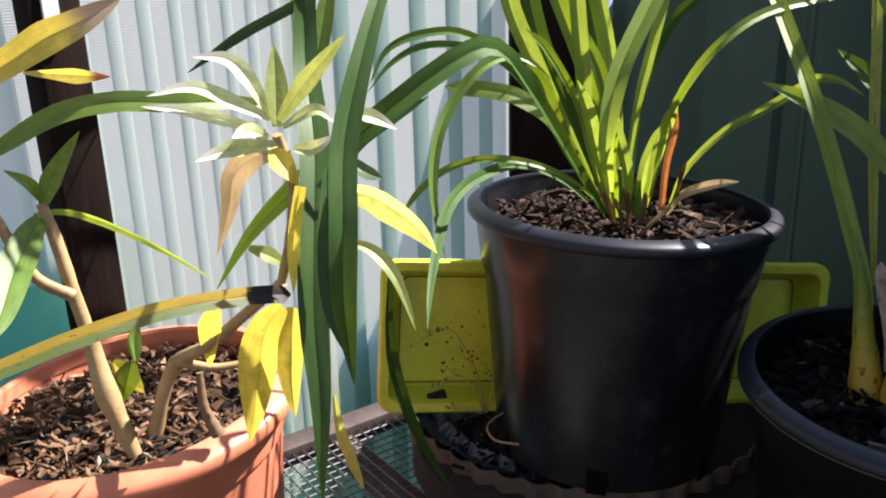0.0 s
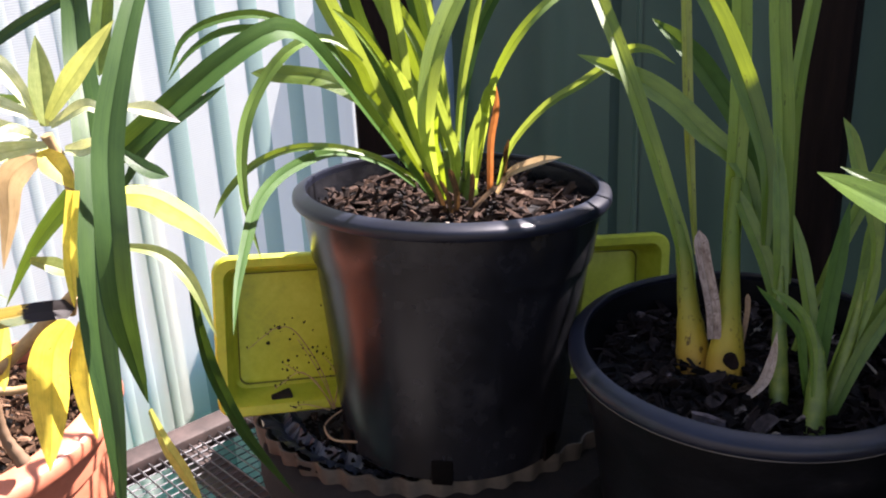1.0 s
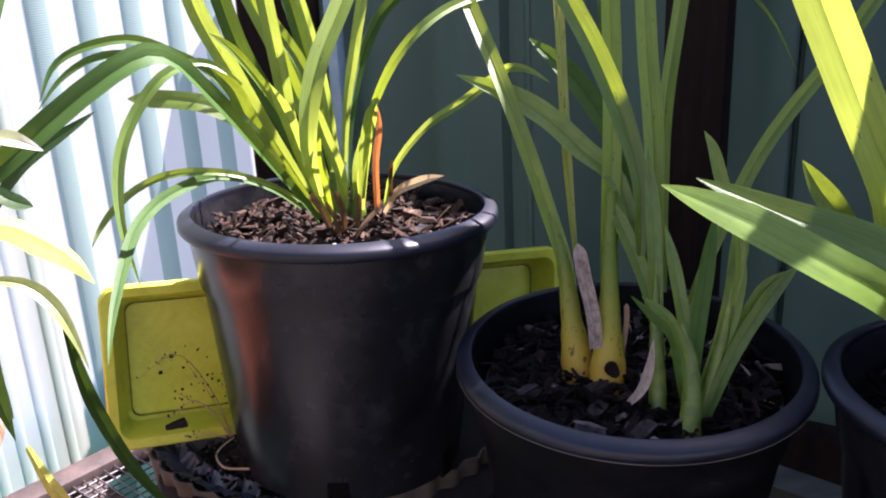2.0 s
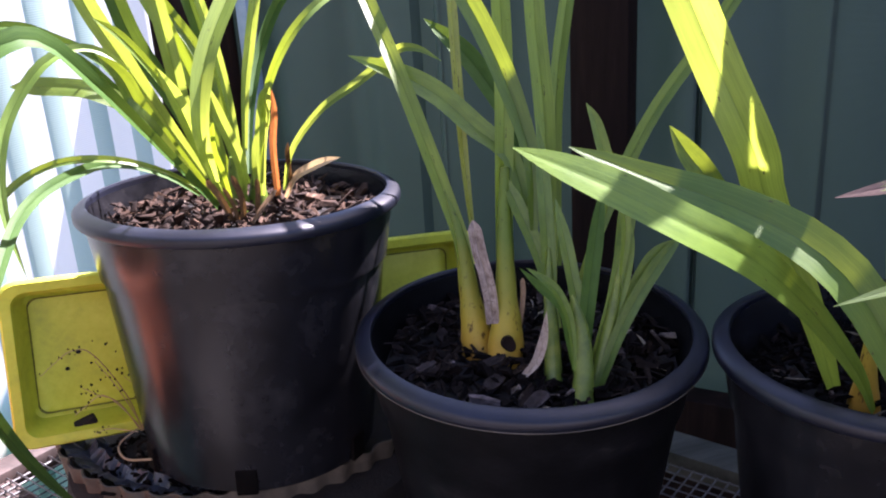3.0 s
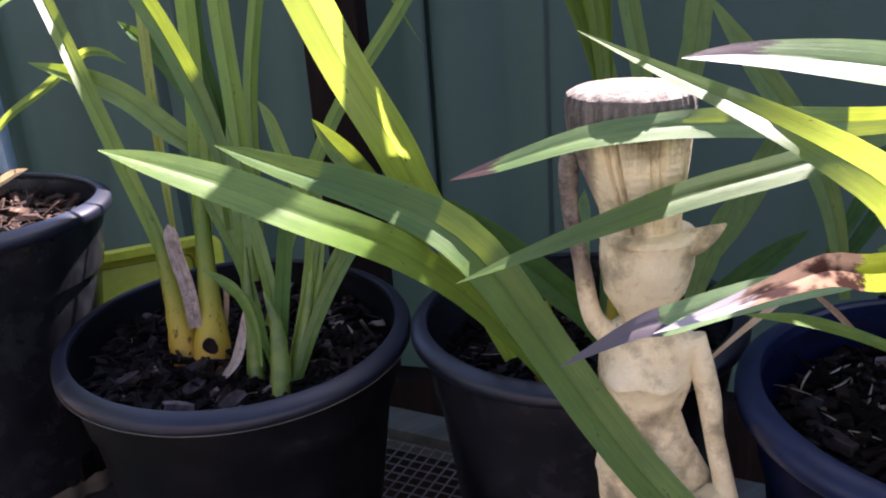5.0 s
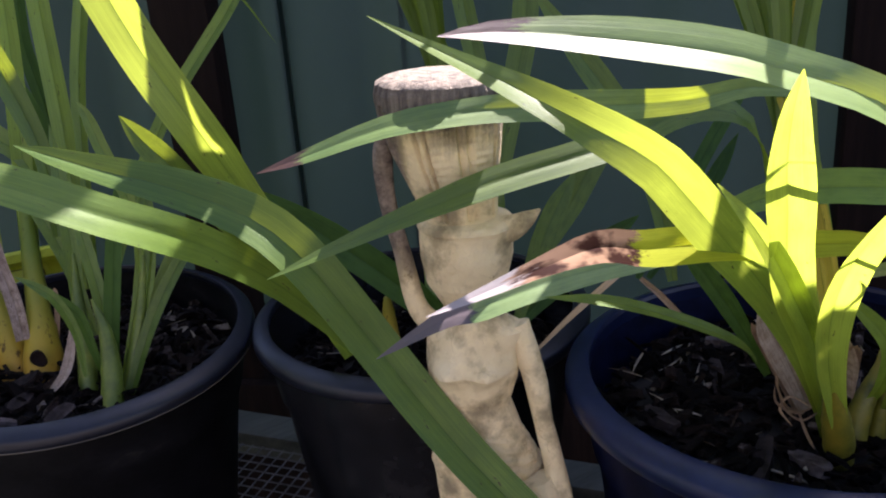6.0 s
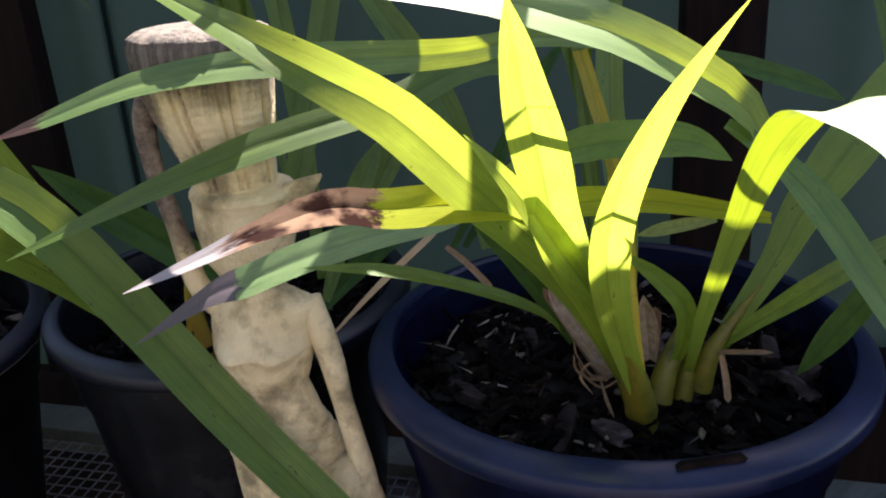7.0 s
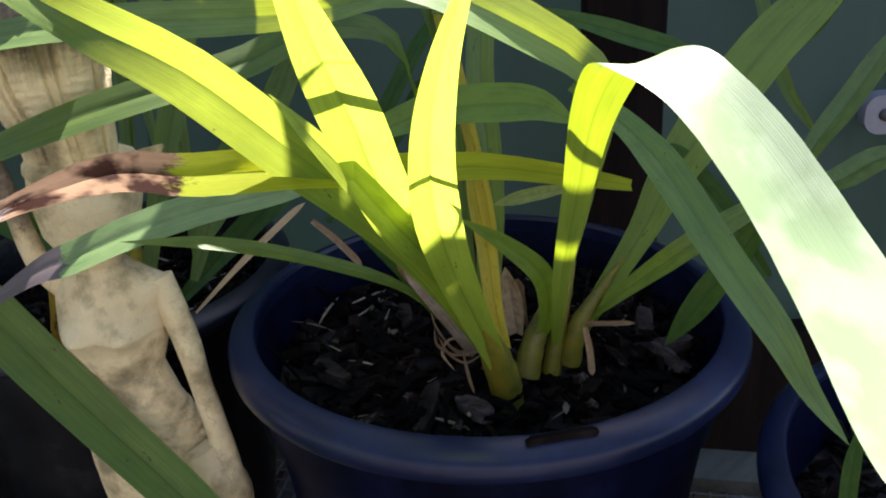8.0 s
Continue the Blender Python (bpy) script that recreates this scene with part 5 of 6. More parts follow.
blade(PLANT_4, [(0.797, 0.105, 0.942), (0.788, 0.116, 0.917), (0.777, 0.129, 0.890), (0.765, 0.143, 0.862)], 0.0154, DEEP)
blade(PLANT_4, [(0.688, 0.238, 0.877), (0.665, 0.245, 0.920), (0.645, 0.251, 0.951), (0.625, 0.255, 0.977)], 0.0124, DEEP)
blade(PLANT_4, [(0.693, 0.212, 0.864), (0.675, 0.214, 0.898), (0.657, 0.215, 0.926), (0.647, 0.216, 0.940)], 0.0185, PAPERY, name="husk", stalk=0.6, tip=0.4, fold=0.25)
blade(PLANT_4, [(0.711, 0.201, 0.871), (0.707, 0.200, 0.893), (0.701, 0.199, 0.915)], 0.0125, PAPERY, name="husk", stalk=0.6, tip=0.45, fold=0.6)
blade(PLANT_4, [(0.702, 0.216, 0.860), (0.680, 0.215, 0.866), (0.665, 0.214, 0.887), (0.659, 0.211, 0.901)], 0.0042, HUSK, name="husk", stalk=0.75, tip=0.12, fold=0.45)
blade(PLANT_4, [(0.735, 0.193, 0.868), (0.736, 0.171, 0.877), (0.735, 0.141, 0.889)], 0.0028, HUSK, name="husk", stalk=0.75, tip=0.12, fold=0.45)
blade(PLANT_4, [(0.722, 0.163, 0.884), (0.720, 0.158, 0.872), (0.717, 0.154, 0.861)], 0.0036, HUSK, name="husk", stalk=0.75, tip=0.12, fold=0.45)
blade(PLANT_4, [(0.848, 0.122, 0.934), (0.872, 0.123, 0.951), (0.904, 0.121, 0.969), (0.941, 0.119, 0.992), (0.970, 0.117, 1.010)], 0.0148, GREEN)
blade(PLANT_4, [(0.841, 0.125, 0.929), (0.881, 0.112, 0.930), (0.917, 0.103, 0.936), (0.949, 0.090, 0.934)], 0.0161, LIT_GREEN)
blade(PLANT_4, [(0.914, 0.144, 0.946), (0.915, 0.161, 0.964), (0.922, 0.178, 0.988), (0.933, 0.195, 1.016), (0.954, 0.226, 1.068)], 0.0090, GREEN)
blade(PLANT_4, [(0.836, 0.124, 0.883), (0.820, 0.147, 0.924), (0.805, 0.165, 0.951), (0.796, 0.174, 0.961)], 0.0144, DEEP)
blade(PLANT_4, [(0.718, 0.168, 0.961), (0.706, 0.183, 0.957), (0.693, 0.198, 0.952)], 0.0073, PALE)
blade(PLANT_4, [(0.722, 0.205, 0.870), (0.711, 0.198, 0.895), (0.704, 0.193, 0.909)], 0.0067, HUSK, name="husk", stalk=0.75, tip=0.12, fold=0.45)
blade(PLANT_4, [(0.715, 0.211, 0.871), (0.712, 0.215, 0.892), (0.711, 0.217, 0.913)], 0.0056, PAPERY, name="husk", stalk=0.75, tip=0.12, fold=0.45)
blade(PLANT_4, [(0.695, 0.221, 0.857), (0.676, 0.221, 0.887), (0.658, 0.220, 0.914), (0.646, 0.219, 0.932)], 0.0048, HUSK, name="husk", stalk=0.75, tip=0.12, fold=0.45)
blade(PLANT_4, [(0.690, 0.009, 0.853), (0.694, 0.011, 0.871), (0.698, 0.013, 0.887), (0.704, 0.014, 0.907)], 0.0066, DEEP)
blade(PLANT_4, [(0.686, 0.202, 0.873), (0.672, 0.207, 0.872), (0.664, 0.213, 0.879), (0.664, 0.215, 0.889)], 0.0015, HUSK, name="root")
blade(PLANT_4, [(0.683, 0.204, 0.873), (0.673, 0.211, 0.880), (0.665, 0.211, 0.875), (0.665, 0.202, 0.868)], 0.0015, HUSK, name="root")
blade(PLANT_4, [(0.677, 0.208, 0.871), (0.669, 0.196, 0.865), (0.663, 0.186, 0.862)], 0.0018, HUSK, name="root")
blade(PLANT_4, [(0.686, 0.200, 0.871), (0.674, 0.203, 0.868), (0.667, 0.209, 0.875), (0.664, 0.212, 0.885)], 0.0015, HUSK, name="root")
# Added overhead run, out of view, shades the tall bent leaf.
blade(PLANT_4, [(0.738, 0.186, 0.856), (0.765, 0.178, 0.890), (0.812, 0.166, 0.945), (0.854, 0.155, 0.988), (0.878, 0.151, 1.004), (0.901, 0.145, 1.021), (0.945, 0.135, 1.075), (0.945, 0.140, 1.140), (0.880, 0.160, 1.185), (0.800, 0.170, 1.170), (0.740, 0.152, 1.130), (0.690, 0.130, 1.085)], 0.0240, GREEN, stalk=0.3, fold=0.25, seg=44)
blade(PLANT_4, [(0.742, 0.208, 1.037), (0.767, 0.200, 1.028), (0.792, 0.190, 1.018), (0.816, 0.177, 1.008), (0.837, 0.169, 0.997)], 0.0120, DEEP)
# Last points carried over, out of view, to shade its neighbours.
blade(PLANT_4, [(0.704, 0.206, 0.858), (0.706, 0.212, 0.886), (0.700, 0.208, 0.940), (0.702, 0.223, 0.987), (0.713, 0.239, 1.000), (0.727, 0.261, 1.019), (0.742, 0.282, 1.042), (0.765, 0.290, 1.095), (0.775, 0.260, 1.130), (0.755, 0.220, 1.135), (0.715, 0.185, 1.115), (0.670, 0.165, 1.080)], 0.0085, YELLOW, stalk=0.5, fold=0.4, seg=40)
# upper leaves added to the bright plant, out of view, to shade its outer ones
bright_rng = random.Random(41)
for k_ in range(7):
    a_ = radians(138 + 9 * k_ + bright_rng.uniform(-5, 5))
    d_ = Vector((math.cos(a_), math.sin(a_), 0))
    b_ = Vector((0.735 + bright_rng.uniform(-0.03, 0.03), 0.300 + bright_rng.uniform(-0.025, 0.035), 1.135))
    l_ = bright_rng.uniform(0.14, 0.24)
    blade(PLANT_4, [Vector((0.715, 0.236, 0.860)), Vector((0.735, 0.272, 1.000)), b_, b_ + d_ * (0.35 * l_) + Vector((0, 0, 0.06)), b_ + d_ * (0.7 * l_) + Vector((0, 0, 0.075)), b_ + d_ * l_ + Vector((0, 0, 0.05))], 0.017, GREEN, fold=0.25, stalk=0.3, grow=0.5, rise=2.0, seg=30)
# unseen upper leaves added to cast shade bands on the leaning plant's lower ones
upper = random.Random(31)
for k_ in range(7):
    a_ = radians(150 + 17 * k_ + upper.uniform(-6, 6))
    d_ = Vector((math.cos(a_), math.sin(a_), 0))
    b_ = Vector((0.640 + upper.uniform(-0.02, 0.03), 0.535 + upper.uniform(-0.02, 0.02), 1.150))
    l_ = upper.uniform(0.18, 0.27)
    blade(PLANT_3, [Vector((0.625, 0.490, 0.840)), Vector((0.660, 0.530, 1.000)), b_, b_ + d_ * (0.3 * l_) + Vector((0, 0, 0.11)), b_ + d_ * (0.7 * l_) + Vector((0, 0, 0.14)), b_ + d_ * l_ + Vector((0, 0, 0.11))], 0.021, GREEN, fold=0.25, stalk=0.3, grow=0.5, rise=2.0, seg=30)
LILY = thing("frangipani_plant", "sparse yellowing fleshy-stemmed plant in a terracotta pot", "plant")
blade(LILY, [(-0.312, 0.671, 1.005), (-0.301, 0.675, 1.029), (-0.278, 0.680, 1.061)], 0.0155, GREEN, tip=0.62, fold=0.3)
blade(LILY, [(-0.313, 0.672, 1.010), (-0.318, 0.668, 1.024), (-0.332, 0.661, 1.037)], 0.0103, GREEN, tip=0.62, fold=0.3)
blade(LILY, [(-0.313, 0.668, 0.997), (-0.317, 0.651, 0.987), (-0.319, 0.623, 0.970), (-0.317, 0.588, 0.950), (-0.319, 0.562, 0.937)], 0.0256, MID, tip=0.5)
blade(LILY, [(-0.328, 0.688, 0.994), (-0.302, 0.692, 0.994), (-0.269, 0.693, 0.981), (-0.226, 0.691, 0.957), (-0.190, 0.689, 0.932)], 0.0081, LIT_GREEN, facing=(-0.35, -1.0, -0.25), tip=0.62, fold=0.3)
blade(LILY, [(-0.303, 0.606, 1.114), (-0.282, 0.609, 1.126), (-0.263, 0.613, 1.137), (-0.244, 0.616, 1.145), (-0.228, 0.622, 1.153), (-0.215, 0.628, 1.160)], 0.0225, TANNED, facing=(-0.35, -1.0, -0.25), stalk=0.7, tip=0.68, shape=0.8, fold=0.3)
blade(LILY, [(-0.278, 0.604, 1.116), (-0.261, 0.604, 1.115), (-0.248, 0.603, 1.114), (-0.235, 0.603, 1.113), (-0.221, 0.604, 1.112)], 0.0118, REDDENED, facing=(-0.35, -1.0, -0.25), stalk=0.1, grow=0.6, tip=0.5, fold=0.3)
blade(LILY, [(-0.116, 0.612, 1.074), (-0.116, 0.622, 1.101), (-0.117, 0.631, 1.127)], 0.0161, PALE, tip=0.62, fold=0.3)
blade(LILY, [(-0.114, 0.613, 1.078), (-0.099, 0.614, 1.098), (-0.082, 0.613, 1.117), (-0.065, 0.613, 1.135)], 0.0136, PALE, tip=0.62, fold=0.3)
blade(LILY, [(-0.120, 0.615, 1.081), (-0.133, 0.615, 1.106), (-0.146, 0.614, 1.120), (-0.167, 0.608, 1.123)], 0.0128, ROSETTE, tip=0.62, fold=0.3)
blade(LILY, [(-0.120, 0.614, 1.079), (-0.141, 0.609, 1.091), (-0.167, 0.602, 1.104), (-0.194, 0.589, 1.101)], 0.0112, ROSETTE, tip=0.62, fold=0.3)
blade(LILY, [(-0.124, 0.611, 1.071), (-0.149, 0.607, 1.080), (-0.177, 0.602, 1.089), (-0.201, 0.597, 1.093)], 0.0098, ROSETTE, tip=0.62, fold=0.3)
blade(LILY, [(-0.122, 0.610, 1.067), (-0.133, 0.601, 1.074), (-0.142, 0.590, 1.072)], 0.0113, ROSETTE, tip=0.62, fold=0.3)
blade(LILY, [(-0.116, 0.608, 1.063), (-0.137, 0.599, 1.063), (-0.151, 0.593, 1.062), (-0.167, 0.585, 1.058)], 0.0128, ROSETTE, tip=0.62, fold=0.3)
blade(LILY, [(-0.110, 0.602, 1.076), (-0.087, 0.600, 1.087), (-0.074, 0.593, 1.080)], 0.0097, ROSETTE, tip=0.62, fold=0.3)
blade(LILY, [(-0.065, 0.608, 1.083), (-0.050, 0.607, 1.080), (-0.034, 0.605, 1.072)], 0.0106, ROSETTE, tip=0.62, fold=0.3)
blade(LILY, [(-0.103, 0.597, 1.062), (-0.089, 0.593, 1.063), (-0.075, 0.590, 1.072)], 0.0112, ROSETTE, tip=0.62, fold=0.3)
blade(LILY, [(-0.109, 0.615, 1.053), (-0.134, 0.636, 1.049), (-0.158, 0.653, 1.031), (-0.168, 0.664, 1.001), (-0.184, 0.677, 0.960)], 0.0190, DRY, tip=0.62, fold=0.3)
blade(LILY, [(-0.120, 0.607, 1.060), (-0.113, 0.604, 1.050), (-0.102, 0.599, 1.036)], 0.0176, YELLOW, tip=0.62, fold=0.3)
blade(LILY, [(-0.076, 0.578, 1.037), (-0.054, 0.572, 1.036), (-0.035, 0.564, 1.027), (-0.019, 0.555, 1.016), (-0.009, 0.546, 1.004)], 0.0226, PALE, facing=(-0.35, -1.0, -0.25), tip=0.62, fold=0.3)
blade(LILY, [(-0.080, 0.586, 1.001), (-0.057, 0.585, 0.995), (-0.042, 0.580, 0.982), (-0.033, 0.574, 0.965), (-0.025, 0.566, 0.941)], 0.0100, PALE, tip=0.62, fold=0.3)
blade(LILY, [(-0.288, 0.481, 0.949), (-0.271, 0.491, 0.956), (-0.227, 0.513, 0.967), (-0.181, 0.538, 0.973), (-0.135, 0.562, 0.971), (-0.109, 0.574, 0.967)], 0.0128, DYING, stalk=0.8, tip=0.04)
blade(LILY, [(-0.119, 0.590, 0.952), (-0.133, 0.592, 0.932), (-0.141, 0.593, 0.899), (-0.146, 0.592, 0.872), (-0.152, 0.590, 0.843)], 0.0310, YELLOW, facing=(-0.35, -1.0, -0.25), tip=0.62, fold=0.3)
blade(LILY, [(-0.115, 0.608, 0.943), (-0.117, 0.603, 0.918), (-0.118, 0.594, 0.890), (-0.116, 0.586, 0.866)], 0.0230, YELLOW, facing=(-0.35, -1.0, -0.25), tip=0.62, fold=0.3)
blade(LILY, [(-0.180, 0.646, 0.931), (-0.188, 0.647, 0.907), (-0.192, 0.648, 0.877)], 0.0205, YELLOW, facing=(-0.35, -1.0, -0.25), tip=0.62, fold=0.3)
blade(LILY, [(-0.260, 0.667, 0.874), (-0.266, 0.666, 0.859), (-0.273, 0.665, 0.837)], 0.0202, GREEN, tip=0.62, fold=0.3)
blade(LILY, [(-0.276, 0.667, 0.874), (-0.268, 0.672, 0.859), (-0.258, 0.677, 0.840)], 0.0185, YELLOW, tip=0.62, fold=0.3)
blade(LILY, [(-0.257, 0.667, 0.874), (-0.258, 0.673, 0.891), (-0.254, 0.678, 0.904)], 0.0119, GREEN, tip=0.62, fold=0.3)
blade(LILY, [(-0.146, 0.622, 0.984), (-0.132, 0.631, 0.974), (-0.123, 0.637, 0.965)], 0.0125, PALE, tip=0.62, fold=0.3)
blade(LILY, [(-0.098, 0.579, 1.041), (-0.103, 0.568, 1.010), (-0.104, 0.556, 0.975)], 0.0082, YELLOW, stalk=0.9, fold=0.7)
HANGING = thing("hanging_plant", "long dark green strap leaves hanging down", "plant")
blade(HANGING, [(-0.095, 0.677, 1.198), (-0.100, 0.674, 1.152), (-0.100, 0.655, 1.107), (-0.092, 0.615, 1.059), (-0.091, 0.576, 1.007), (-0.091, 0.550, 0.961), (-0.088, 0.531, 0.904), (-0.090, 0.518, 0.835)], 0.0214, THICK, stalk=0.5)
blade(HANGING, [(-0.027, 0.620, 1.197), (-0.041, 0.580, 1.158), (-0.053, 0.552, 1.118), (-0.062, 0.531, 1.078), (-0.063, 0.510, 1.035), (-0.065, 0.506, 0.994), (-0.065, 0.515, 0.960), (-0.064, 0.525, 0.922)], 0.0171, THICK)
blade(HANGING, [(-0.080, 0.583, 1.051), (-0.080, 0.562, 1.011), (-0.077, 0.544, 0.971), (-0.064, 0.531, 0.933)], 0.0146, THICK)
blade(HANGING, [(-0.077, 0.784, 1.171), (-0.115, 0.775, 1.145), (-0.166, 0.766, 1.120), (-0.213, 0.755, 1.091)], 0.0093, THICK)
blade(HANGING, [(-0.120, 0.640, 1.082), (-0.153, 0.622, 1.090), (-0.182, 0.606, 1.093), (-0.219, 0.598, 1.096), (-0.257, 0.595, 1.089), (-0.294, 0.588, 1.070), (-0.317, 0.583, 1.057)], 0.0148, GREEN, stalk=0.5)
blade(HANGING, [(-0.085, 0.732, 1.173), (-0.092, 0.721, 1.140), (-0.099, 0.708, 1.104), (-0.100, 0.702, 1.088)], 0.0147, GREEN)
blade(HANGING, [(-0.074, 0.606, 1.057), (-0.059, 0.602, 1.045), (-0.045, 0.600, 1.039)], 0.0100, THICK)
blade(HANGING, [(-0.099, 0.667, 0.839), (-0.104, 0.718, 0.777), (-0.100, 0.749, 0.728), (-0.091, 0.769, 0.678)], 0.0115, PALE)
blade(HANGING, [(-0.045, 0.615, 0.962), (-0.050, 0.652, 0.905), (-0.049, 0.684, 0.850), (-0.036, 0.717, 0.776), (-0.005, 0.752, 0.687)], 0.0115, THICK)
blade(HANGING, [(-0.091, 0.676, 1.014), (-0.066, 0.687, 1.046), (-0.014, 0.699, 1.077)], 0.0095, THICK, name="leaf")
# unseen overhead leaves added to shade the terracotta planter, arching over towards the corner
shade_rng = random.Random(23)
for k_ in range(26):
    x_, y_ = -0.11 + 0.0085 * k_ + shade_rng.uniform(-0.015, 0.015), 0.990 + shade_rng.uniform(-0.085, 0.080)
    blade(HANGING, [(-0.03 + shade_rng.uniform(-0.02, 0.02), 0.79 + shade_rng.uniform(-0.02, 0.02), 1.36), (0.6 * -0.03 + 0.4 * x_, 0.84, 1.44), (0.3 * -0.03 + 0.7 * x_, 0.5 * y_ + 0.45, 1.43), (x_, y_ - 0.02, 1.37), (x_ + 0.01, y_ + 0.02, 1.30), (x_ + 0.015, y_ + 0.035, 1.245)],
          shade_rng.uniform(0.020, 0.030), THICK, fold=0.2, seg=20)
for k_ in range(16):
    x_, y_ = -0.10 + 0.008 * k_ + shade_rng.uniform(-0.012, 0.012), 0.865 + shade_rng.uniform(-0.055, 0.060)
    blade(HANGING, [(-0.03 + shade_rng.uniform(-0.02, 0.02), 0.78 + shade_rng.uniform(-0.02, 0.02), 1.36), (0.5 * x_ - 0.015, 0.5 * y_ + 0.39, 1.43), (x_, y_, 1.40), (x_ + 0.004, y_ + 0.035, 1.34), (x_ + 0.006, y_ + 0.055, 1.27)],
          shade_rng.uniform(0.020, 0.028), THICK, fold=0.2, seg=18)
# ---- end of leaves ----

# ---- bulbs and stems ----
def bulb(parent, at, r, h, mat=None, tilt=(0, 0), label=""):
    prof = [(r * 0.75, -0.012), (r * 1.0, h * 0.08), (r * 1.04, h * 0.22), (r * 0.90, h * 0.5), (r * 0.66, h * 0.85), (r * 0.50, h * 1.2), (r * 0.38, h * 1.6), (r * 0.22, h * 1.85), (0.0, h * 1.9)]
    vs, fs = lathe(prof, 20, 0.03, int(1e4 * r + 1e3 * at[0]))
    m = Matrix.Translation(Vector(at)) @ lean(*tilt)
    return part("bulb", ([m @ Vector(v) for v in vs], fs), mat or BULB, parent, label)


tube(PLANT_2, [(0.329, 0.650, 0.830), (0.330, 0.658, 0.852), (0.330, 0.671, 0.883), (0.330, 0.687, 0.923), (0.324, 0.705, 0.963)], (0.0145, 0.0126, 0.0082, 0.0062, 0.0040), BULB, "bulb", "", sides=12, knob=0.04)
tube(PLANT_2, [(0.342, 0.625, 0.828), (0.348, 0.634, 0.853), (0.354, 0.647, 0.886), (0.361, 0.665, 0.933), (0.370, 0.683, 0.979)], (0.0155, 0.0142, 0.0086, 0.0064, 0.0040), BULB, "bulb", 'yellow bulb with a dark scar', sides=12, knob=0.04)
part("scar", ([Matrix.Translation((0.3415, 0.6112, 0.8580)) @ lean(-0.2, -3.0) @ Vector(v) for v in lathe([(0.0, 0.0016), (0.0030, 0.0018), (0.0052, 0.0026), (0.0062, 0.0010), (0.0060, -0.002), (0.0, -0.002)], 14, 0.14, 5)[0]], lathe([(0.0, 0.0016), (0.0030, 0.0018), (0.0052, 0.0026), (0.0062, 0.0010), (0.0060, -0.002), (0.0, -0.002)], 14, 0.14, 5)[1]), TIMBER, PLANT_2, "round dark brown scar")
tube(PLANT_2, [(0.365, 0.579, 0.828), (0.371, 0.593, 0.854), (0.377, 0.611, 0.889), (0.384, 0.628, 0.925)], (0.0075, 0.0066, 0.0048, 0.0012), SHOOT, "bulb", "", sides=12, knob=0.04)
tube(PLANT_2, [(0.374, 0.546, 0.830), (0.380, 0.556, 0.854), (0.384, 0.567, 0.881), (0.382, 0.579, 0.905)], (0.0084, 0.0076, 0.0051, 0.0012), SHOOT, "bulb", "", sides=12, knob=0.04)
tube(PLANT_2, [(0.386, 0.556, 0.823), (0.398, 0.565, 0.854), (0.413, 0.575, 0.889), (0.425, 0.586, 0.925)], (0.0065, 0.0056, 0.0043, 0.0012), SHOOT, "bulb", "", sides=12, knob=0.04)
bulb(PLANT_3, (0.568, 0.482, 0.808), 0.0120, 0.04)
bulb(PLANT_3, (0.621, 0.471, 0.808), 0.0120, 0.04)
tube(PLANT_4, [(0.690, 0.188, 0.842), (0.686, 0.187, 0.858), (0.680, 0.186, 0.874), (0.671, 0.183, 0.892), (0.661, 0.178, 0.908)], (0.0078, 0.0088, 0.0080, 0.0055, 0.0004), OLIVE_BULB, "bulb", "", sides=12, knob=0.04)
tube(PLANT_4, [(0.708, 0.192, 0.849), (0.716, 0.193, 0.868), (0.726, 0.192, 0.884), (0.730, 0.194, 0.899)], (0.0075, 0.0065, 0.0044, 0.0004), OLIVE_BULB, "bulb", "", sides=12, knob=0.04)
tube(PLANT_4, [(0.723, 0.187, 0.846), (0.729, 0.188, 0.867), (0.737, 0.188, 0.889), (0.743, 0.187, 0.907)], (0.0056, 0.0047, 0.0031, 0.0004), OLIVE_BULB, "bulb", "", sides=12, knob=0.04)
tube(PLANT_4, [(0.732, 0.182, 0.851), (0.737, 0.179, 0.874), (0.749, 0.172, 0.895), (0.757, 0.164, 0.913)], (0.0068, 0.0053, 0.0028, 0.0004), OLIVE_BULB, "bulb", "", sides=12, knob=0.04)
bulb(PLANT_1, (0.163, 0.848, 0.912), 0.013, 0.035)
bulb(PLANT_1, (0.180, 0.855, 0.912), 0.012, 0.035, tilt=(0.1, 0))
tube(LILY, [(-0.261, 0.646, 0.800), (-0.279, 0.654, 0.851), (-0.288, 0.660, 0.898), (-0.296, 0.663, 0.936), (-0.305, 0.669, 0.976), (-0.313, 0.672, 1.007)], (0.0058, 0.0098, 0.0058, 0.0054, 0.0054, 0.0040), STEM, "stem", knob=0.05)
tube(LILY, [(-0.294, 0.657, 0.936), (-0.318, 0.650, 0.956), (-0.335, 0.647, 0.998), (-0.348, 0.641, 1.043)], (0.0051, 0.0047, 0.0042, 0.0034), STEM, "stem", knob=0.05)
tube(LILY, [(-0.249, 0.666, 0.809), (-0.237, 0.667, 0.848), (-0.221, 0.662, 0.876), (-0.191, 0.650, 0.895), (-0.156, 0.642, 0.926), (-0.126, 0.633, 0.953)], (0.0063, 0.0058, 0.0063, 0.0049, 0.0045, 0.0040), STEM, "stem", knob=0.06)
tube(LILY, [(-0.194, 0.656, 0.811), (-0.204, 0.659, 0.835), (-0.206, 0.664, 0.864)], (0.0060, 0.0041, 0.0028), HUSK, "stem", knob=0.08)
tube(LILY, [(-0.132, 0.638, 0.937), (-0.117, 0.627, 0.986), (-0.109, 0.618, 1.031), (-0.116, 0.610, 1.069)], (0.0036, 0.0040, 0.0044, 0.0036), STEM, "stem", knob=0.06)
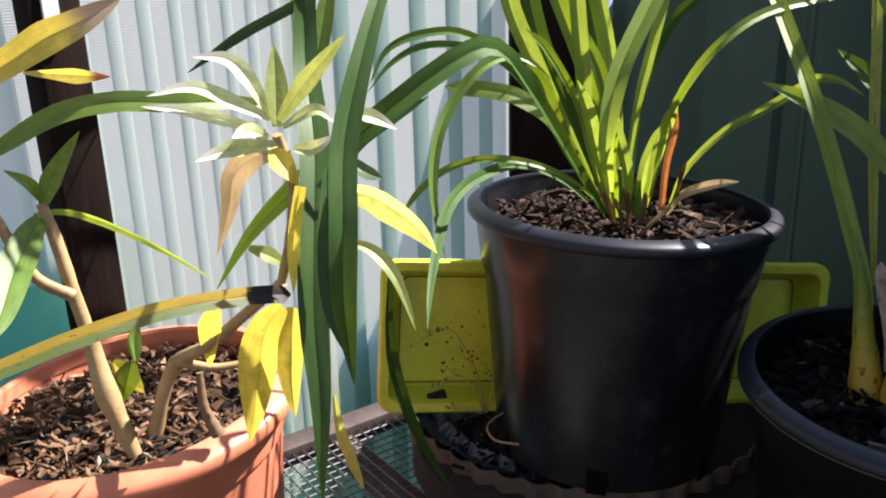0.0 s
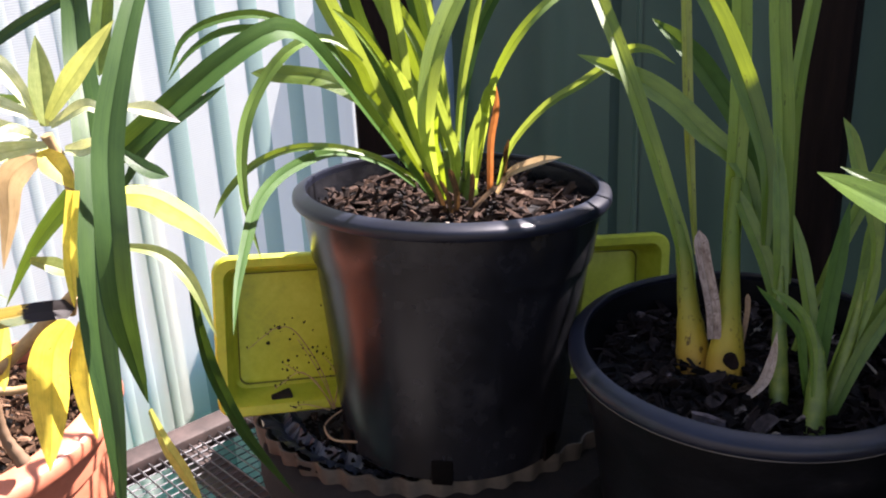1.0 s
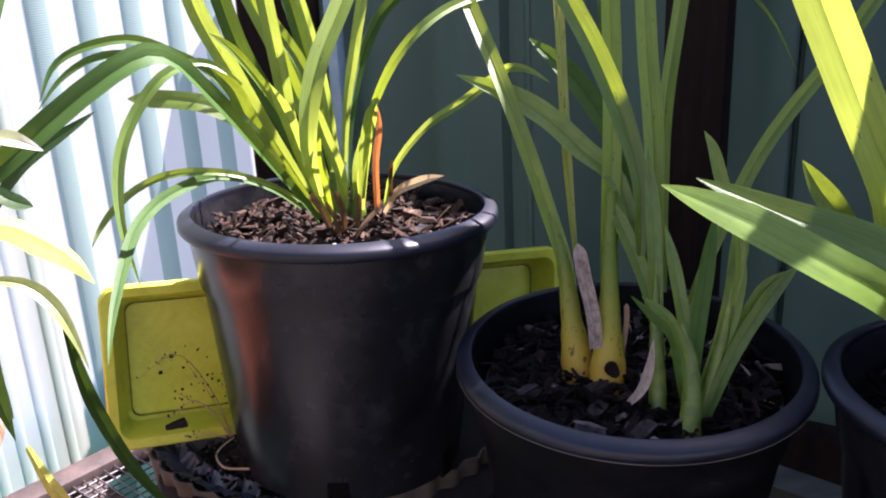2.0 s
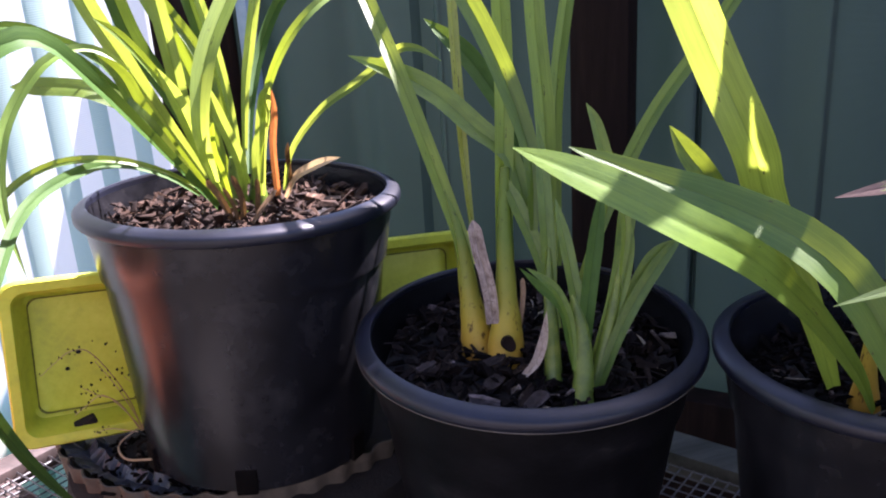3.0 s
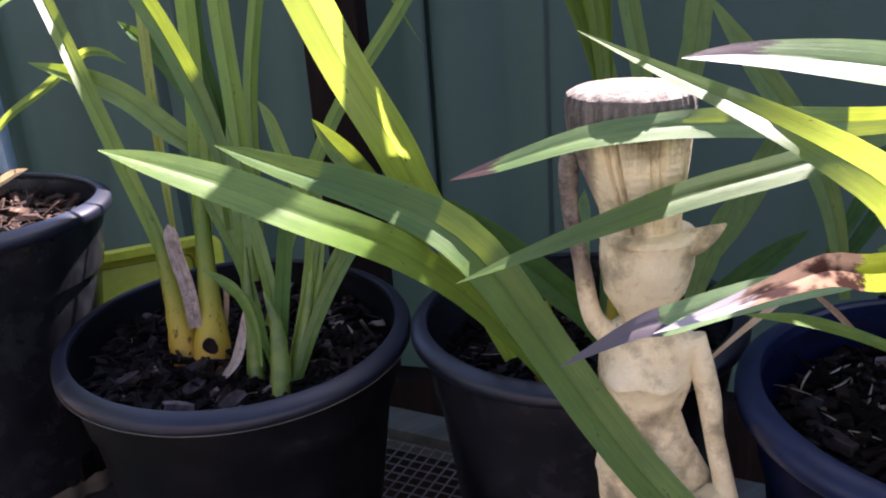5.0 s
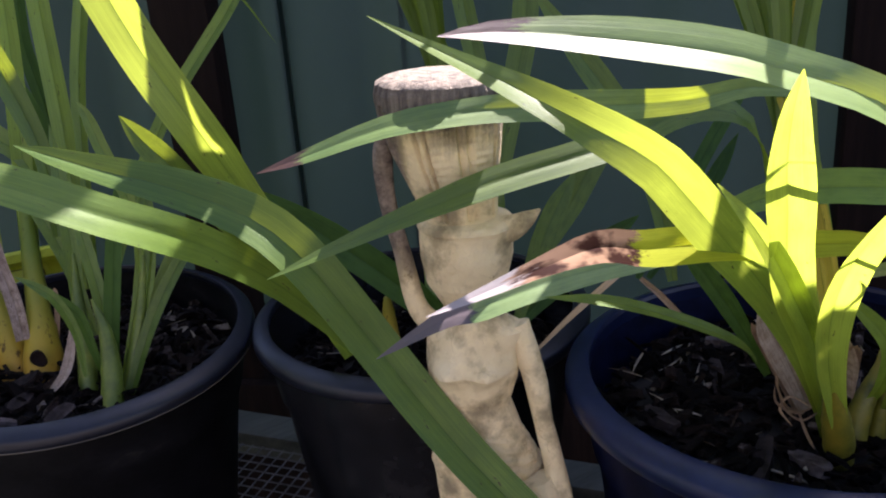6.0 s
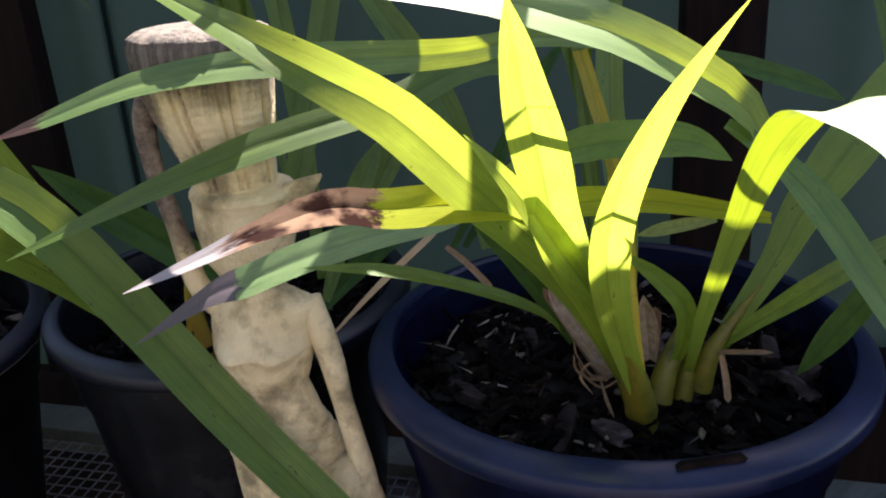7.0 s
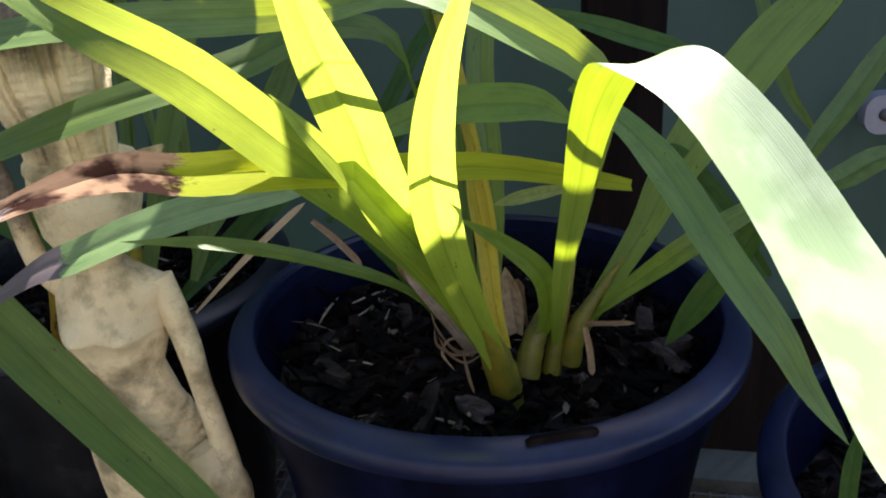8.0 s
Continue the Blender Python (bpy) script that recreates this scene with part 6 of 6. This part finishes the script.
tube(LILY, [(-0.220, 0.658, 0.877), (-0.192, 0.661, 0.870), (-0.166, 0.667, 0.871)], (0.0041, 0.0032, 0.0027), STEM, "twig")
WEED = thing("dead_weed", "thin dry brown weed stalks beside the tray", "weed")
STALKS = (
    ((0.036, 0.902, 0.686), (0.028, 0.896, 0.718), (0.017, 0.889, 0.753), (0.005, 0.883, 0.782)),
    ((0.035, 0.902, 0.686), (0.019, 0.894, 0.722), (0.004, 0.889, 0.741), (-0.015, 0.888, 0.731), (-0.025, 0.887, 0.725)),
    ((0.033, 0.901, 0.686), (0.018, 0.893, 0.727), (0.000, 0.888, 0.743), (-0.012, 0.885, 0.755)),
    ((0.035, 0.902, 0.686), (0.026, 0.893, 0.737), (0.004, 0.882, 0.791), (-0.013, 0.878, 0.799), (-0.027, 0.877, 0.792), (-0.045, 0.876, 0.779)),
    ((0.034, 0.901, 0.686), (0.041, 0.898, 0.718), (0.037, 0.894, 0.741), (0.028, 0.891, 0.756)),
    ((0.030, 0.900, 0.686), (0.004, 0.896, 0.698), (-0.011, 0.894, 0.696)),
)
seed_rng = random.Random(17)
for pts_ in STALKS:
    stalk_ = tube(WEED, list(pts_), (0.0007, 0.0005, 0.0003), DRY, "stalk", sides=5)
    sv, sf = [], []
    for k in range(9):
        c_ = bezier([Vector(p) for p in pts_], seed_rng.uniform(0.5, 1.0)) + Vector((seed_rng.gauss(0, 0.0022), seed_rng.gauss(0, 0.001), seed_rng.gauss(0, 0.0022)))
        r_ = seed_rng.uniform(0.0005, 0.0013)
        o = len(sv)
        sv += [c_ + Vector(d) * r_ for d in ((1, 0, 0), (0, 1, 0), (-1, 0, 0), (0, -1, 0), (0, 0, 1.5), (0, 0, -1.5))]
        sf += [(o + i, o + (i + 1) % 4, o + 4) for i in range(4)] + [(o + (i + 1) % 4, o + i, o + 5) for i in range(4)]
    tagged(part("seed_head", (sv, sf), MIX, stalk_, "tiny dark seeds"), kind="stuff")
tube(WEED, [(0.056, 0.712, 0.761), (0.036, 0.723, 0.759), (0.029, 0.736, 0.763), (0.033, 0.747, 0.765), (0.045, 0.758, 0.767)], (0.0011, 0.0010, 0.0008, 0.0006), HUSK, "root", sides=6)

# ---- tray, ring, statue, further pot ----
def rounded_rect(w, h, r, n=6):
    out = []
    for cx, cy, a0 in ((w / 2 - r, h / 2 - r, 0), (-w / 2 + r, h / 2 - r, 90), (-w / 2 + r, -h / 2 + r, 180), (w / 2 - r, -h / 2 + r, 270)):
        for k in range(n + 1):
            a = radians(a0 + 90 * k / n)
            out.append((cx + r * math.cos(a), cy + r * math.sin(a)))
    return out


def drip_tray():
    """A long shallow tray on its edge: floor, sloping walls and an outward lip."""
    w, h, dpt = 0.52, 0.168, 0.036
    rings = [(w + 0.004, h + 0.004, 0.018, -0.010), (w + 0.004, h + 0.004, 0.018, 0.0), (w, h, 0.017, 0.002), (w - 0.018, h - 0.018, 0.014, 0.001), (w - 0.024, h - 0.024, 0.013, -0.004),
             (w - 0.038, h - 0.036, 0.011, -dpt + 0.003), (w - 0.046, h - 0.044, 0.010, -dpt), (w - 0.066, h - 0.062, 0.009, -dpt + 0.002)]
    vs, fs = [], []
    for rw, rh, r, y in rings:
        for x, z in rounded_rect(rw, rh, r):
            vs.append((x, y, z))
    n = len(vs) // len(rings)
    for j in range(len(rings) - 1):
        for i in range(n):
            a, b = j * n + i, j * n + (i + 1) % n
            fs.append((a, b, b + n, a + n))
    fs.append(tuple((len(rings) - 1) * n + i for i in range(n)))
    # back skin, 3 mm behind
    o = len(vs)
    back = [(w - 0.003, h - 0.003, 0.016, -0.008), (w - 0.034, h - 0.032, 0.011, -dpt - 0.002), (w - 0.09, h - 0.08, 0.009, -dpt - 0.003)]
    for rw, rh, r, y in back:
        for x, z in rounded_rect(rw, rh, r):
            vs.append((x, y, z))
    for j in range(2):
        for i in range(n):
            a, b = o + j * n + i, o + j * n + (i + 1) % n
            fs.append((a, a + n, b + n, b))
    fs.append(tuple(o + 2 * n + i for i in range(n))[::-1])
    root = thing("drip_tray", "lime green plastic drip tray standing on its edge, dotted with dirt", "tray")
    # front (-y of the mesh is its back)
    part("shell", ([(x, -y, z) for x, y, z in vs], [f[::-1] for f in fs]), TRAY, root)
    root.matrix_world = Matrix.Translation((0.178, 0.942, 0.7560)) @ Euler((radians(-9), radians(5.2), radians(8.5))).to_matrix().to_4x4()
    rng = random.Random(8)
    sv, sf = [], []
    for _ in range(44):
        x, z = rng.gauss(-0.145, 0.038), rng.gauss(-0.016, 0.024)
        if not (-0.205 < x < -0.06 and -0.055 < z < 0.05):
            continue
        r = rng.uniform(0.0006, 0.0017) * (1.6 if rng.random() < 0.25 else 1)
        o = len(sv)
        for k in range(6):
            a = k * math.pi / 3
            sv.append((x + r * rng.uniform(0.6, 1.2) * math.cos(a), dpt - 0.0035, z + r * rng.uniform(0.6, 1.4) * math.sin(a)))
        sv.append((x, dpt - 0.0048, z))
        for k in range(6):
            sf.append((o + k, o + (k + 1) % 6, o + 6))
    tagged(part("dirt", (sv, sf), MIX, root, "dark dried specks of dirt"), kind="stuff")
    # darker olive line along the edge of the floor
    inner, outer = rounded_rect(w - 0.0490, h - 0.0470, 0.010), rounded_rect(w - 0.0460, h - 0.0440, 0.010)
    g = len(inner)
    wob = random.Random(3)
    gv = [(x, dpt - 0.0022, z) for x, z in inner] + [(x, dpt - 0.0030 - wob.uniform(0, 0.0006), z) for x, z in outer]
    part("floor_line", (gv, [(k, (k + 1) % g, g + (k + 1) % g, g + k) for k in range(g)]), TRAY_LINE, root, "thin dark olive line round the floor", smooth=False)
    return root


drip_tray()
clod = part("soil_clod", box_bm(0.022, 0.010, 0.013, 0.002), MIX)
clod.matrix_world = Matrix.Translation((-0.0195, 0.911, 0.7010)) @ Euler((0.1, -0.25, 0.15)).to_matrix().to_4x4()
tagged(clod, "small dark clod of soil lying in the green tray", "soil clod")


def ribbed_tub(centre, r, z0, z1):
    """A wide round tub of ribbed sheet with a wavy upper edge, filled with dark roots."""
    n = 260
    vs, fs = [], []
    levels = [z0 + (z1 - z0) * k / 4 for k in range(5)]
    m = len(levels)
    for d in (0.0, -0.0022):
        for z in levels:
            for i in range(n):
                a = 2 * math.pi * i / n
                rr = (r + d + 0.0032 * math.sin(44 * a)) * (1 - 0.05 * (z1 - z) / (z1 - z0))
                zz = z + (0.002 * math.sin(44 * a + 1.2) + 0.0015 * math.sin(3 * a) if z == z1 else 0)
                vs.append((centre[0] + rr * math.cos(a), centre[1] + rr * math.sin(a), zz))
    for s in (0, m):
        for j in range(m - 1):
            for i in range(n):
                a, b = (s + j) * n + i, (s + j) * n + (i + 1) % n
                fs.append((a, b, b + n, a + n) if s == 0 else (a, a + n, b + n, b))
    for i in range(n):
        a, b = (m - 1) * n + i, (m - 1) * n + (i + 1) % n
        fs.append((a, b, b + m * n, a + m * n))
    root = thing("ribbed_tub", "round grey-brown ribbed tub with a wavy upper edge", "tub")
    part("wall", (vs, fs), RIBBED, root)
    part("root_matting", lathe([(r * 0.96, z1 - 0.05), (r * 0.93, z1 - 0.022), (0.12, z1 - 0.016), (0.09, z1 - 0.001), (0.0, z1 - 0.001)], 48, 0.01, 4), MIX, root, "dark damp root matting").location = (centre[0], centre[1] - 0.06, 0)
    # crumpled dark film inside the rim
    fv, ff = [], []
    rng = random.Random(12)
    for i in range(70):
        a = radians(190 + 66 * i / 69)
        for k, z in ((0.78, z1 - 0.016), (0.83, z1 - 0.004), (0.88, z1 - 0.014), (0.935, z1 - 0.003), (0.985, z1 + 0.003)):
            rr = r * (k + rng.uniform(-0.012, 0.012))
            fv.append((centre[0] + rr * math.cos(a), centre[1] + rr * math.sin(a), z + rng.uniform(-0.004, 0.004)))
    for i in range(69):
        for j in range(4):
            e = i * 5 + j
            ff.append((e, e + 5, e + 6, e + 1))
    part("film", (fv, ff), FILM, root, "crumpled dark plastic film")
    return root


ribbed_tub((0.153, 0.960), 0.210, TABLE + 0.002, 0.684)
chips("root_debris", (0.060, 0.858), 0.075, 0.672, 220, 0.013, BARK, "dark roots and crumbs inside the ribbed tub", 21)


def statue():
    """A carved figure with a tall flared basket on its head, kept plain: stacked oval sections, one raised and one lowered arm."""
    side, front = Vector((0.722, -0.692, 0)), Vector((-0.692, -0.722, 0))
    base = Vector((0.56, 0.345, 0))
    # sideways shift, height, half width, half depth
    rows_ = ((0.004, 0.586, 0.048, 0.034), (0.004, 0.612, 0.048, 0.034), (0.003, 0.620, 0.036, 0.026), (0.002, 0.680, 0.031, 0.021), (0.002, 0.740, 0.034, 0.020), (0.0, 0.796, 0.037, 0.021), (-0.004, 0.821, 0.035, 0.020), (-0.006, 0.842, 0.026, 0.017),
             (-0.010, 0.862, 0.0235, 0.018), (-0.009, 0.878, 0.0275, 0.022), (-0.008, 0.890, 0.029, 0.027), (-0.008, 0.900, 0.0285, 0.023), (-0.005, 0.912, 0.031, 0.017), (-0.009, 0.920, 0.020, 0.014), (-0.010, 0.925, 0.013, 0.013), (-0.010, 0.932, 0.016, 0.018),
             (-0.009, 0.944, 0.024, 0.024), (-0.008, 0.960, 0.0275, 0.026), (-0.008, 0.971, 0.0275, 0.025), (-0.007, 0.976, 0.028, 0.025), (-0.007, 0.9785, 0.0290, 0.026), (-0.008, 0.9815, 0.0275, 0.025), (-0.011, 0.9840, 0.0225, 0.021), (-0.012, 0.996, 0.0240, 0.022), (-0.016, 1.022, 0.031, 0.028),
             (-0.018, 1.040, 0.0350, 0.030), (-0.018, 1.050, 0.0362, 0.031), (-0.018, 1.058, 0.0362, 0.031), (-0.018, 1.0625, 0.0350, 0.030), (-0.018, 1.0648, 0.031, 0.027), (-0.018, 1.0662, 0.018, 0.016), (-0.018, 1.0666, 0.0, 0.0))
    dense = []
    for a, b in zip(rows_, rows_[1:]):
        k = max(1, int(abs(b[1] - a[1]) / 0.0008))
        for i in range(k):
            u = i / k
            u = u * u * (3 - 2 * u)
            dense.append(tuple(p + (q - p) * u for p, q in zip(a, b)))
    dense.append(rows_[-1])
    n = 110
    vs, fs = [], []
    for s, z, w, d in dense:
        for i in range(n):
            a = 2 * math.pi * i / n
            k = 1.0
            if 0.986 < z < 1.052:       # basket: upright flutes and small cross ridges
                for c0 in (0.35, 0.95, 1.12, 1.72, 1.89, 2.55, 3.5, 4.2, 5.0, 5.7):
                    k -= 0.13 * math.exp(-((a - c0) / 0.035) ** 2)
                fade = min(1.0, (z - 0.986) / 0.006, (1.052 - z) / 0.006)
                k += 0.015 * fade * min(1.0, abs(math.sin(a)) / 0.55) ** 2 * math.sin(z * 1480 + 0.8 * math.sin(4 * a)) * (0.6 + 0.4 * math.sin(7 * a + 40 * z))
            elif 1.050 <= z:
                k += 0.05 * noise.noise(Vector((26 * math.cos(a), 26 * math.sin(a), z * 25)))
            elif 0.815 < z < 0.84:
                k += 0.025 * math.sin(z * 900 + 2 * math.sin(3 * a))
            k += 0.012 * noise.noise(Vector((6 * math.cos(a), 6 * math.sin(a), z * 90)))
            p = base + side * (s + w * k * math.cos(a)) + front * (d * k * math.sin(a))
            if 0.876 < z < 0.906:       # two low swellings on the chest
                for o in (-0.014, 0.013):
                    g = math.exp(-(((s + w * math.cos(a)) - (s + o)) / 0.008) ** 2 - ((z - 0.891) / 0.007) ** 2)
                    p += front * (0.007 * g if math.sin(a) > 0 else 0)
            vs.append((p.x, p.y, z))
    for j in range(len(dense) - 1):
        for i in range(n):
            a, b = j * n + i, j * n + (i + 1) % n
            fs.append((a, b, b + n, a + n))

    def limb(points, radii, sides=14, seg=26):
        pts = [base + side * s + front * f + Vector((0, 0, z)) for s, f, z in points]
        o = len(vs)
        for i in range(seg + 1):
            u = i / seg
            p = bezier(pts, u)
            t = (bezier(pts, min(u + 0.02, 1)) - bezier(pts, max(u - 0.02, 0))).normalized()
            a = t.cross(front).normalized()
            b = t.cross(a)
            k = u * (len(radii) - 1)
            j = min(int(k), len(radii) - 2)
            r = radii[j] + (radii[j + 1] - radii[j]) * (k - j)
            for q in range(sides):
                g = 2 * math.pi * q / sides
                v = p + (a * math.cos(g) + b * math.sin(g) * 0.9) * r * (1 + 0.05 * noise.noise(p * 60))
                vs.append(tuple(v))
        for i in range(seg):
            for q in range(sides):
                c, e = o + i * sides + q, o + i * sides + (q + 1) % sides
                fs.append((c, e, e + sides, c + sides))
        fs.append(tuple(o + q for q in range(sides))[::-1])
        fs.append(tuple(o + seg * sides + q for q in range(sides)))

    limb([(0.019, 0.0, 0.914), (0.029, 0.004, 0.882), (0.034, 0.006, 0.851), (0.041, 0.012, 0.820), (0.044, 0.018, 0.797)], (0.0085, 0.0075, 0.0062, 0.0068, 0.009))
    limb([(-0.026, 0.0, 0.908), (-0.040, 0.002, 0.925), (-0.046, 0.004, 0.962), (-0.052, 0.004, 0.994), (-0.052, 0.004, 1.022), (-0.046, 0.002, 1.040)], (0.0085, 0.0065, 0.0052, 0.0052, 0.0062, 0.005))
    limb([(0.006, 0.004, 0.973), (0.020, 0.004, 0.977), (0.029, 0.003, 0.982), (0.036, 0.002, 0.987)], (0.010, 0.008, 0.005, 0.0008), 12, 12)     # pointed end of the head pad
    limb([(0.030, 0.010, 0.75), (0.040, 0.016, 0.785), (0.030, 0.016, 0.815)], (0.02, 0.016, 0.01), 12, 12)
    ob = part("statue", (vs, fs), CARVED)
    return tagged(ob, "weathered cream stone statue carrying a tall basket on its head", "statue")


statue()
pot("nursery_pot", (0.815, -0.050, 0.845), 0.143, 0.259, (0, 0), POT_NAVY, NAVY_RIM, "dark navy plastic nursery pot half hidden by a big leaf")
bed((0.815, -0.050, 0.845), 0.123, 0.04, 700, 0.015, SHADED_BARK, "dark bark chips with dry grass", 9)

# bracket bolted to the fence
def bolted_bracket(along, z):
    """A short lilac-grey steel bracket with rounded ends and two domed bolts."""
    root = thing("bracket", "lilac-grey steel bracket bolted to the green fence", "bracket")
    m = Matrix.Translation(CORNER + E2 * along - E1 * 0.020 + Vector((0, 0, z))) @ Matrix.Rotation(radians(FA), 4, "Z")
    outline = rounded_rect(0.16, 0.044, 0.018)
    n = len(outline)
    vs = [m @ Vector((x, y, q)) for y in (-0.004, 0.016) for x, q in outline]
    part("plate", (vs, [tuple(range(n)), tuple(range(n, 2 * n))[::-1]] + [(k, n + k, n + (k + 1) % n, (k + 1) % n) for k in range(n)]), LILAC_STEEL, root)
    for x in (-0.058, 0.058):
        vs, fs = lathe([(0.0, 0.0055), (0.004, 0.0048), (0.0068, 0.0025), (0.0072, 0.0), (0.0, 0.0)], 16)
        part("bolt", ([m @ Matrix.Translation((x, -0.004, 0.0)) @ Matrix.Rotation(radians(90), 4, "X") @ Vector(v) for v in vs], fs), GALV, root, "domed bolt head")
    return root


bolted_bracket(1.790, 0.822)


# strap hook on the post
def strap_hook():
    """A white plastic strap with a rounded lower end and a screw through it, fixed flat on the post."""
    root = thing("strap_hook", "white plastic strap screwed to the timber post", "hook")
    face = Vector((math.sin(radians(WA)), -math.cos(radians(WA)), 0))
    m = Matrix.Translation(Vector((-0.385, 0.912, 0)) + face * 0.0205) @ Matrix.Rotation(radians(WA), 4, "Z")
    rim = [(0.0075 * math.cos(radians(a)), 1.106 + 0.0085 * math.sin(radians(a))) for a in range(180, 361, 15)] + [(0.0085, 1.22), (-0.0085, 1.22)]
    n = len(rim)
    vs = [m @ Vector((x - 0.006, y, z)) for y in (-0.002, 0.002) for x, z in rim]
    part("strap", (vs, [tuple(range(n)), tuple(range(n, 2 * n))[::-1]] + [(k, n + k, n + (k + 1) % n, (k + 1) % n) for k in range(n)]), WHITE_PLASTIC, root, smooth=False)
    vs, fs = lathe([(0.0, 0.0022), (0.0012, 0.0022), (0.0026, 0.0012), (0.0030, 0.0), (0.0, 0.0)], 12)
    part("screw", ([m @ Matrix.Translation((-0.006, -0.002, 1.108)) @ Matrix.Rotation(radians(90), 4, "X") @ Vector(v) for v in vs], fs), RUST, root, "dark screw head")
    return root


strap_hook()
